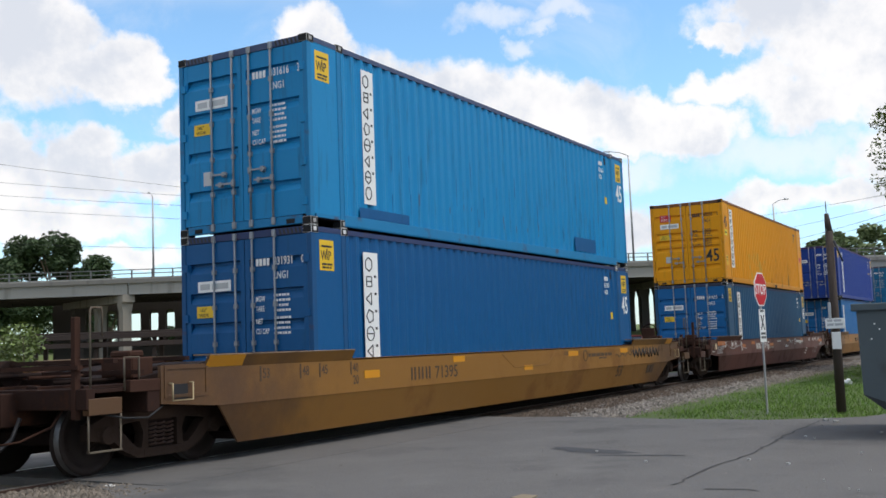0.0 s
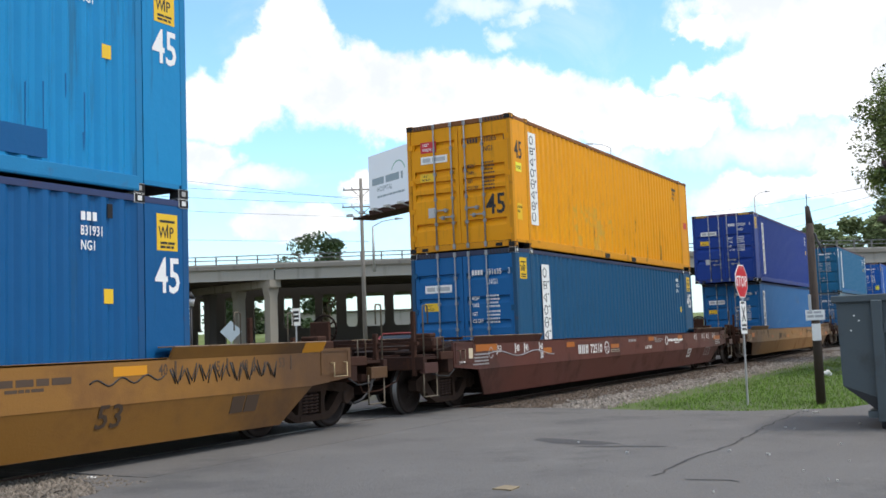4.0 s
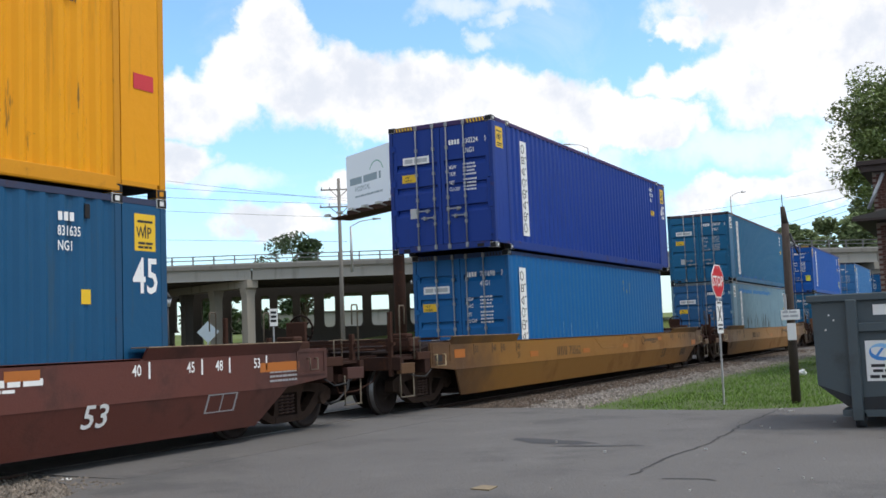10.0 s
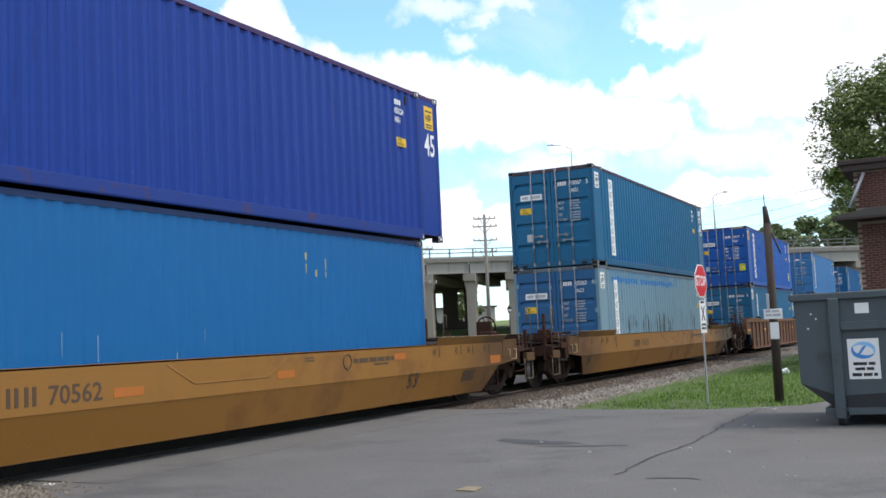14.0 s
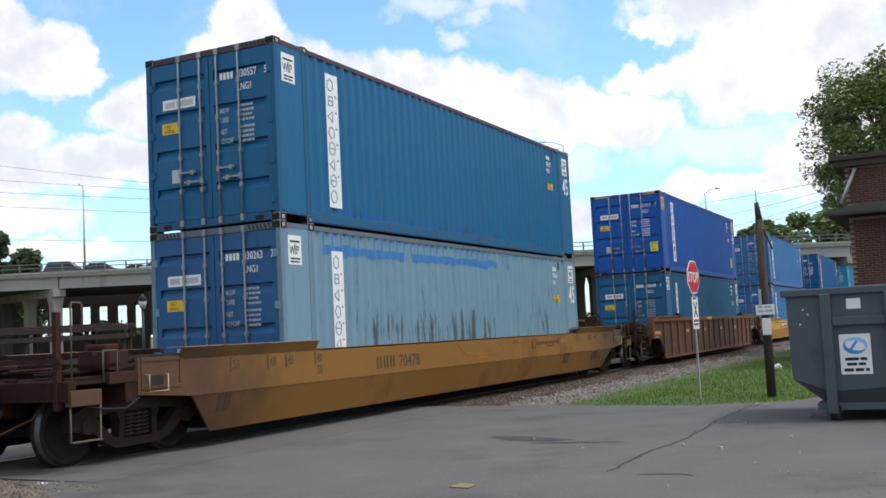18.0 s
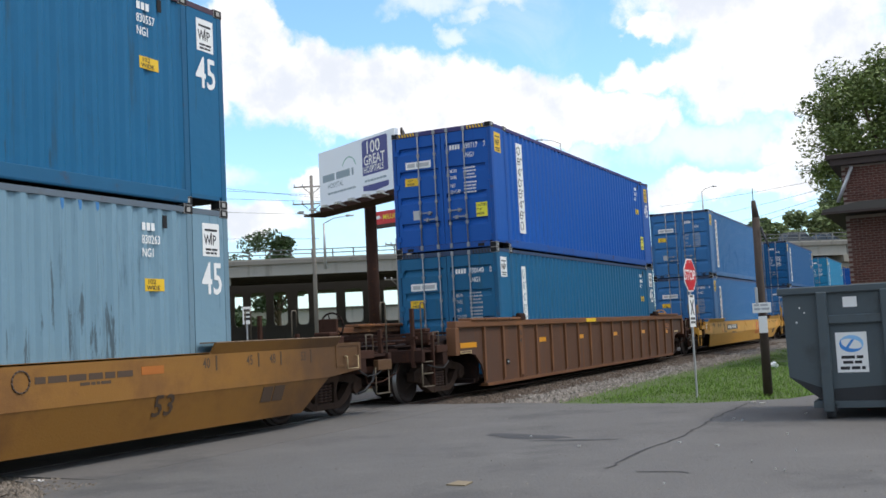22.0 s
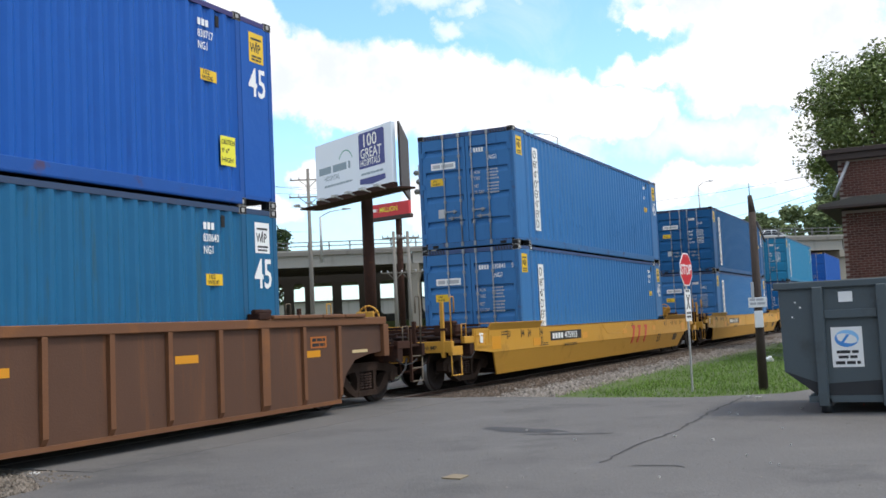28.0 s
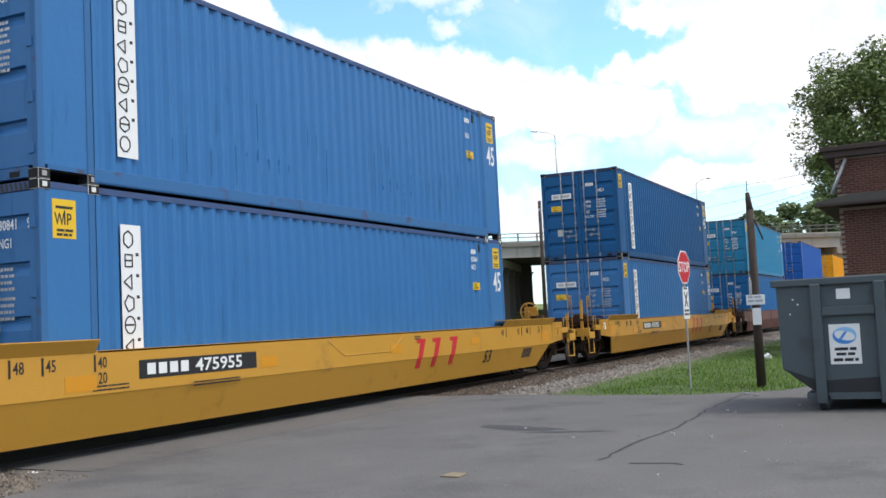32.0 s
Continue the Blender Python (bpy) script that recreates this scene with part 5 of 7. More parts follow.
        plate_on_side(car, 7.38, 7.84, yf + 0.062, 1.08, 1.26, REFLECTOR_OLD, "notice_plate", "orange notice plate")
        part("notice_print", bars(bmesh.new(), 2, 7.42, 7.80, yf + 0.058, 1.235, 0.05, 0.03, seed=51), BLACK, car)
        plate_on_side(car, 8.64, 9.14, yf + 0.062, 0.955, 1.005, plain("cream tag", (0.55, 0.42, 0.22), 0.6), "notice_plate", "cream notice plate")
        for w, z in (("20", 1.20), ("40", 1.02)):
            words_on_side(car, w, -6.33, yf + 0.002, z, 0.15, BLACK, 0.9)
        plate_on_side(car, -1.45, -0.62, yf + 0.001, 1.435, 1.535, STICKER_YELLOW, "data_plate", "small yellow data plate")
        part("panel_lamp", box(bmesh.new(), -7.08, -6.94, yf + 0.04, yf + 0.07, 0.56, 0.68), DARK, car)
        part("panel_tag", box(bmesh.new(), -7.04, -6.98, yf + 0.034, yf + 0.04, 0.60, 0.645), SCRAPE_WHITE, car)
    if scrawl:
        bm = bmesh.new()
        rnd = random.Random(scrawl)
        if ink is WHITE:
            pipe(bm, [(-8.75 + 0.1 * k, yf + 0.004, 1.0 + 0.05 * math.sin(k * 0.34) - 0.0015 * k) for k in range(34)], 0.013, 4)
            pipe(bm, [(-8.62 + 0.10 * math.cos(u * 0.42), yf + 0.004, 1.02 + 0.10 * math.sin(u * 0.42)) for u in range(15)], 0.010, 4)
        else:
            pipe(bm, [(5.0 + 0.055 * k, yf + 0.004, 0.97 + 0.04 * math.sin(k * 0.9) + 0.002 * k) for k in range(22)], 0.012, 4)
            for x0, n in ((6.25, 26), (7.35, 24)):
                pipe(bm, [(x0 + 0.042 * k + 0.05 * math.sin(k * 2.1), yf + 0.004, 1.01 + 0.13 * (-1 if k % 2 else 1) * rnd.uniform(0.45, 1)) for k in range(n)], 0.016, 4)
        part("scrawl", bm, GALV if ink is WHITE else BLACK, car, "faint hand-drawn scrawl")
    if number:
        x, z = number_at
        if logo == "red":
            plate_on_side(car, -5.52, -3.11, yf + 0.002, 0.85, 1.08, BLACK, "number_panel", "black number panel")
            for k in range(4):
                part("mark_bar", box(bmesh.new(), -5.38 + k * 0.21, -5.23 + k * 0.21, yf - 0.006, yf - 0.003, 0.895, 1.035), WHITE, car)
            words_on_side(car, number, -4.46, yf - 0.004, 0.885, 0.235, WHITE, 1.45, label="white car number")
        else:
            for k in range(6):
                u = x + (k // 2) * 0.235 + (k % 2) * 0.105
                part("mark_bar", box(bmesh.new(), u, u + 0.05, yf - 0.003, yf + 0.001, z, z + 0.21), ink, car)
            words_on_side(car, number, x + 0.78, yf, z, 0.30, ink, 1.08, label="stencilled car number")
    if logo == "red":
        bm = bmesh.new()
        up = -HALF - 0.004
        lean = [(-HALF + 0.045, 0.52), (-HALF + 0.0, 0.72)]
        for x in (1.92, 2.58, 3.36):
            prism(bm, [(x + 0.04, 0.725), (x + 0.22, 0.725), (x + 0.40, 1.08), (x + 0.02, 1.08), (x + 0.02, 1.0), (x + 0.16, 1.0)], "y", up, up + 0.004)
            prism(bm, [(-HALF + 0.064, 0.53), (-HALF + 0.074, 0.53), (-HALF + 0.004, 0.724), (-HALF - 0.004, 0.724)], "x", x + 0.02, x + 0.19)
        part("logo", bm, RED, car, "large red slanted emblem")
    elif not ribbed:
        bm = bmesh.new()
        for k in range(14):
            u, v = 2 * math.pi * k / 14, 2 * math.pi * (k + 1) / 14
            rod(bm, (3.06 + 0.12 * math.cos(u), yf, 1.03 + 0.12 * math.sin(u)), (3.06 + 0.12 * math.cos(v), yf, 1.03 + 0.12 * math.sin(v)), 0.012, 4)
        bars(bm, 1, 3.25, 4.75, yf + 0.002, 1.07, 0.075, 0.03, seed=21)
        bars(bm, 1, 3.9, 4.4, yf + 0.002, 0.97, 0.035, 0.03, seed=22)
        part("logo", bm, ink, car, "small round railway emblem")
    return car

# ---- bearings of far things ----


def far(x, y):
    """Turns a far place a little about the viewpoint, less towards the east."""
    v = Vector((x, y)) - Vector((0, -9.18))
    az = math.degrees(math.atan2(v.x, v.y))
    k = radians(0.44 - 0.34 * min(1.0, max(0.0, (az - 43) / 41)))
    return Vector((v.x * math.cos(k) - v.y * math.sin(k), v.x * math.sin(k) + v.y * math.cos(k) - 9.18))


# ---- ground and track ----
ROAD_EDGE = [(-40, -60), (46, -60), (46, -7.4), (19.3, -7.15), (18.0, -6.65), (17.4, -5.3), (17.6, -3.4), (18.05, -1.6), (17.9, 0.5), (17.9, 40), (8.2, 40), (8.3, 0.45), (7.9, -0.55), (7.3, -1.3), (5, -1.6), (-40, -1.9)]


def ground():
    bm = bmesh.new()
    prism(bm, [(-900, -900), (900, -900), (900, 900), (-900, 900)], "z", -0.6, -0.07)
    thing("ground", bm, EARTH, "dry earth with weeds reaching to the horizon", "ground", kind="structure")
    bm = bmesh.new()
    prism(bm, ROAD_EDGE, "z", -0.10, 0.0)
    bmesh.ops.triangulate(bm, faces=[f for f in bm.faces if len(f.verts) > 4])
    thing("pavement", bm, ASPHALT, "worn grey asphalt lot and crossing with cracks", "pavement", kind="structure")
    # ballast bed on either side of the crossing
    for name, a, b in (("ballast_east", 17.92, 420), ("ballast_west", -160, 8.0)):
        bm = bmesh.new()
        prism(bm, [(TRACK_Y - 4.15, -0.10), (TRACK_Y - 2.0, -0.035), (TRACK_Y + 2.0, -0.035), (TRACK_Y + 4.2, -0.10)], "x", a, b)
        thing(name, bm, BALLAST, "grey crushed stone ballast", "ballast", kind="structure")


def rails():
    for y in (TRACK_Y - 0.7525, TRACK_Y + 0.7525):
        bm = bmesh.new()
        prism(bm, [(y - 0.07, -0.13), (y - 0.07, -0.12), (y - 0.01, -0.10), (y - 0.01, -0.01), (y - 0.036, -0.002), (y - 0.036, 0.024), (y + 0.036, 0.024), (y + 0.036, -0.002), (y + 0.01, -0.01), (y + 0.01, -0.10), (y + 0.07, -0.12), (y + 0.07, -0.13)], "x", -160, 420)
        rail = thing("rail", bm, RAIL_SIDE, "rusty steel rail with a worn head", "rail", kind="structure")
        bm = bmesh.new()
        prism(bm, [(y - 0.030, 0.0242), (y - 0.024, 0.030), (y + 0.024, 0.030), (y + 0.030, 0.0242)], "x", -160, 420)
        part("rail_head", bm, RAIL_TOP, rail, "worn bright running surface")
    # asphalt brought up to the rails on the crossing, with flangeways
    ya, yb = TRACK_Y - 0.7525, TRACK_Y + 0.7525
    for name, poly in (("crossing_panel_near", [(ya - 1.5, -0.01), (ya - 1.5, 0.003), (ya - 0.045, 0.026), (ya - 0.045, -0.01)]),
                       ("crossing_panel_middle", [(ya + 0.11, -0.01), (ya + 0.11, 0.024), (yb - 0.11, 0.024), (yb - 0.11, -0.01)]),
                       ("crossing_panel_far", [(yb + 0.045, -0.01), (yb + 0.045, 0.026), (yb + 1.5, 0.003), (yb + 1.5, -0.01)])):
        bm = bmesh.new()
        prism(bm, poly, "x", 8.32, 17.85)
        thing(name, bm, ASPHALT, "worn grey asphalt brought up to the rails", "pavement", kind="structure")
    tie = bmesh.new()
    box(tie, -0.11, 0.11, TRACK_Y - 1.3, TRACK_Y + 1.3, -0.2, -0.02, 0.01)
    me = mesh_of("railway_tie", tie, WOOD_POLE)
    for k in list(range(-6, 14)) + list(range(34, 110)):
        tagged(new("railway_tie", me), "dark creosoted wooden railway tie", "tie", "ties of the track").location = (0.54 * k + 0.2, 0, 0)


def scatter(name, spots, size, mat, label, category, flat=0.7):
    """Many small stones as one object."""
    rnd = random.Random(7)
    vs, fs = [], []
    base = [(1, 0, 0), (-1, 0, 0), (0, 1, 0), (0, -1, 0), (0, 0, 1), (0, 0, -1)]
    tri = [(0, 2, 4), (2, 1, 4), (1, 3, 4), (3, 0, 4), (2, 0, 5), (1, 2, 5), (3, 1, 5), (0, 3, 5)]
    for x, y, z in spots:
        o = len(vs)
        s = size * rnd.uniform(0.5, 1.5)
        a = rnd.uniform(0, 6.28)
        ca, sa = math.cos(a), math.sin(a)
        for bx, by, bz in base:
            j = rnd.uniform(0.7, 1.25) * s
            px, py, pz = bx * j, by * j * 0.8, bz * j * flat
            tilt = rnd.uniform(-0.3, 0.3)
            vs.append((x + ca * px - sa * py, y + sa * px + ca * py, z + pz + tilt * px))
        fs += [tuple(o + k for k in t) for t in tri]
    me = bpy.data.meshes.new(name)
    me.from_pydata(vs, [], fs)
    me.materials.append(mat)
    ob = new(name, me)
    return tagged(ob, label, category, kind="stuff")


def stones():
    rnd = random.Random(3)
    spots, oily = [], []
    for _ in range(12000):
        x = 17.8 + 40 * rnd.random() ** 1.7
        y = rnd.uniform(-3.1, 0.3) + 0.25 * math.sin(x * 1.3)
        if y < -2.4 and rnd.random() < 0.5:
            continue
        z = -0.035 if y > -0.7 else -0.035 - (-0.7 - y) * 0.03
        (oily if y > -1.15 + 0.5 * noise.noise(Vector((x, y, 3))) else spots).append((x, y, z))
    scatter("ballast_stones", spots, 0.045, STONE, "loose grey and pale ballast stones", "stones")
    scatter("ballast_stones", oily, 0.04, STONE_DARK, "dark oily rust-stained ballast stones beside the rails", "stones")
    spots = []
    for _ in range(3600):
        x = rnd.uniform(5.0, 8.7)
        y = rnd.uniform(-1.25, 0.5)
        if x > 8.1 and y < -0.45:
            continue
        spots.append((x, y, -0.02))
    scatter("ballast_stones", spots, 0.036, STONE_TAN, "dusty tan gravel where the asphalt ends", "stones")
    grit = [(rnd.uniform(7, 18.5), rnd.uniform(-8.5, -1.3), 0.0) for _ in range(420)]
    scatter("gravel_bits", grit, 0.009, STONE, "small gravel bits on the asphalt", "gravel")


def grass():
    rnd = random.Random(11)
    vs, fs = [], []
    for k in range(34000):
        x = 17.6 + 32 * rnd.random() ** 1.5
        y = rnd.uniform(-7.2, -2.4)
        if x < 18.7 and (y < -6.3 or rnd.random() < 0.45):
            continue
        if y > -3.1 and rnd.random() < 0.75:
            continue
        if noise.noise(Vector((x * 0.8, y * 0.8, 0))) < -0.2 and rnd.random() < 0.7:
            continue
        h = rnd.uniform(0.035, 0.085) * (0.6 if x < 18.5 else 1)
        a = rnd.uniform(0, 6.28)
        lx, ly = rnd.uniform(-0.06, 0.06), rnd.uniform(-0.06, 0.06)
        w = 0.010
        o = len(vs)
        vs += [(x - w * math.cos(a), y - w * math.sin(a), -0.08), (x + w * math.cos(a), y + w * math.sin(a), -0.08), (x + lx, y + ly, h - 0.05)]
        fs.append((o, o + 1, o + 2))
    me = bpy.data.meshes.new("grass")
    me.from_pydata(vs, [], fs)
    me.materials.append(GRASS)
    tagged(new("grass", me), "short green grass with bare patches", "grass", kind="stuff")
    bm = bmesh.new()
    prism(bm, [(17.3, -6.95), (60, -7.4), (60, -2.75), (18.2, -2.45), (17.4, -3.3)], "z", -0.12, -0.055)
    thing("grass_soil", bm, material("grassy soil", (0.078, 0.108, 0.030), 0.95, vary=0.5, scale=0.8, fine=10, bump=0.4), "green and brown turf soil", "ground", kind="structure")


def wavy(pts, w, seed, z=0.004):
    """A thin crooked strip lying on the asphalt."""
    rnd = random.Random(seed)
    bm = bmesh.new()
    rows = []
    for (x0, y0), (x1, y1) in zip(pts[:-1], pts[1:]):
        n = max(2, int(math.hypot(x1 - x0, y1 - y0) / 0.18))
        for k in range(n):
            f = k / n
            ww = w * rnd.uniform(0.35, 1.4)
            nx, ny = -(y1 - y0), (x1 - x0)
            l = math.hypot(nx, ny)
            j = rnd.uniform(-0.03, 0.03)
            cx, cy = x0 + (x1 - x0) * f + nx / l * j, y0 + (y1 - y0) * f + ny / l * j
            rows.append((bm.verts.new((cx - nx / l * ww, cy - ny / l * ww, z)), bm.verts.new((cx + nx / l * ww, cy + ny / l * ww, z))))
    for (a, b), (c, d) in zip(rows[:-1], rows[1:]):
        bm.faces.new((a, c, d, b))
    return bm


def blot(cx, cy, rx, ry, turn, seed, z=0.004):
    rnd = random.Random(seed)
    bm = bmesh.new()
    vs = []
    for k in range(26):
        a = 2 * math.pi * k / 26
        r = rnd.uniform(0.75, 1.15)
        x, y = rx * r * math.cos(a), ry * r * math.sin(a)
        vs.append(bm.verts.new((cx + x * math.cos(turn) - y * math.sin(turn), cy + x * math.sin(turn) + y * math.cos(turn), z)))
    bm.faces.new(vs)
    return bm


def road_marks():
    thing("asphalt_crack", wavy([(17.38, -6.12), (14.71, -6.1), (12.41, -6.17), (10.7, -6.07), (9.45, -6.12)], 0.016, 2), CRACK, "long dark crack in the asphalt", "crack", kind="structure")
    thing("asphalt_crack", wavy([(9.45, -6.45), (9.5, -6.83), (9.36, -7.07)], 0.02, 5), CRACK, "short dark crack in the asphalt", "crack", kind="structure")
    thing("damp_stain", blot(12.42, -4.16, 0.75, 0.22, 1.2, 4), OIL, "dark oily stain on the asphalt", "stain", kind="structure")
    thing("damp_stain", blot(12.0, -4.92, 0.6, 0.07, 1.75, 9), OIL, "dark oily streak on the asphalt", "stain", kind="structure")
    bm = bmesh.new()
    rnd = random.Random(5)
    for k in range(9):
        a, b = 8.12 + rnd.random() * 0.42, -0.42 + rnd.random() * 0.32
        prism(bm, [(a, b), (a + 0.09, b + 0.02), (a + 0.12, b + 0.07), (a + 0.02, b + 0.06)], "z", 0.001, 0.005)
    thing("paint_mark", bm, WHITE, "flaking white paint mark on the asphalt", "mark", kind="structure")
    bm = bmesh.new()
    prism(bm, [(8.44, -5.18), (8.66, -5.16), (8.70, -4.99), (8.47, -4.98)], "z", 0.002, 0.012)
    thing("cardboard_scrap", bm, CARDBOARD, "flat piece of tan cardboard on the asphalt", "litter")
    bm = bmesh.new()
    bmesh.ops.create_icosphere(bm, subdivisions=2, radius=0.16)
    for v in bm.verts:
        v.co *= 0.75 + 0.5 * noise.noise(v.co * 9)
        v.co.z *= 0.7
    thing("plastic_bag", bm, WHITE, "crumpled white plastic bag on the grass", "litter", pose(29.8, -4.65, 0.04))
    rnd = random.Random(21)
    for k, (x, y) in enumerate([(17.19, -6.21), (16.95, -6.4), (14.52, -6.4), (14.32, -6.55), (11.75, -6.31), (12.61, -7.36), (11.08, -7.65), (10.22, -7.36), (12.32, -4.3), (15.66, -8.03), (15.18, -7.26), (11.36, -5.26), (9.74, -7.65), (9.65, -7.74), (11.46, -6.79), (8.79, -6.88)]):
        bm = bmesh.new()
        s = rnd.uniform(0.008, 0.02) if k > 1 else 0.05
        prism(bm, [(-s, -s * 0.6), (s, -s * 0.5), (s * 1.1, s * 0.6), (-s * 0.7, s * 0.7)], "z", 0.0, 0.015 + s * 0.3)
        ob = thing("litter_scrap", bm, RED if k == 9 else SCRAP, "crumpled red wrapper on the asphalt" if k == 9 else "small white scrap of litter on the asphalt", "litter", pose(x, y, 0.001, 0, 0, rnd.uniform(0, 180)), group="litter")


# ---- things by the crossing ----


def octagon(r):
    return [(r * math.cos(radians(22.5 + 45 * k)), r * math.sin(radians(22.5 + 45 * k))) for k in range(8)]


def stop_sign():
    root = thing("stop_sign", None, None, "red stop sign over a white crossing sign, steel post", "sign", pose(19.34, -4.85, 0))
    turn = Matrix.Rotation(-radians(7), 4, "Z")

    def put_(name, bm, mat, label="", z=0.0):
        ob = part(name, bm, mat, root, label, Matrix.Translation((0, 0, z)) @ turn)
        return ob
    bm = bmesh.new()
    prism(bm, [(-0.025, 0.0), (-0.025, 0.012), (-0.008, 0.03), (0.008, 0.03), (0.025, 0.012), (0.025, 0.0)], "z", -0.1, 2.5)
    put_("post", bm, GALV)
    bm = bmesh.new()
    prism(bm, octagon(0.33), "y", -0.008, 0.0)
    border = part("border", bm, WHITE, root, "white rim of the sign", Matrix.Translation((0, 0, 2.205)) @ turn)
    bm = bmesh.new()
    prism(bm, octagon(0.305), "y", -0.012, -0.008)
    put_("face", bm, RED, "red octagonal face", 2.205)
    me = text_mesh("STOP", 0.27, WHITE, 0.85)
    part("lettering", me, None, root, "white word STOP", Matrix.Translation((0, 0, 2.205)) @ turn @ Matrix.Translation((-0.29, -0.014, -0.09)) @ SIDE)
    bm = bmesh.new()
    box(bm, -0.15, 0.15, -0.008, 0.0, 1.245, 1.84)
    put_("crossing_sign", bm, WHITE, "white sign with a black cross")
    bm = bmesh.new()
    for s in (-1, 1):
        prism(bm, [(-s * 0.10, 1.47), (-s * 0.06, 1.47), (s * 0.10, 1.74), (s * 0.06, 1.74)], "y", -0.012, -0.008)
    bars(bm, 1, -0.10, 0.10, -0.009, 1.83, 0.04, 0.02, seed=2)
    bars(bm, 2, -0.11, 0.11, -0.009, 1.42, 0.04, 0.03, seed=3)
    put_("cross_mark", bm, BLACK)
    for z in (2.1, 2.45, 1.8, 1.32):
        put_("bolt", rod(bmesh.new(), (0, -0.02, z), (0, 0.0, z), 0.012, 8), GALV)


def timber_pole():
    root = thing("timber_pole", None, None, "short dark weathered timber pole with tags and cut wires", "pole", pose(19.42, -6.09, 0))
    bm = bmesh.new()
    rod(bm, (0.03, 0, -0.2), (-0.06, -0.02, 3.17), 0.085, 12, 0.066)
    rod(bm, (-0.06, -0.02, 3.17), (-0.08, 0.0, 3.48), 0.066, 10, 0.04)
    part("trunk", bm, WOOD_POLE, root)
    turn = Matrix.Rotation(-radians(80), 4, "Z")
    for nm, x0, x1, z0, z1, mt, lb in (("tag", -0.16, 0.16, 1.44, 1.62, WHITE, "small white notice board"), ("guard", -0.07, 0.08, 1.08, 1.38, WHITE, "white painted metal guard"), ("batten", -0.10, -0.05, 1.6, 1.9, GALV, "pale batten")):
        bm = bmesh.new()
        box(bm, x0, x1, -0.16, -0.12, z0, z1, 0.004)
        part(nm, bm, mt, root, lb, turn)
    bm = bmesh.new()
    bars(bm, 2, -0.13, 0.13, -0.161, 1.60, 0.04, 0.03, seed=3)
    part("tag_print", bm, GALV, root, at=turn)
    bm = bmesh.new()
    rod(bm, (-0.10, -0.1, 2.98), (-0.28, -0.25, 2.6), 0.022, 6, 0.015)
    part("cable_end", bm, BLACK, root)
    bm = bmesh.new()
    rod(bm, (-0.08, 0, 3.46), (-0.085, 0, 3.70), 0.008, 5)
    part("cable_end", bm, BLACK, root)


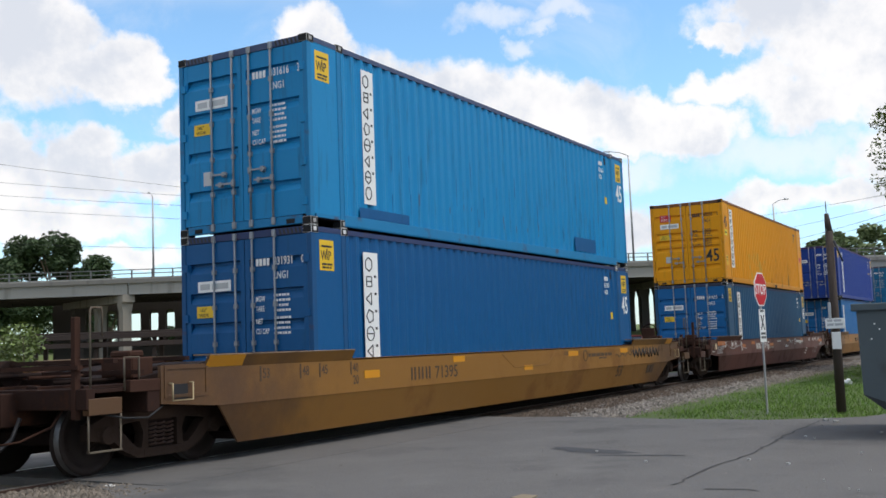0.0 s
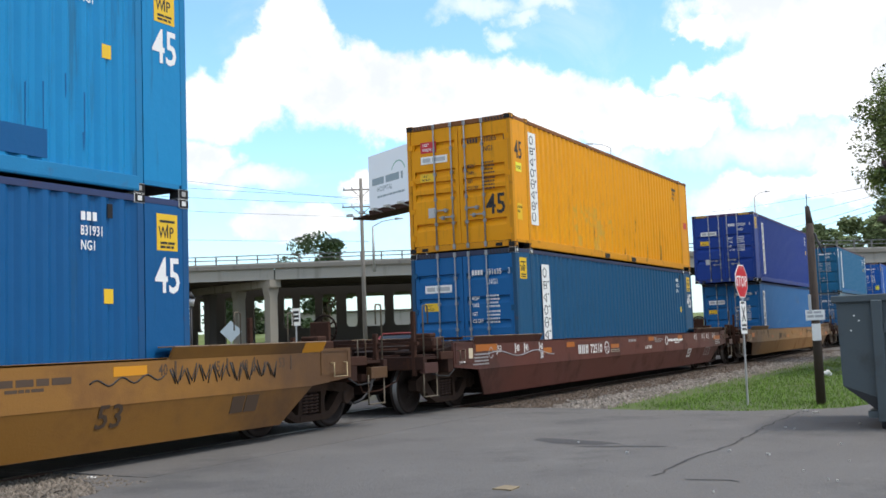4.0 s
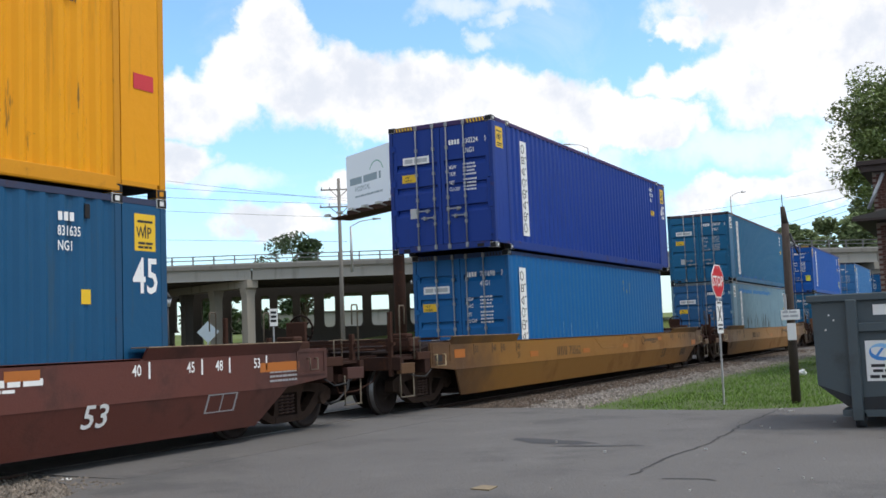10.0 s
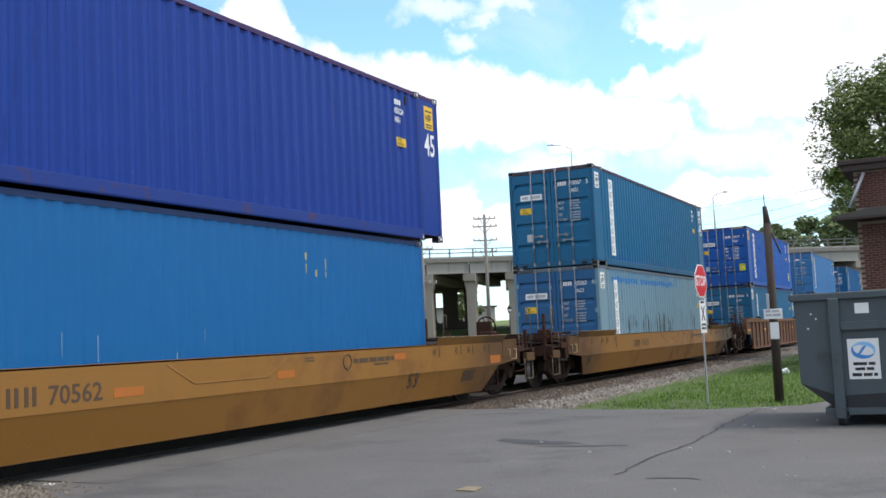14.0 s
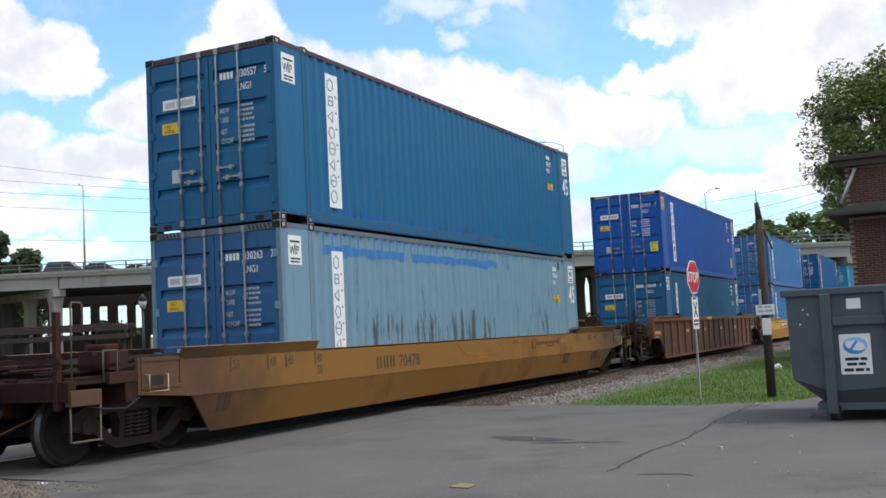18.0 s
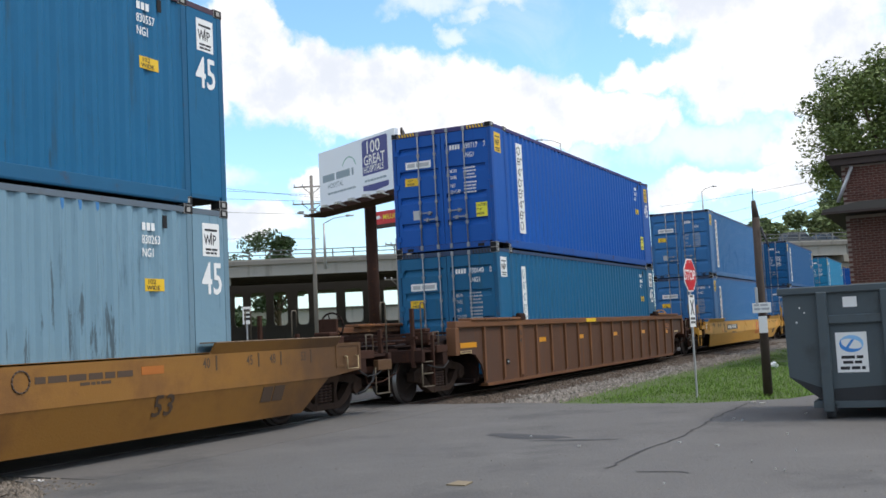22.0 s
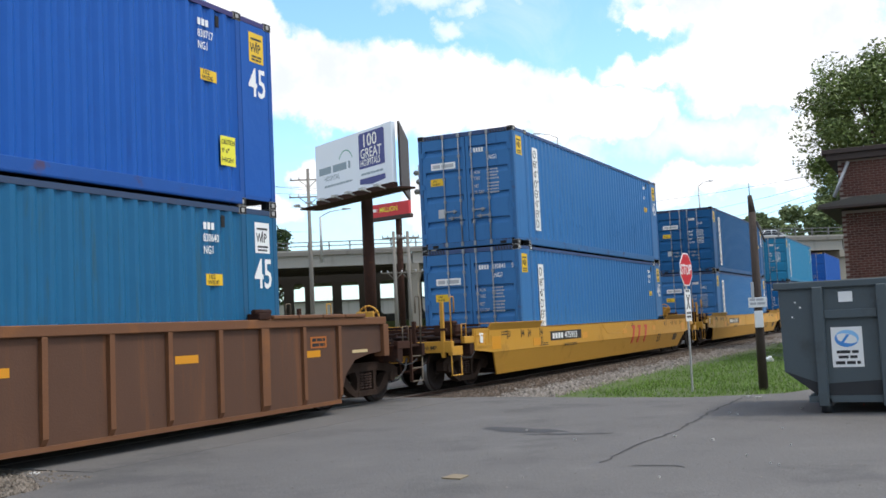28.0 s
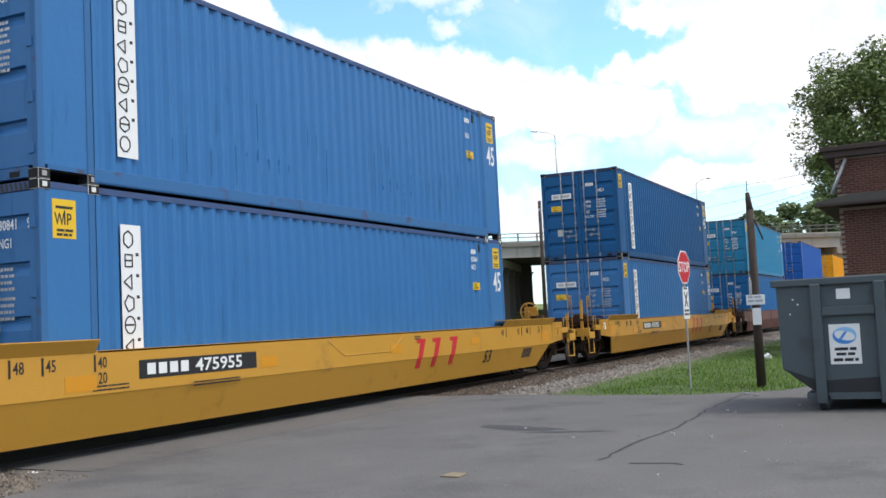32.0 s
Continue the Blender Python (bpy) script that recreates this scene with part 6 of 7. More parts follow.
def dumpster():
    root = thing("dumpster", None, None, "large grey-green steel dumpster with ribs and a white company sign", "dumpster", Matrix.Translation((14.47, -9.18 * 0.046 + 0.026, 0.0)) @ Matrix.Diagonal((0.954, 0.954, 0.962, 1)))
    yl, yr, d = -7.08, -10.9, 2.3
    # sloping body: the end towards the track is cut away below
    bm = bmesh.new()
    prism(bm, [(yl, 1.72), (yl - 0.02, 0.58), (yl - 0.50, 0.40), (yl - 0.50, 0.40), (yr, 0.40), (yr, 1.72)][0:3] + [(yr, 0.58), (yr, 1.72)], "x", 0.0, d)
    part("body", bm, DUMPSTER, root)
    # lower body in a darker grey than the sides
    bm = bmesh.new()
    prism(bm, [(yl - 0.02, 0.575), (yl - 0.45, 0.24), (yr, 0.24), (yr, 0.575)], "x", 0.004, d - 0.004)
    part("base", bm, DUMPSTER_LOW, root, "dark lower body")
    part("top_rim", box(bmesh.new(), -0.06, d + 0.06, yr, yl + 0.06, 1.70, 1.80, 0.012), DUMPSTER, root)
    for y in (-7.60, -8.42, -9.5):
        bm = bmesh.new()
        box(bm, -0.09, 0.0, y - 0.07, y + 0.07, 0.10, 1.72, 0.012)
        part("rib", bm, DUMPSTER, root)
    bm = bmesh.new()
    box(bm, -0.07, 0.0, -8.35, -7.67, 1.28, 1.40, 0.01)
    part("cross_rib", bm, DUMPSTER, root)
    bm = bmesh.new()
    box(bm, -0.07, 0.0, -9.43, -8.49, 1.28, 1.40, 0.01)
    part("cross_rib", bm, DUMPSTER, root)
    bm = bmesh.new()
    box(bm, -0.02, d, yr, -7.40, 0.15, 0.24)
    part("runner", bm, DUMPSTER, root)
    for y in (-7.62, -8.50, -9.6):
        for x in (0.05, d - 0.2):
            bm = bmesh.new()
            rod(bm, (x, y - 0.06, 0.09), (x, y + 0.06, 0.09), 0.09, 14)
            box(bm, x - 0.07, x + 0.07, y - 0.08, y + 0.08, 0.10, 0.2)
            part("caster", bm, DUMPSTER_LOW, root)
    bm = bmesh.new()
    box(bm, -0.012, -0.004, -8.14, -7.74, 0.62, 1.16)
    sign = part("company_sign", bm, WHITE, root, "white company sign with a blue emblem")
    blue = plain("sign blue", (0.05, 0.24, 0.60), 0.5)
    pale_blue = plain("sign pale blue", (0.25, 0.52, 0.80), 0.5)
    # two crescents that chase each other
    for half in (0, 1):
        pts = []
        for k in range(13):
            u = math.pi * (half + k / 12) + 0.5
            pts.append((-7.94 + 0.155 * math.cos(u), 1.005 + 0.115 * math.sin(u)))
        for k in range(12, -1, -1):
            u = math.pi * (half + k / 12) + 0.5
            w = 0.045 * math.sin(math.pi * k / 12) + 0.006
            pts.append((-7.94 + (0.15 - w) * math.cos(u), 1.005 + (0.11 - w) * math.sin(u)))
        bm2 = bmesh.new()
        prism(bm2, pts, "x", -0.016, -0.012)
        part("emblem", bm2, blue if half else pale_blue, sign, "blue crescent emblem")
    bm = bmesh.new()
    prism(bm, [(-7.86, 0.95), (-7.90, 0.95), (-7.98, 1.06), (-7.94, 1.06)], "x", -0.0165, -0.012)
    part("emblem_slash", bm, blue, sign)
    for y0, y1, z, hgt, n in ((7.80, 8.08, 0.845, 0.040, 2), (7.82, 8.06, 0.775, 0.038, 5), (7.78, 8.10, 0.700, 0.042, 9)):
        part("sign_print", bars(bmesh.new(), 1, y0, y1, -0.012, z, hgt, 0.02, side=False, seed=n), BLACK, sign)
    bm = bmesh.new()
    box(bm, -0.012, -0.004, -8.05, -7.87, 1.50, 1.64)
    part("sticker", bm, WHITE, root, "small worn white sticker")
    bm = bmesh.new()
    for y, z in ((-7.30, 1.52), (-7.36, 1.45), (-7.25, 1.32), (-7.9, 0.9)):
        rod(bm, (-0.005, y, z), (0.0, y, z), 0.012, 8)
    tagged(part("paint_chips", bm, WHITE, root), kind="stuff")


def brick_station():
    """The small brick building beside the track: wall below an eave, a brick gable above it, roof cornice."""
    root = thing("brick_building", None, None, "old brown brick building with deep eaves and a cornice", "building", pose(32, 0, 0))
    yl = -6.62
    wall = part("wall", box(bmesh.new(), 0.0, 9.0, -20, yl, -0.1, 4.15), MORTAR, root, "brown brick wall")
    upper = part("upper_wall", box(bmesh.new(), 0.05, 8.6, -20, yl + 0.02, 4.45, 5.62), MORTAR, root, "upper brick wall above the eave")
    bm = bmesh.new()
    prism(bm, [(yl + 0.55, 4.24), (yl + 0.55, 4.30), (yl - 0.4, 4.46), (-20, 4.46), (-20, 4.24)], "x", -0.85, 9.6)
    part("eave", bm, TRIM_GREY, root, "grey weathered eave")
    bm = bmesh.new()
    box(bm, -0.86, -0.80, -20, yl + 0.57, 4.17, 4.238)
    box(bm, -0.8, 9.6, -20, yl + 0.52, 4.19, 4.238)
    part("fascia", bm, ROOF_TRIM, root)
    bm = bmesh.new()
    box(bm, -0.22, 8.9, -20, yl + 0.30, 5.62, 5.80)
    box(bm, -0.32, 9.0, -20, yl + 0.40, 5.80, 5.93, 0.01)
    part("cornice", bm, ROOF_TRIM, root, "dark brown cornice")
    bm = bmesh.new()
    rod(bm, (-0.12, yl - 0.28, 5.55), (-0.25, yl + 0.15, 4.55), 0.05, 8)
    part("downpipe", bm, GALV, root, "pale slanting downpipe")
    return root, wall, upper, yl


def bricks(root, wall, upper, yl):
    """The nearest courses of brick, each a piece of its own."""
    bm = bmesh.new()
    box(bm, -0.012, 0.04, -0.10, 0.10, 0.0, 0.062, 0.004)
    me = mesh_of("brick", bm, BRICK)
    rnd = random.Random(2)
    for par, x, z0, z1, y1, n in ((upper, 0.05, 4.56, 5.60, yl + 0.02, 7), (wall, 0.0, 2.2, 4.1, yl, 6)):
        rows = int((z1 - z0) / 0.072)
        for r in range(rows):
            for c in range(n):
                part("brick", me, None, par, at=pose(x - rnd.uniform(0, 0.006), y1 - 0.10 - (c + 0.5 * (r % 2)) * 0.213, z0 + r * 0.072))


def leaf_cloud(name, centres, n, size, mat, seed, parent):
    rnd = random.Random(seed)
    vs, fs = [], []
    for k in range(n):
        c, r = centres[rnd.randrange(len(centres))]
        while True:
            p = Vector((rnd.uniform(-1, 1), rnd.uniform(-1, 1), rnd.uniform(-1, 1)))
            if 0.25 < p.length < 1.0:
                break
        q = Vector(c) + Vector((p.x * r[0], p.y * r[1], p.z * r[2]))
        u = Vector((rnd.uniform(-1, 1), rnd.uniform(-1, 1), rnd.uniform(-0.6, 0.6))).normalized()
        w = u.cross(Vector((rnd.uniform(-1, 1), rnd.uniform(-1, 1), rnd.uniform(-1, 1)))).normalized()
        s = size * rnd.uniform(0.5, 1.3)
        o = len(vs)
        vs += [q - u * s, q + w * s * 0.45, q + u * s, q - w * s * 0.45]
        fs.append((o, o + 1, o + 2, o + 3))
    me = bpy.data.meshes.new(name)
    me.from_pydata([tuple(v) for v in vs], [], fs)
    me.materials.append(mat)
    ob = new(name, me)
    ob.parent = parent
    return ob


def tree(x, y, h, trunk_h, radius, n, size, mat, seed, label, squash=1.0, clumps=26, spread=(0.16, 0.34)):
    rnd = random.Random(seed)
    x, y = far(x, y)
    root = thing("tree", None, None, label, "tree", pose(x, y, -0.1))
    bm = bmesh.new()
    rod(bm, (0, 0, 0), (0.1 * radius, 0, trunk_h), 0.05 * h * 0.6, 10, 0.03 * h * 0.6)
    centres = []
    cz = (trunk_h + h) / 2
    for k in range(clumps):
        a = rnd.uniform(0, 6.28)
        f = math.sqrt(rnd.random()) * 0.78
        z = trunk_h + (h - trunk_h) * rnd.uniform(0.08, 0.88)
        lim = math.sqrt(max(0.06, 1 - ((z - cz) / ((h - trunk_h) / 2)) ** 2 * 0.85))
        c = (radius * f * lim * math.cos(a), radius * f * lim * math.sin(a) * squash, z)
        r = radius * rnd.uniform(*spread)
        centres.append((c, (r, r, r * 0.75)))
        if k < 16:
            mid = (c[0] * 0.4, c[1] * 0.4, trunk_h * 0.8 + (c[2] - trunk_h * 0.8) * 0.5)
            rod(bm, (0.05 * radius, 0, trunk_h * rnd.uniform(0.7, 1.0)), mid, 0.014 * h, 6, 0.008 * h)
            rod(bm, mid, c, 0.008 * h, 5, 0.002 * h)
    part("trunk", bm, BARK, root)
    leaf_cloud("crown", centres, n, size, mat, seed + 1, root)
    return root


# ---- overpass ----
D1, D2 = Vector((0.479, -0.878, 0)), Vector((0.629, -0.777, 0))
JOINT = Vector((86.1, 37.6, 0))
PIERS = [JOINT - D1 * 15.6 * k for k in (5, 4, 3, 2, 1)] + [JOINT + D2 * u for u in (2.35, 6.6, 10.8, 22.0, 35.0, 48.8, 62.4, 78, 93.6, 109.2, 124.8)]


def overpass():
    root = thing("overpass", None, None, "long pale concrete highway overpass on columns", "bridge",
                 Matrix.Translation((EYE.x, EYE.y, 0.42)) @ Matrix.Rotation(radians(0.3), 4, "Z") @ Matrix.Translation((-EYE.x, -EYE.y, 0)), kind="structure")
    for i, (p, q) in enumerate(zip(PIERS[:-1], PIERS[1:])):
        d = (q - p).normalized()
        n = Vector((-d.y, d.x, 0))
        m = Matrix(((d.x, n.x, 0, p.x), (d.y, n.y, 0, p.y), (0, 0, 1, 0), (0, 0, 0, 1)))
        L = (q - p).length
        span = part("deck_span", box(bmesh.new(), 0, L + 0.05, -0.3, 0.5, 8.10, 8.46), GIRDER, root, at=m)
        # slab made extra wide to keep sky light off the viaduct behind
        part("road_slab", box(bmesh.new(), 0, L + 0.05, 0.5, 19.6, 7.75, 8.0), CONCRETE_SHADED, span)
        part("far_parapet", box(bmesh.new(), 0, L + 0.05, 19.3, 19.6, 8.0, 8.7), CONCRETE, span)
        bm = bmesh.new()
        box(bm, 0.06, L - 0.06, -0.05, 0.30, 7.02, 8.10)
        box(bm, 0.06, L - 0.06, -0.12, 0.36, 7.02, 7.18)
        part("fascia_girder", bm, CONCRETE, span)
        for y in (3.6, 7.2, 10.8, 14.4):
            part("girder", box(bmesh.new(), 0.06, L - 0.06, y - 0.2, y + 0.2, 7.0, 7.75), CONCRETE_SHADED, span)
        bm = bmesh.new()
        box(bm, 0, L, -0.22, -0.10, 8.46, 8.62)
        part("kerb", bm, CONCRETE, span)
        for z in (8.95, 9.32):
            part("rail_bar", box(bmesh.new(), 0, L, -0.2, -0.12, z, z + 0.08), BRIDGE_RAIL, span)
        k = 0.4
        while k < L:
            part("rail_post", cached(("rail_post",), lambda: box(bmesh.new(), -0.06, 0.06, -0.22, -0.10, 8.5, 9.4), BRIDGE_RAIL), None, span, at=(k, 0, 0))
            k += 1.95
        # bent at the span's start
        if i < 5:
            # the western bents stand askew under the deck
            b = Vector((math.sin(radians(20)), math.cos(radians(20)), 0))
            m = Matrix(((b.y, b.x, 0, p.x), (-b.x, b.y, 0, p.y), (0, 0, 1, 0), (0, 0, 0, 1)))
        elif i in (5, 6, 7):
            b = Vector((math.sin(radians(76)), math.cos(radians(76)), 0))
            m = Matrix(((b.y, b.x, 0, p.x), (-b.x, b.y, 0, p.y), (0, 0, 1, 0), (0, 0, 0, 1)))
        bent = part("bent_cap", box(bmesh.new(), -0.6, 0.6, -0.1 if i < 5 else -0.25, 15, 6.3, 7.02), CONCRETE_COLUMN, root, at=m)
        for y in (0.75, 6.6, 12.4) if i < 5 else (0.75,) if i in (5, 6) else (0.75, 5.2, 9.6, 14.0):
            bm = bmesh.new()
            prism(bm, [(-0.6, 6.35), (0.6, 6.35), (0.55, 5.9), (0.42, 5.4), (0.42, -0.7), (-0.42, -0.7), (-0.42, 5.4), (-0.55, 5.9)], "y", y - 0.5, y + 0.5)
            # columns further under the deck get the concrete darkened for shade
            part("column", bm, CONCRETE_COLUMN if y < 7 and i < 5 or y < 1 else CONCRETE_SHADED, bent)
    far_wall()


WINDOWS = [(41.35, 41.83), (42.37, 42.93), (43.48, 44.11), (44.55, 45.02), (45.38, 45.86), (46.31, 46.84), (47.21, 47.58), (48.07, 48.91), (49.43, 50.43), (50.96, 51.87), (52.56, 53.04), (53.43, 54.27), (54.67, 55.42), (55.96, 56.57), (56.94, 58.07), (58.57, 59.53),
           (60.7, 61.6), (63.0, 63.4), (64.2, 64.6), (64.95, 67.4)]


def far_wall():
    """The older viaduct behind: a concrete wall, coloured darker for shade, pierced by round-cornered openings, set out
    by their bearing from the lot.
    """
    root = thing("far_viaduct", None, None, "concrete viaduct wall with round-cornered openings, colour darkened for shade", "bridge", kind="structure")
    a, d = Vector((88, 76, 0)), Vector((0.50, -0.866, 0))
    n = Vector((-d.y, d.x, 0))
    m = Matrix(((d.x, n.x, 0, a.x), (d.y, n.y, 0, a.y), (0, 0, 1, 0), (0, 0, 0, 1)))

    def along(bearing):
        r = Vector((math.sin(radians(bearing)), math.cos(radians(bearing)), 0))
        e = Vector((0, -9.2, 0))
        # e + k r = a + u d
        det = r.x * -d.y + d.x * r.y
        w = a - e
        return (r.x * w.y - r.y * w.x) / det * 1.0

    gap = sorted((along(64.95), along(67.4)))
    last = along(69.2)
    part("cap_beam", box(bmesh.new(), -14, gap[0], 0, 9, 6.85, 8.3), CONCRETE_SHADED, root, at=m)
    part("cap_beam", box(bmesh.new(), gap[1], last, 0, 9, 6.85, 8.3), CONCRETE_SHADED, root, at=m)
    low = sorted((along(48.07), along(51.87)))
    part("sill_wall", box(bmesh.new(), -14, low[0] - 0.3, 0, 0.9, -0.1, 3.05), CONCRETE_SHADED, root, at=m)
    part("sill_wall", box(bmesh.new(), low[1] + 0.3, gap[0], 0, 0.9, -0.1, 3.05), CONCRETE_SHADED, root, at=m)
    part("sill_wall", box(bmesh.new(), gap[1], last, 0, 0.9, -0.1, 3.05), CONCRETE_SHADED, root, at=m)
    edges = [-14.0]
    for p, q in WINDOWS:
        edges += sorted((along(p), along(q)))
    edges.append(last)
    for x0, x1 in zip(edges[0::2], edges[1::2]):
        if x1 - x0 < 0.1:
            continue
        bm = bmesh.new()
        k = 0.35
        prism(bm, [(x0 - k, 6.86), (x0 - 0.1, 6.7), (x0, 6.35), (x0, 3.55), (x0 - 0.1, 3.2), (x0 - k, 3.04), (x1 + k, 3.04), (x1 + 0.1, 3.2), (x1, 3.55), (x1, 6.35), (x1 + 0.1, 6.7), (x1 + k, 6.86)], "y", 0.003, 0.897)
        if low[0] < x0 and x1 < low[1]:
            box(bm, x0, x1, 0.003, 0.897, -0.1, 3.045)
        part("column", bm, CONCRETE_SHADED, root, at=m)
    # grassy bank behind the viaduct
    bm = bmesh.new()
    prism(bm, [(92, -0.2), (104, 2.2), (170, 4.0), (170, -0.2)], "y", 14, 150)
    thing("grassy_bank", bm, LAWN, "sunlit green grassy bank beyond the viaduct", "ground", Matrix.Translation((0, 0, 0)), kind="structure")
    # low white warehouse seen through the openings
    root = thing("warehouse", None, None, "long low white warehouse behind the overpass", "building", pose(172, 99, 0, 0, 0, -58))
    part("wall", box(bmesh.new(), -30, 30, 0, 12, -0.1, 7.0), CONCRETE, root, "white warehouse wall")
    part("roof", box(bmesh.new(), -30.4, 30.4, -0.4, 12.4, 7.0, 7.3), TRIM_GREY, root)


def street_lamp(x, y, z0, top, arm, label):
    x, y = far(x, y)
    root = thing("street_lamp", None, None, label, "street lamp", pose(x, y, 0.3))
    bm = bmesh.new()
    rod(bm, (0, 0, z0), (0, 0, top - 0.5), 0.12, 8, 0.075)
    part("pole", bm, GALV, root)
    bm = bmesh.new()
    v = Vector(arm)
    pipe(bm, [(0, 0, top - 0.5), Vector((0, 0, top - 0.15)) + v * 0.35, Vector((0, 0, top)) + v * 0.85], 0.035)
    part("arm", bm, GALV, root)
    bm = bmesh.new()
    c = Vector((0, 0, top)) + v
    rod(bm, Vector((0, 0, top)) + v * 0.8, c + v * 0.1, 0.09, 8, 0.05)
    part("lamp_head", bm, GALV, root)


def cable(p, q, sag, r, name="overhead_cable", label="thin black overhead electric cable"):
    bm = bmesh.new()
    pts = []
    for k in range(13):
        f = k / 12
        v = Vector(p).lerp(Vector(q), f)
        v.z -= sag * 4 * f * (1 - f)
        pts.append(v)
    pipe(bm, pts, r, 4)
    thing(name, bm, CABLE, label, "cable", group="overhead cables")


def utility_pole(x, y, h, arms, along, label):
    x, y = far(x, y)
    root = thing("utility_pole", None, None, label, "utility pole", pose(x, y, 0.0))
    bm = bmesh.new()
    rod(bm, (0, 0, -0.2), (0, 0, h), 0.17, 10, 0.11)
    part("pole", bm, POLE_GREY, root)
    u = Vector(along).normalized()
    for z, w in arms:
        bm = bmesh.new()
        rod(bm, -u * w + Vector((0, 0, z)), u * w + Vector((0, 0, z)), 0.06, 4)
        rod(bm, u * w * 0.5 + Vector((0, 0, z)), (0, 0, z - 0.6), 0.03, 4)
        rod(bm, -u * w * 0.5 + Vector((0, 0, z)), (0, 0, z - 0.6), 0.03, 4)
        arm = part("crossarm", bm, POLE_GREY, root)
        for f in (-0.95, -0.5, 0.5, 0.95):
            bm = bmesh.new()
            rod(bm, u * w * f + Vector((0, 0, z)), u * w * f + Vector((0, 0, z + 0.22)), 0.06, 6, 0.04)
            part("insulator", bm, GALV, arm)


def billboard():
    a, b = Vector((*far(48.85, 16.85), 0)), Vector((*far(52.9, 24.2), 0))
    d = (a - b).normalized()
    n = Vector((d.y, -d.x, 0))          # towards the crossing
    if n.dot(Vector((0, -9, 0)) - a) < 0:
        n = -n
    root = thing("billboard", None, None, "large white and navy hospital billboard on a steel column", "billboard", Matrix(((d.x, -n.x, 0, b.x), (d.y, -n.y, 0, b.y), (0, 0, 1, 0), (0, 0, 0, 1))))
    W, z0, z1 = (a - b).length, 9.2, 12.5
    panel = part("panel", box(bmesh.new(), 0, W, 0, 0.25, z0, z1), PANEL_WHITE, root, "pale blue-white printed panel")
    # navy shield with the words
    bm = bmesh.new()
    x0, x1 = W * 0.60, W * 0.915
    prism(bm, [(x0, z0 + 1.15), (x0, z1 - 0.25), (x0 + 0.1, z1 - 0.15), (x1 - 0.1, z1 - 0.15), (x1, z1 - 0.25), (x1, z0 + 1.15)], "y", -0.012, 0.0)
    part("shield", bm, INK_NAVY, panel)
    for w, x, z, s, q in (("100", x0 + 0.32, z1 - 0.95, 1.0, 1.08), ("GREAT", x0 + 0.14, z1 - 1.58, 0.78, 0.92), ("HOSPITALS", x0 + 0.12, z1 - 2.02, 0.54, 0.78)):
        words_on_side(panel, w, x, -0.014, z, s, WHITE, q, label="white words " + w)
    bm = bmesh.new()
    prism(bm, [(x0 - 0.15, z0 + 0.62), (x1 + 0.15, z0 + 0.62), (x1 + 0.15, z0 + 0.98), ((x0 + x1) / 2, z0 + 1.10), (x0 - 0.15, z0 + 0.98)], "y", -0.018, -0.013)
    part("ribbon", bm, PANEL_WHITE, panel)
    bm = bmesh.new()
    prism(bm, [(x0, z0 + 0.30), ((x0 + x1) / 2, z0 + 0.18), (x1, z0 + 0.30), (x1, z0 + 0.58), (x0, z0 + 0.58)], "y", -0.012, 0.0)
    part("shield_foot", bm, INK_NAVY, panel)
    bm = bmesh.new()
    bars(bm, 1, x0 + 0.2, x1 - 0.2, -0.018, z0 + 0.88, 0.12, 0.05, seed=4)
    bars(bm, 1, W * 0.05, W * 0.48, 0.0, z0 + 1.85, 0.42, 0.1, seed=5)
    bars(bm, 1, W * 0.12, W * 0.50, 0.0, z0 + 0.75, 0.12, 0.1, seed=7)
    tagged(part("print", bm, INK_GREY, panel), kind="stuff")
    words_on_side(panel, "HOSPITAL", W * 0.12, -0.004, z0 + 1.0, 0.42, INK_GREY, 0.95)
    bm = bmesh.new()
    for k in range(12):
        u, v = radians(20 + 11 * k), radians(31 + 11 * k)
        cx, cz, r = W * 0.42, z0 + 1.7, 0.85
        prism(bm, [(cx + r * math.cos(u), cz + r * math.sin(u)), (cx + r * math.cos(v), cz + r * math.sin(v)), (cx + (r - 0.07) * math.cos(v), cz + (r - 0.07) * math.sin(v)), (cx + (r - 0.07) * math.cos(u), cz + (r - 0.07) * math.sin(u))], "y", -0.008, 0.0)
    part("arc", bm, plain("print green", (0.2, 0.42, 0.38), 0.5), panel)
    # the other face, seen on edge, and the walkway
    bm = bmesh.new()
    prism(bm, [(W + 0.1, 0.35), (W + 0.30, 0.35), (W - 4.4, 4.1), (W - 4.6, 4.1)], "z", z0 - 0.3, z1)
    part("back_panel", bm, ROOF_TRIM, root, "dark brown back of the second panel")
    part("apron", box(bmesh.new(), 0, W, -0.05, 0.3, z0 - 0.35, z0), STEEL_BROWN, root)
    bm = bmesh.new()
    box(bm, -0.3, W + 1.5, -1.0, 0.4, z0 - 0.55, z0 - 0.45)
    part("walkway", bm, STEEL_BROWN, root)
    for k in range(7):
        bm = bmesh.new()
        x = 0.3 + k * (W + 0.5) / 6
        pipe(bm, [(x, -1.0, z0 - 0.5), (x, -1.5, z0 - 0.4)], 0.04)
        box(bm, x - 0.2, x + 0.2, -1.65, -1.4, z0 - 0.42, z0 - 0.30)
        part("flood_lamp", bm, GALV, root)
    bm = bmesh.new()
    rod(bm, (W * 0.52, 0.8, -0.2), (W * 0.52, 0.8, z0 - 0.3), 0.34, 16)
    part("column", bm, STEEL_BROWN, root)
    x = W + 1.6
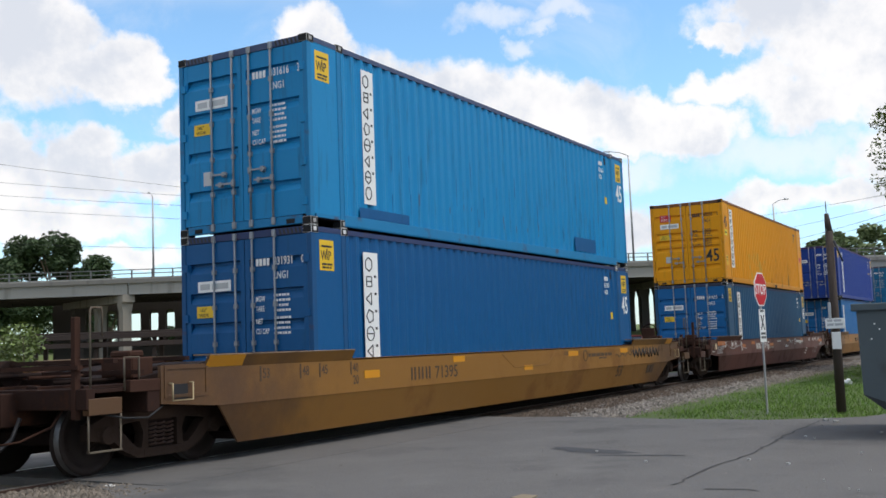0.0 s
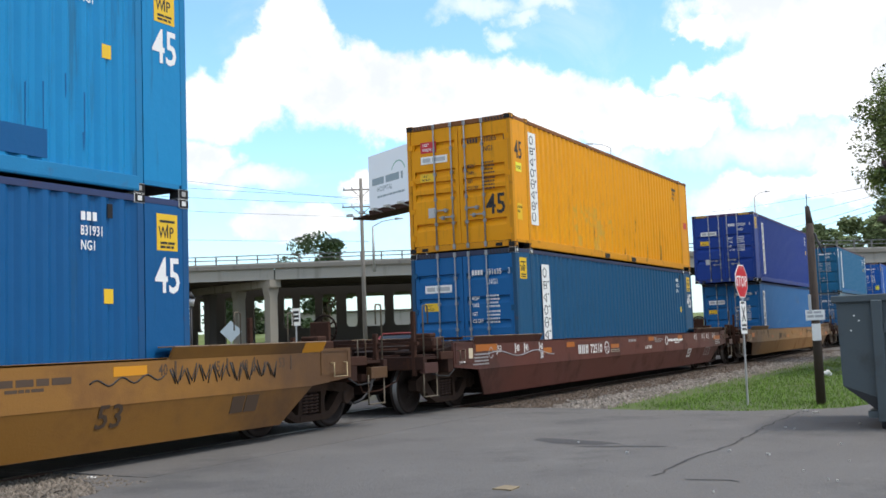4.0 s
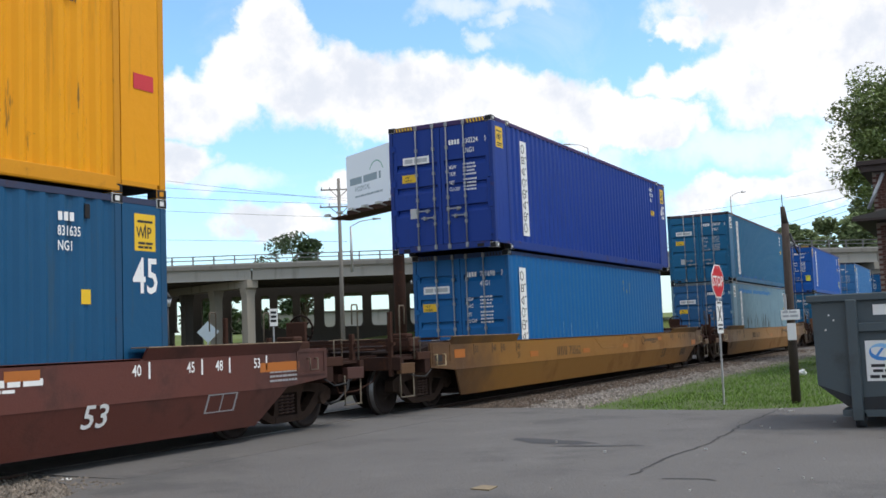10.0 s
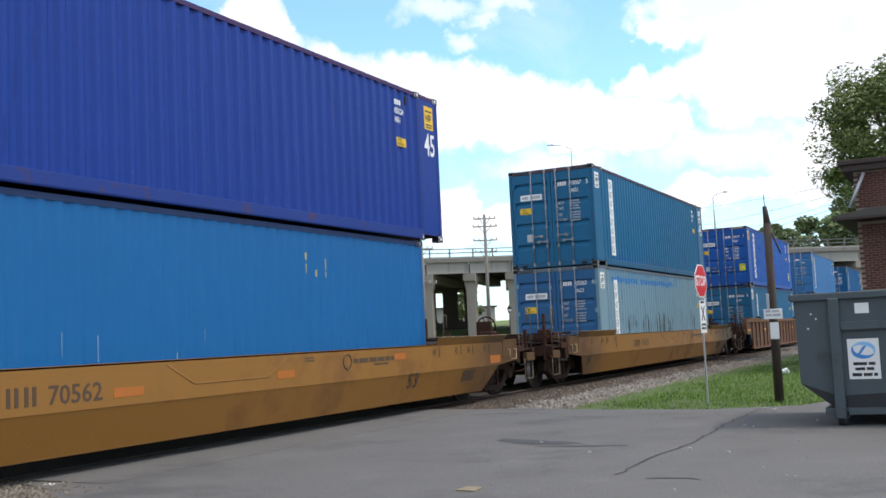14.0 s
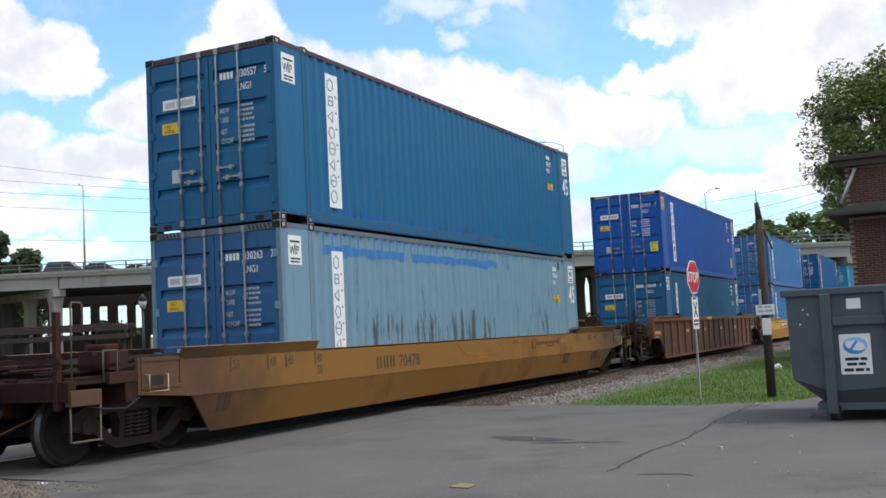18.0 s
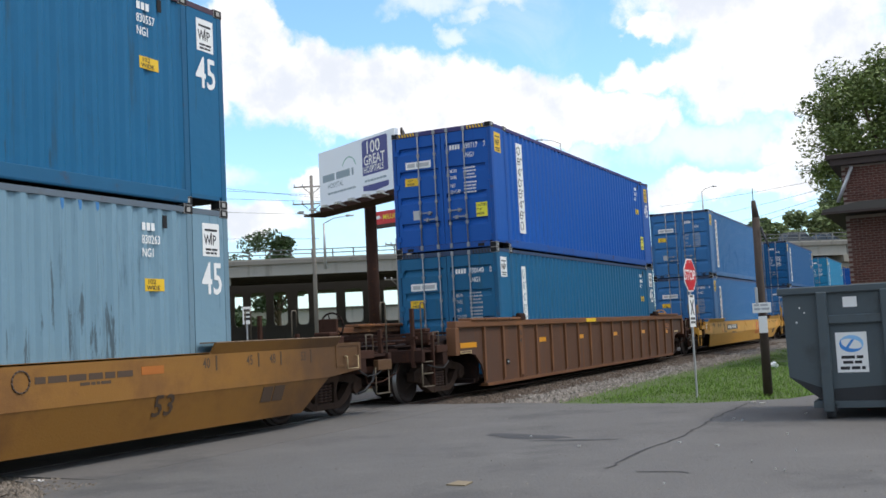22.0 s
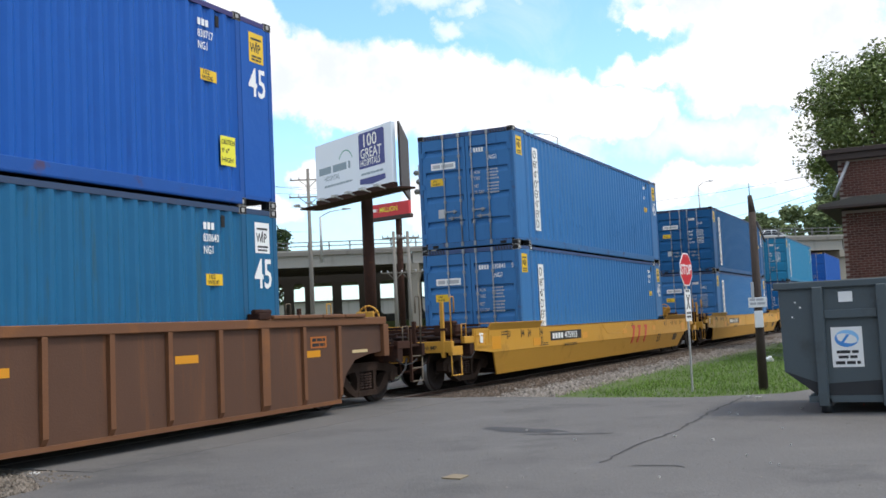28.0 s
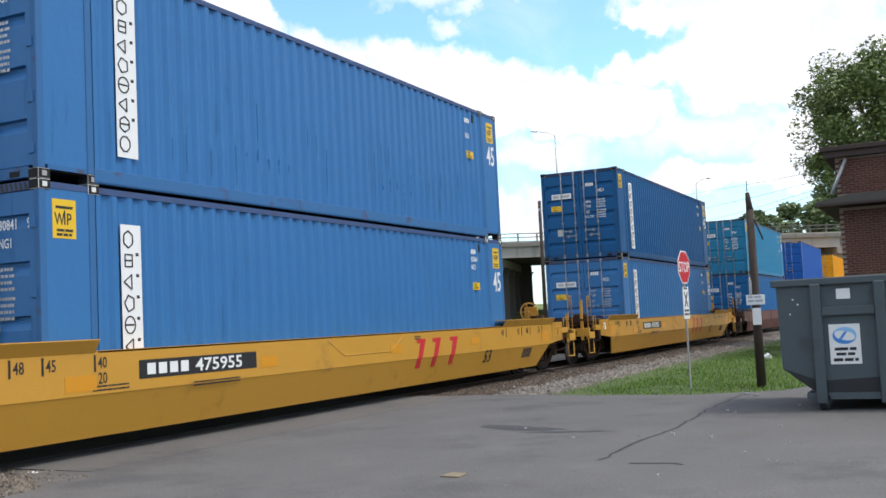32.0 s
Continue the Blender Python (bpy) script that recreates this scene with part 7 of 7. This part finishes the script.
    part("lamp_mast", rod(bmesh.new(), (x, 0.6, z0 - 0.9), (x, 0.6, z0 + 0.7), 0.03, 5), BRIDGE_RAIL, root)
    for k in range(3):
        part("horn_lamp", rod(bmesh.new(), (x - 0.25 + 0.2 * (k % 2), 0.6, z0 - 0.7 + k * 0.5), (x + 0.05 + 0.2 * (k % 2), 0.4, z0 - 0.7 + k * 0.5), 0.15, 10, 0.08), BRIDGE_RAIL, root)


def red_billboard():
    root = thing("billboard", None, None, "small red lottery billboard on a dark post", "billboard", pose(72.8, 30.6, 0.3, 0, 0, -105))
    panel = part("panel", box(bmesh.new(), -2.2, 2.2, 0, 0.3, 10.05, 11.1), RED, root, "red printed panel")
    words_on_side(panel, "MILLION", -1.0, -0.01, 10.42, 0.55, STICKER_LIME, 0.95)
    bm = bmesh.new()
    bars(bm, 1, -1.9, -1.2, 0.0, 10.75, 0.25, 0.1, seed=3)
    tagged(part("print", bm, WHITE, panel), kind="stuff")
    part("frame", box(bmesh.new(), -2.3, 2.3, 0.0, 0.4, 9.75, 10.05), ROOF_TRIM, root)
    part("post", rod(bmesh.new(), (0.6, 0.5, -0.2), (0.6, 0.5, 9.8), 0.25, 12), STEEL_BROWN, root)


def bush(x, y, r, h, seed):
    rnd = random.Random(seed)
    root = thing("bush", None, None, "leafy green bush by the track", "bush", pose(x, y, -0.08))
    bm = bmesh.new()
    cs = []
    for k in range(12):
        a = rnd.uniform(0, 6.28)
        c = (r * 0.7 * rnd.random() * math.cos(a), r * 0.7 * rnd.random() * math.sin(a), h * rnd.uniform(0.3, 0.85))
        rod(bm, (0, 0, 0), c, 0.025, 5, 0.008)
        cs.append((c, (r * 0.35, r * 0.35, h * 0.2)))
    part("stems", bm, BARK, root)
    leaf_cloud("foliage", cs, 1400, 0.09, LEAF, seed, root)


def far_side():
    """Beyond the track: bushes, timber rack, signs, lamp, poles."""
    bush(21.6, 18.0, 1.5, 2.7, 5)
    bush(20.6, 19.2, 1.6, 2.4, 6)
    bush(21.2, 20.5, 1.5, 1.5, 7)
    bush(23.6, 21.0, 1.4, 1.3, 8)
    root = thing("timber_rack", None, None, "weathered rack of dark brown timber rails on posts", "rack", pose(25.5, 18.2, 0, 0, 0, -60.5))
    for k, (z0, z1, y) in enumerate(((1.80, 1.96, 0.0), (2.08, 2.26, 0.0), (1.86, 2.0, 0.9), (2.16, 2.32, 0.9))):
        part("rail", box(bmesh.new(), -5.2, 2.6, y, y + 0.16, z0, z1, 0.01), RACK_WOOD, root)
    part("plank_stack", box(bmesh.new(), -4.6, 2.2, 0.1, 1.0, 2.27, 2.33, 0.01), RACK_WOOD, root)
    for x in (-5.0, -2.9, -0.8, 1.2, 2.4):
        for y in (0.17, 1.07):
            part("post", box(bmesh.new(), x - 0.07, x + 0.07, y, y + 0.1, -0.1, 2.30), RACK_WOOD, root)
        bm = bmesh.new()
        prism(bm, [(x + 0.05, 1.78), (x + 0.13, 1.78), (x + 0.6, 2.10), (x + 0.52, 2.10)], "y", 0.17, 0.23)
        part("brace", bm, RACK_WOOD, root)
    root = thing("diamond_sign", None, None, "back of a pale diamond-shaped road sign on a post", "sign", pose(31.4, 17.4, 0, 0, 0, -52))
    bm = bmesh.new()
    prism(bm, [(0, 1.5), (0.42, 1.92), (0, 2.34), (-0.42, 1.92)], "y", -0.01, 0.01)
    part("panel", bm, SCRAPE_WHITE, root, "pale grey-white sign back")
    part("post", box(bmesh.new(), -0.03, 0.03, 0.01, 0.05, -0.1, 2.2), GALV, root)
    root = thing("road_sign", None, None, "small white rectangular road sign on a post", "sign", pose(32.5, 15.1, 0, 0, 0, -52))
    part("panel", box(bmesh.new(), -0.16, 0.16, -0.01, 0.01, 2.05, 2.72), WHITE, root)
    bm = bmesh.new()
    bars(bm, 3, -0.11, 0.11, -0.011, 2.62, 0.10, 0.06, seed=3)
    part("print", bm, BLACK, root)
    part("post", box(bmesh.new(), -0.03, 0.03, 0.01, 0.05, -0.1, 2.6), GALV, root)
    for x, y in ((30.6, 18.7), (69.3, 20.2)):
        root = thing("lantern_post", None, None, "dark street lantern with a pale glass head", "street lamp", pose(x, y, 0))
        part("post", rod(bmesh.new(), (0, 0, -0.1), (0, 0, 2.95), 0.06, 8, 0.045), BLACK, root)
        bm = bmesh.new()
        rod(bm, (0, 0, 2.95), (0, 0, 3.25), 0.10, 8, 0.17)
        part("lantern_glass", bm, GALV, root)
        part("lantern_cap", rod(bmesh.new(), (0, 0, 3.25), (0, 0, 3.52), 0.19, 8, 0.02), BLACK, root)
    utility_pole(62.9, 31.2, 13.1, [(12.3, 1.3), (11.05, 1.4)], (0.45, -0.9, 0), "grey wooden utility pole with two crossarms")
    utility_pole(70.4, 28.5, 8.8, [(8.3, 0.9), (5.6, 1.1)], (0.6, -0.8, 0), "grey wooden pole with crossarms and insulators")
    utility_pole(71.0, 27.6, 8.8, [(8.3, 0.9), (5.6, 1.1)], (0.6, -0.8, 0), "grey wooden pole with crossarms and insulators")
    utility_pole(78.2, 25.4, 11.4, [(11.05, 0.9), (10.4, 1.0), (9.25, 1.0), (8.3, 0.9)], (0.45, -0.9, 0), "tall grey wooden utility pole with four crossarms")
    root = thing("lone_pole", None, None, "plain dark wooden pole without arms", "pole", pose(56.3, 11.5, 0))
    part("pole", rod(bmesh.new(), (0, 0, -0.2), (0, 0, 8.2), 0.12, 10, 0.09), WOOD_POLE, root)
    part("bracket", box(bmesh.new(), -0.14, 0.14, -0.05, 0.05, 7.6, 7.75), GALV, root)
    street_lamp(78.3, 68.5, 8.4, 18.1, (-0.25, 0.35, 0), "tall grey highway lamp on the overpass")
    street_lamp(99.0, 24.7, 8.4, 20.0, (-1.0, 2.0, 0), "tall grey highway lamp on the overpass")
    street_lamp(106.3, 12.5, 8.4, 14.6, (0.9, -1.2, 0), "tall grey highway lamp on the overpass")
    street_lamp(63.4, 30.6, 6.0, 9.8, (0.9, -1.8, 0), "grey street lamp on a wooden pole")


def cables():
    for p, q in (((51.8, 52.6, 14.4), (61.8, 33.4, 11.95)), ((51.8, 52.6, 13.5), (61.8, 33.4, 11.45)), ((51.9, 52.7, 12.5), (61.8, 33.5, 10.5)),
                 ((52.0, 52.9, 10.1), (61.9, 33.6, 8.7)), ((51.7, 52.5, 15.5), (61.8, 33.4, 11.9))):
        p, q = Vector(p), Vector(q)
        cable(p + (p - q) * 0.7, q + (q - p) * 0.12, 0.25, 0.014)
    for p, q in (((69.8, 6.05, 9.33), (47.4, -4.85, 7.22)), ((70.7, 4.5, 8.45), (47.4, -4.8, 6.83)), ((71.2, 3.4, 7.83), (47.5, -4.9, 6.54)), ((71.4, 3.2, 7.5), (47.5, -4.9, 6.3))):
        p, q = Vector(p), Vector(q)
        cable(p + (p - q) * 0.4, q + (q - p) * 0.1, 0.1, 0.011)


# ---- what stands where ----
ground()
rails()
stop_sign()
timber_pole()
dumpster()
station = brick_station()
overpass()
billboard()
red_billboard()
far_side()
cables()
tree(46.3, -7.85, 12.4, 5.2, 4.45, 60000, 0.095, LEAF, 41, "leafy green tree with an open crown behind the building", clumps=190, spread=(0.11, 0.23))
tree(122.6, 48.0, 10.5, 2, 2.6, 1600, 0.45, LEAF_FAR, 71, "green tree on the bank beyond the overpass")
tree(157, 5.5, 19.6, 4, 8, 13500, 0.42, LEAF_FAR, 43, "dark green tree on the horizon")
tree(156, 14, 17, 4, 6, 9000, 0.42, LEAF_FAR, 44, "dark green tree on the horizon")
tree(160, -6, 18.5, 4, 8, 10500, 0.42, LEAF_FAR, 45, "dark green tree on the horizon")
tree(112, 121, 21.6, 5, 9.5, 22000, 0.42, LEAF_DARK, 46, "dark green rounded tree behind the overpass")
tree(101, 127, 20.0, 5, 9.5, 20000, 0.42, LEAF_DARK, 47, "dark green rounded tree behind the overpass")
tree(115.6, 115, 15.8, 5, 3, 900, 0.5, LEAF_DARK, 48, "thin dark tree behind the overpass")
tree(131.9, 82.6, 18.6, 5, 7.6, 6000, 0.36, LEAF_DARK, 49, "open dark tree behind the overpass")
for k, (x, y, h) in enumerate(((128, 128, 9), (135, 118, 7), (141, 110, 12), (139, 104, 11.5), (145, 112, 12.5), (147, 100, 8), (122, 138, 10), (118, 148, 9))):
    tree(x, y, h, 1.5, 5.5, 1300, 0.6, LEAF_DARK, 60 + k, "dense dark green tree beyond the viaduct", clumps=18)
stones()
grass()
road_marks()

# ---- the train ----
Z_CAR, Z_LOAD = 0.03, 0.36
FIRST, PITCH = 19.15, 23.66
LOADS = []          # (thing, place along the track at the clip's start, y, z)


def load(ob, x, z, width=2.59):
    LOADS.append((ob, x, TRACK_Y - width / 2, z))


def cars():
    spec = [("maroon", "dark oxide-red well car, grimy ends", {}),
            ("mustard", "weathered mustard-yellow well car with black stencils", dict(number="71395", ink=FADED, number_at=(-4.54, 0.82), scrawl=3)),
            ("maroon", "oxide-red well car with white stencils", dict(number="72510", ink=WHITE, number_at=(-3.98, 0.85), scrawl=4)),
            ("mustard", "weathered mustard-yellow well car with grey stencils", dict(number="70562", ink=FADED, number_at=(-3.86, 0.81))),
            ("mustard", "weathered mustard-yellow well car with grey stencils", dict(number="70478", ink=FADED, bare_end=True, number_at=(-4.35, 0.82))),
            ("rust", "faded rust-brown well car with upright side posts", dict(ribbed=True)),
            ("yellow", "bright yellow well car with a red emblem", dict(number="475955", yellow=True, logo="red", number_at=(-5.4, 0.88))),
            ("yellow", "bright yellow well car with a red emblem", dict(number="475955", yellow=True, logo="red", number_at=(-5.4, 0.88))),
            ("maroon", "oxide-red well car far along the train", {}), ("mustard", "mustard-yellow well car far along the train", {}), ("maroon", "oxide-red well car far along the train", {}), ("mustard", "mustard-yellow well car far along the train", {})]
    for k, (paint, label, kw) in enumerate(spec):
        LOADS.append((well_car(paint, label, near=k < 8, **kw), FIRST + PITCH * (k - 1), TRACK_Y, Z_CAR))
    up = Z_LOAD + HIGH + 0.006
    a = 12.29
    load(container("sky_blue", "light blue steel container with white name strip and dark patches", patch=True, strip=(1.44, 1.78, 0.44, 2.64), serial="8316163",
                   strokes=[("scrape", 2.0, 12.4, 0.4, 1.9, 30, PAINT["blue"], 0.3, "dark blue scrapes"), ("rust_bloom", 3.0, 9.0, 0.4, 0.8, 12, RUST_BLOOM, 0.3, "small rust spots")]), a, up)
    load(container("blue", "blue steel shipping container with a white name strip", strip=(1.35, 1.76, 0.25, 2.56), white_castings=True, serial="8319310"), a, Z_LOAD)
    a = 36.02
    load(container("yellow", "yellow steel shipping container with black number 45", strip=(0.93, 1.33, 0.54, 2.62), wip=None, dark45=True, pockets=True, sign45=False, serial="5102661"), a, up)
    load(container("steel_blue", "dulled steel-blue shipping container with a white name strip", doors="azure", strip=(1.37, 1.79, 0.25, 2.58), white_castings=True, serial="8316353", fold=0.028), a, Z_LOAD)
    a = 59.91
    load(container("navy", "navy blue steel shipping container with a white name strip", strip=(1.53, 1.88, 0.35, 2.54), white_castings=True, serial="8302241"), a, up)
    load(container("azure", "azure blue steel shipping container, shorter than the one on it", length=12.192, width=2.44, strip=(0.58, 0.95, 0.2, 2.52), wip=None, serial="7816987", fold=0.016,
                   strokes=[("scrape", 2.4, 6.2, 0.7, 1.5, 5, SCRAPE_WHITE, 0.12, "thin pale scratches"), ("faded_patch", 8.3, 8.9, 2.1, 2.6, 7, SCRAPE_PALE, 0.8, "greenish rubbed paint")]), a + 0.762, Z_LOAD, 2.44)
    a = 83.39
    load(container("teal", "dull teal-blue steel shipping container with a rusty lower rail", strip=(1.46, 1.84, 0.32, 2.6), wip="white", serial="8305575", fold=0.03), a, up)
    load(container("pale", "faded pale blue steel shipping container with dark streaks", doors="slate_blue", strip=(1.44, 1.785, 0.2, 2.49), wip="white", drips=True, serial="8302637"), a, Z_LOAD)
    a = 106.88
    load(container("royal", "bright royal-blue steel shipping container with a yellow notice", strip=(1.52, 1.90, 0.4, 2.6), lime=True, serial="8307177"), a, up)
    load(container("green_blue", "green-blue steel shipping container with a white name strip", strip=(1.46, 1.72, 0.2, 2.5), wip="white", serial="8306400"), a, Z_LOAD)
    a = 130.62
    load(container("mid_blue", "chalky mid-blue steel shipping container with scraped paint", strip=(1.28, 1.65, 0.40, 2.52), strokes=[("scrape", 4.1, 5.4, 0.6, 0.88, 12, PAINT["blue"], 0.8, "dark blue scrapes"), ("scrape", 8.1, 9.3, 0.6, 0.86, 10, PAINT["blue"], 0.8, "dark blue scrapes"), ("scrape", 2.0, 12.5, 0.3, 1.9, 24, PAINT["blue"], 0.4, "dark blue scrapes")]), a, up)
    load(container("mid_blue", "chalky mid-blue steel shipping container with a white name strip", strip=(1.29, 1.65, 0.2, 2.45), white_castings=True, serial="8308419"), a, Z_LOAD)
    rest = [("blue", "mid_blue"), ("cyan", "azure"), ("royal", "blue"), ("yellow", "blue"), ("cyan", "blue")]
    for k, (t, b) in enumerate(rest):
        a = 130.62 + 23.7 * (k + 1)
        far = k > 1
        load(container(t, "%s steel shipping container, stacked" % t.replace("_", " "), far=far), a, up)
        load(container(b, "%s steel shipping container in a well" % b.replace("_", " "), far=far), a, Z_LOAD)
    # the load of the car that leads, out of sight ahead
    load(container("teal", "teal-blue steel shipping container", far=True), FIRST - PITCH - 6.858, up)
    load(container("blue", "blue steel shipping container", far=True), FIRST - PITCH - 6.858, Z_LOAD)


cars()
bricks(*station)


# ---- road vehicles ----
DRIVES = []          # (thing, rows of pose)


def road_car(paint, label, tall=False):
    """A car in its own space: nose to +x, wheels on z 0."""
    root = thing("car", None, None, label, "car", group="cars on the overpass")
    h, w = (1.72, 0.92) if tall else (1.45, 0.88)
    waist = 1.0 if tall else 0.88
    bm = bmesh.new()
    prism(bm, [(-2.25, 0.30), (-2.32, 0.62), (-2.25, waist - 0.06), (-1.9, waist), (1.0, waist), (2.0, waist - 0.14), (2.28, waist - 0.32), (2.30, 0.32), (1.9, 0.25), (-1.9, 0.25)], "y", -w, w)
    bmesh.ops.bevel(bm, geom=bm.edges[:], offset=0.05, segments=2, affect="EDGES")
    body = part("body", bm, paint, root)
    back = -2.1 if tall else -1.75
    lo = [(back, waist - 0.02), (1.05, waist - 0.02)]
    hi = [(back + (0.35 if tall else 0.65), h - 0.05), (0.1, h - 0.05)]
    bm = bmesh.new()
    vs = [bm.verts.new((x, sy * ww, z)) for (x, z), ww in ((lo[0], w - 0.04), (lo[1], w - 0.06), (hi[1], w - 0.22), (hi[0], w - 0.22)) for sy in (-1, 1)]
    for q in ((0, 2, 3, 1), (2, 4, 5, 3), (4, 6, 7, 5), (6, 0, 1, 7), (0, 6, 4, 2), (1, 3, 5, 7)):
        bm.faces.new([vs[i] for i in q])
    part("window_glass", bm, GLASS_DARK, root, "dark tinted window glass")
    part("roof", box(bmesh.new(), hi[0][0] - 0.03, hi[1][0] + 0.06, -w + 0.19, w - 0.19, h - 0.07, h, 0.025), paint, root)
    for sy in (-1, 1):
        for (xa, xb) in ((lo[1][0], hi[1][0]), (lo[0][0], hi[0][0]), (-0.45, -0.42)):
            bm = bmesh.new()
            rod(bm, (xa, sy * (w - 0.04), waist - 0.03), (xb, sy * (w - 0.20), h - 0.04), 0.045, 6)
            part("pillar", bm, paint, root)
        for x in (-1.4, 1.4):
            wheel = part("wheel", rod(bmesh.new(), (x, sy * (w - 0.2), 0.33), (x, sy * (w + 0.01), 0.33), 0.33, 18), RUBBER, root)
            part("rim", rod(bmesh.new(), (x, sy * (w + 0.005), 0.33), (x, sy * (w + 0.02), 0.33), 0.2, 12), GALV, wheel)
    return root


DECK = Matrix.Translation((EYE.x, EYE.y, 0.42)) @ Matrix.Rotation(radians(0.3), 4, "Z") @ Matrix.Translation((-EYE.x, -EYE.y, 0))


def deck_pose(u, lane):
    """On the near lane of the overpass, u metres past its bend."""
    d = D1 if u < 0 else D2
    p = JOINT + d * u + Vector((-d.y, d.x, 0)) * lane
    return DECK @ Matrix.Translation((p.x, p.y, 8.005)) @ Matrix.Rotation(math.atan2(d.y, d.x), 4, "Z")


def deck_car(paint, label, t0, u0, speed, tall=False, lane=2.6):
    def at(t):
        return deck_pose(u0 + speed * (t - t0), lane)
    bend = t0 - u0 / speed
    ts = sorted({float(k) for k in range(33)} | {t for t in (bend - 0.1, bend + 0.1) if 0 < t < 32})
    DRIVES.append((road_car(paint, label, tall), [(t, at(t)) for t in ts]))


def traffic():
    deck_car(CAR_WHITE, "white sedan driving along the overpass", 5.8, -41.5, 19.4)
    deck_car(CAR_SILVER, "silver estate car driving along the overpass", 16.6, -24.3, 18.6)
    deck_car(CAR_WHITE, "white sedan driving along the overpass", 17.2, -37.2, 19.0)
    deck_car(CAR_SILVER, "silver sedan driving along the overpass", 17.5, -34.5, 19.0, lane=6.2)
    deck_car(CAR_GREY, "dark grey car driving along the overpass", 17.5, -37.3, 19.0)
    deck_car(CAR_GREY, "dark grey car driving along the overpass", 18.0, -31.0, 19.0, True)
    deck_car(CAR_GREY, "dark grey car driving along the overpass", 22.9, -30.4, 19.5)
    deck_car(CAR_SILVER, "silver car driving along the overpass", 22.9, -27.4, 18.2, lane=6.2)
    deck_car(CAR_SILVER, "silver sedan driving along the overpass", 23.8, -29.3, 17.0)
    deck_car(CAR_GREY, "dark grey car driving along the overpass", 29.2, -21.0, 20.5)
    deck_car(CAR_RED, "red sport utility car driving along the overpass", 29.6, -23.8, 21.0, True)
    low = road_car(CAR_RED, "red sport utility car on the road beyond the track", True)
    DRIVES.append((low, [(t, pose(x, 12.0, -0.07, 0, 0, 180)) for t, x in ((0, 60), (2, 48.5), (3.5, 39.2), (5.0, 26.2), (5.6, 21.4), (6.0, 18.5), (6.4, 15.8), (8, 5.2), (32, -150))]))


def approaches():
    """The overpass goes on at both ends as plain long spans."""
    for name, p, d in (("approach_west", PIERS[0], -D1), ("approach_east", PIERS[-1], D2)):
        q = p + d * 560
        a = math.atan2(d.y, d.x)
        s = 1 if name == "approach_east" else -1
        bm = bmesh.new()
        box(bm, 0.1, 560, min(-0.3 * s, 15 * s), max(-0.3 * s, 15 * s), 7.02, 8.0)
        for k in range(1, 18):
            box(bm, 31 * k - 0.6, 31 * k + 0.6, min(2 * s, 13 * s), max(2 * s, 13 * s), -0.7, 7.02)
        thing(name, bm, CONCRETE, "plain long concrete approach of the overpass", "bridge", DECK @ Matrix.Translation((p.x, p.y, 0)) @ Matrix.Rotation(a, 4, "Z"), kind="structure")


traffic()
approaches()

# ---- what moves ----
SHIFT = [(0, 0.0), (1, -3.98), (2, -7.96), (3, -11.97), (3.5, -13.96), (5.5, -21.89), (6, -23.86), (7, -27.80), (8, -31.74), (9, -35.71), (10, -39.65), (11, -43.64),
         (12, -47.58), (13, -51.42), (14, -55.18), (14.5, -57.05), (16.5, -64.54), (17, -66.44), (18, -70.26), (19, -74.03), (20, -77.75), (21, -81.50), (22, -85.19), (23, -88.90),
         (24, -92.61), (25, -96.31), (25.5, -98.15), (27.5, -105.55), (28, -107.39), (29, -111.04), (30, -114.76), (31, -118.44), (32, -122.03)]


def motions():
    """The train rolls by towards -x, its wheels turning as they roll."""
    for ob, x, y, z in LOADS:
        walk(ob, [(t, pose(x + s, y, z)) for t, s in SHIFT])
    for ob, rows in DRIVES:
        walk(ob, rows)
    ts = [k / 6 for k in range(193)]
    turns = [-float(np.interp(t, [a for a, b in SHIFT], [b for a, b in SHIFT])) / WHEEL_R for t in ts]
    for w, x in WHEELSETS:
        walk(w, [(t, Matrix.Translation((x, 0, WHEEL_R)) @ Matrix.Rotation(-a, 4, "Y")) for t, a in zip(ts, turns)])


motions()
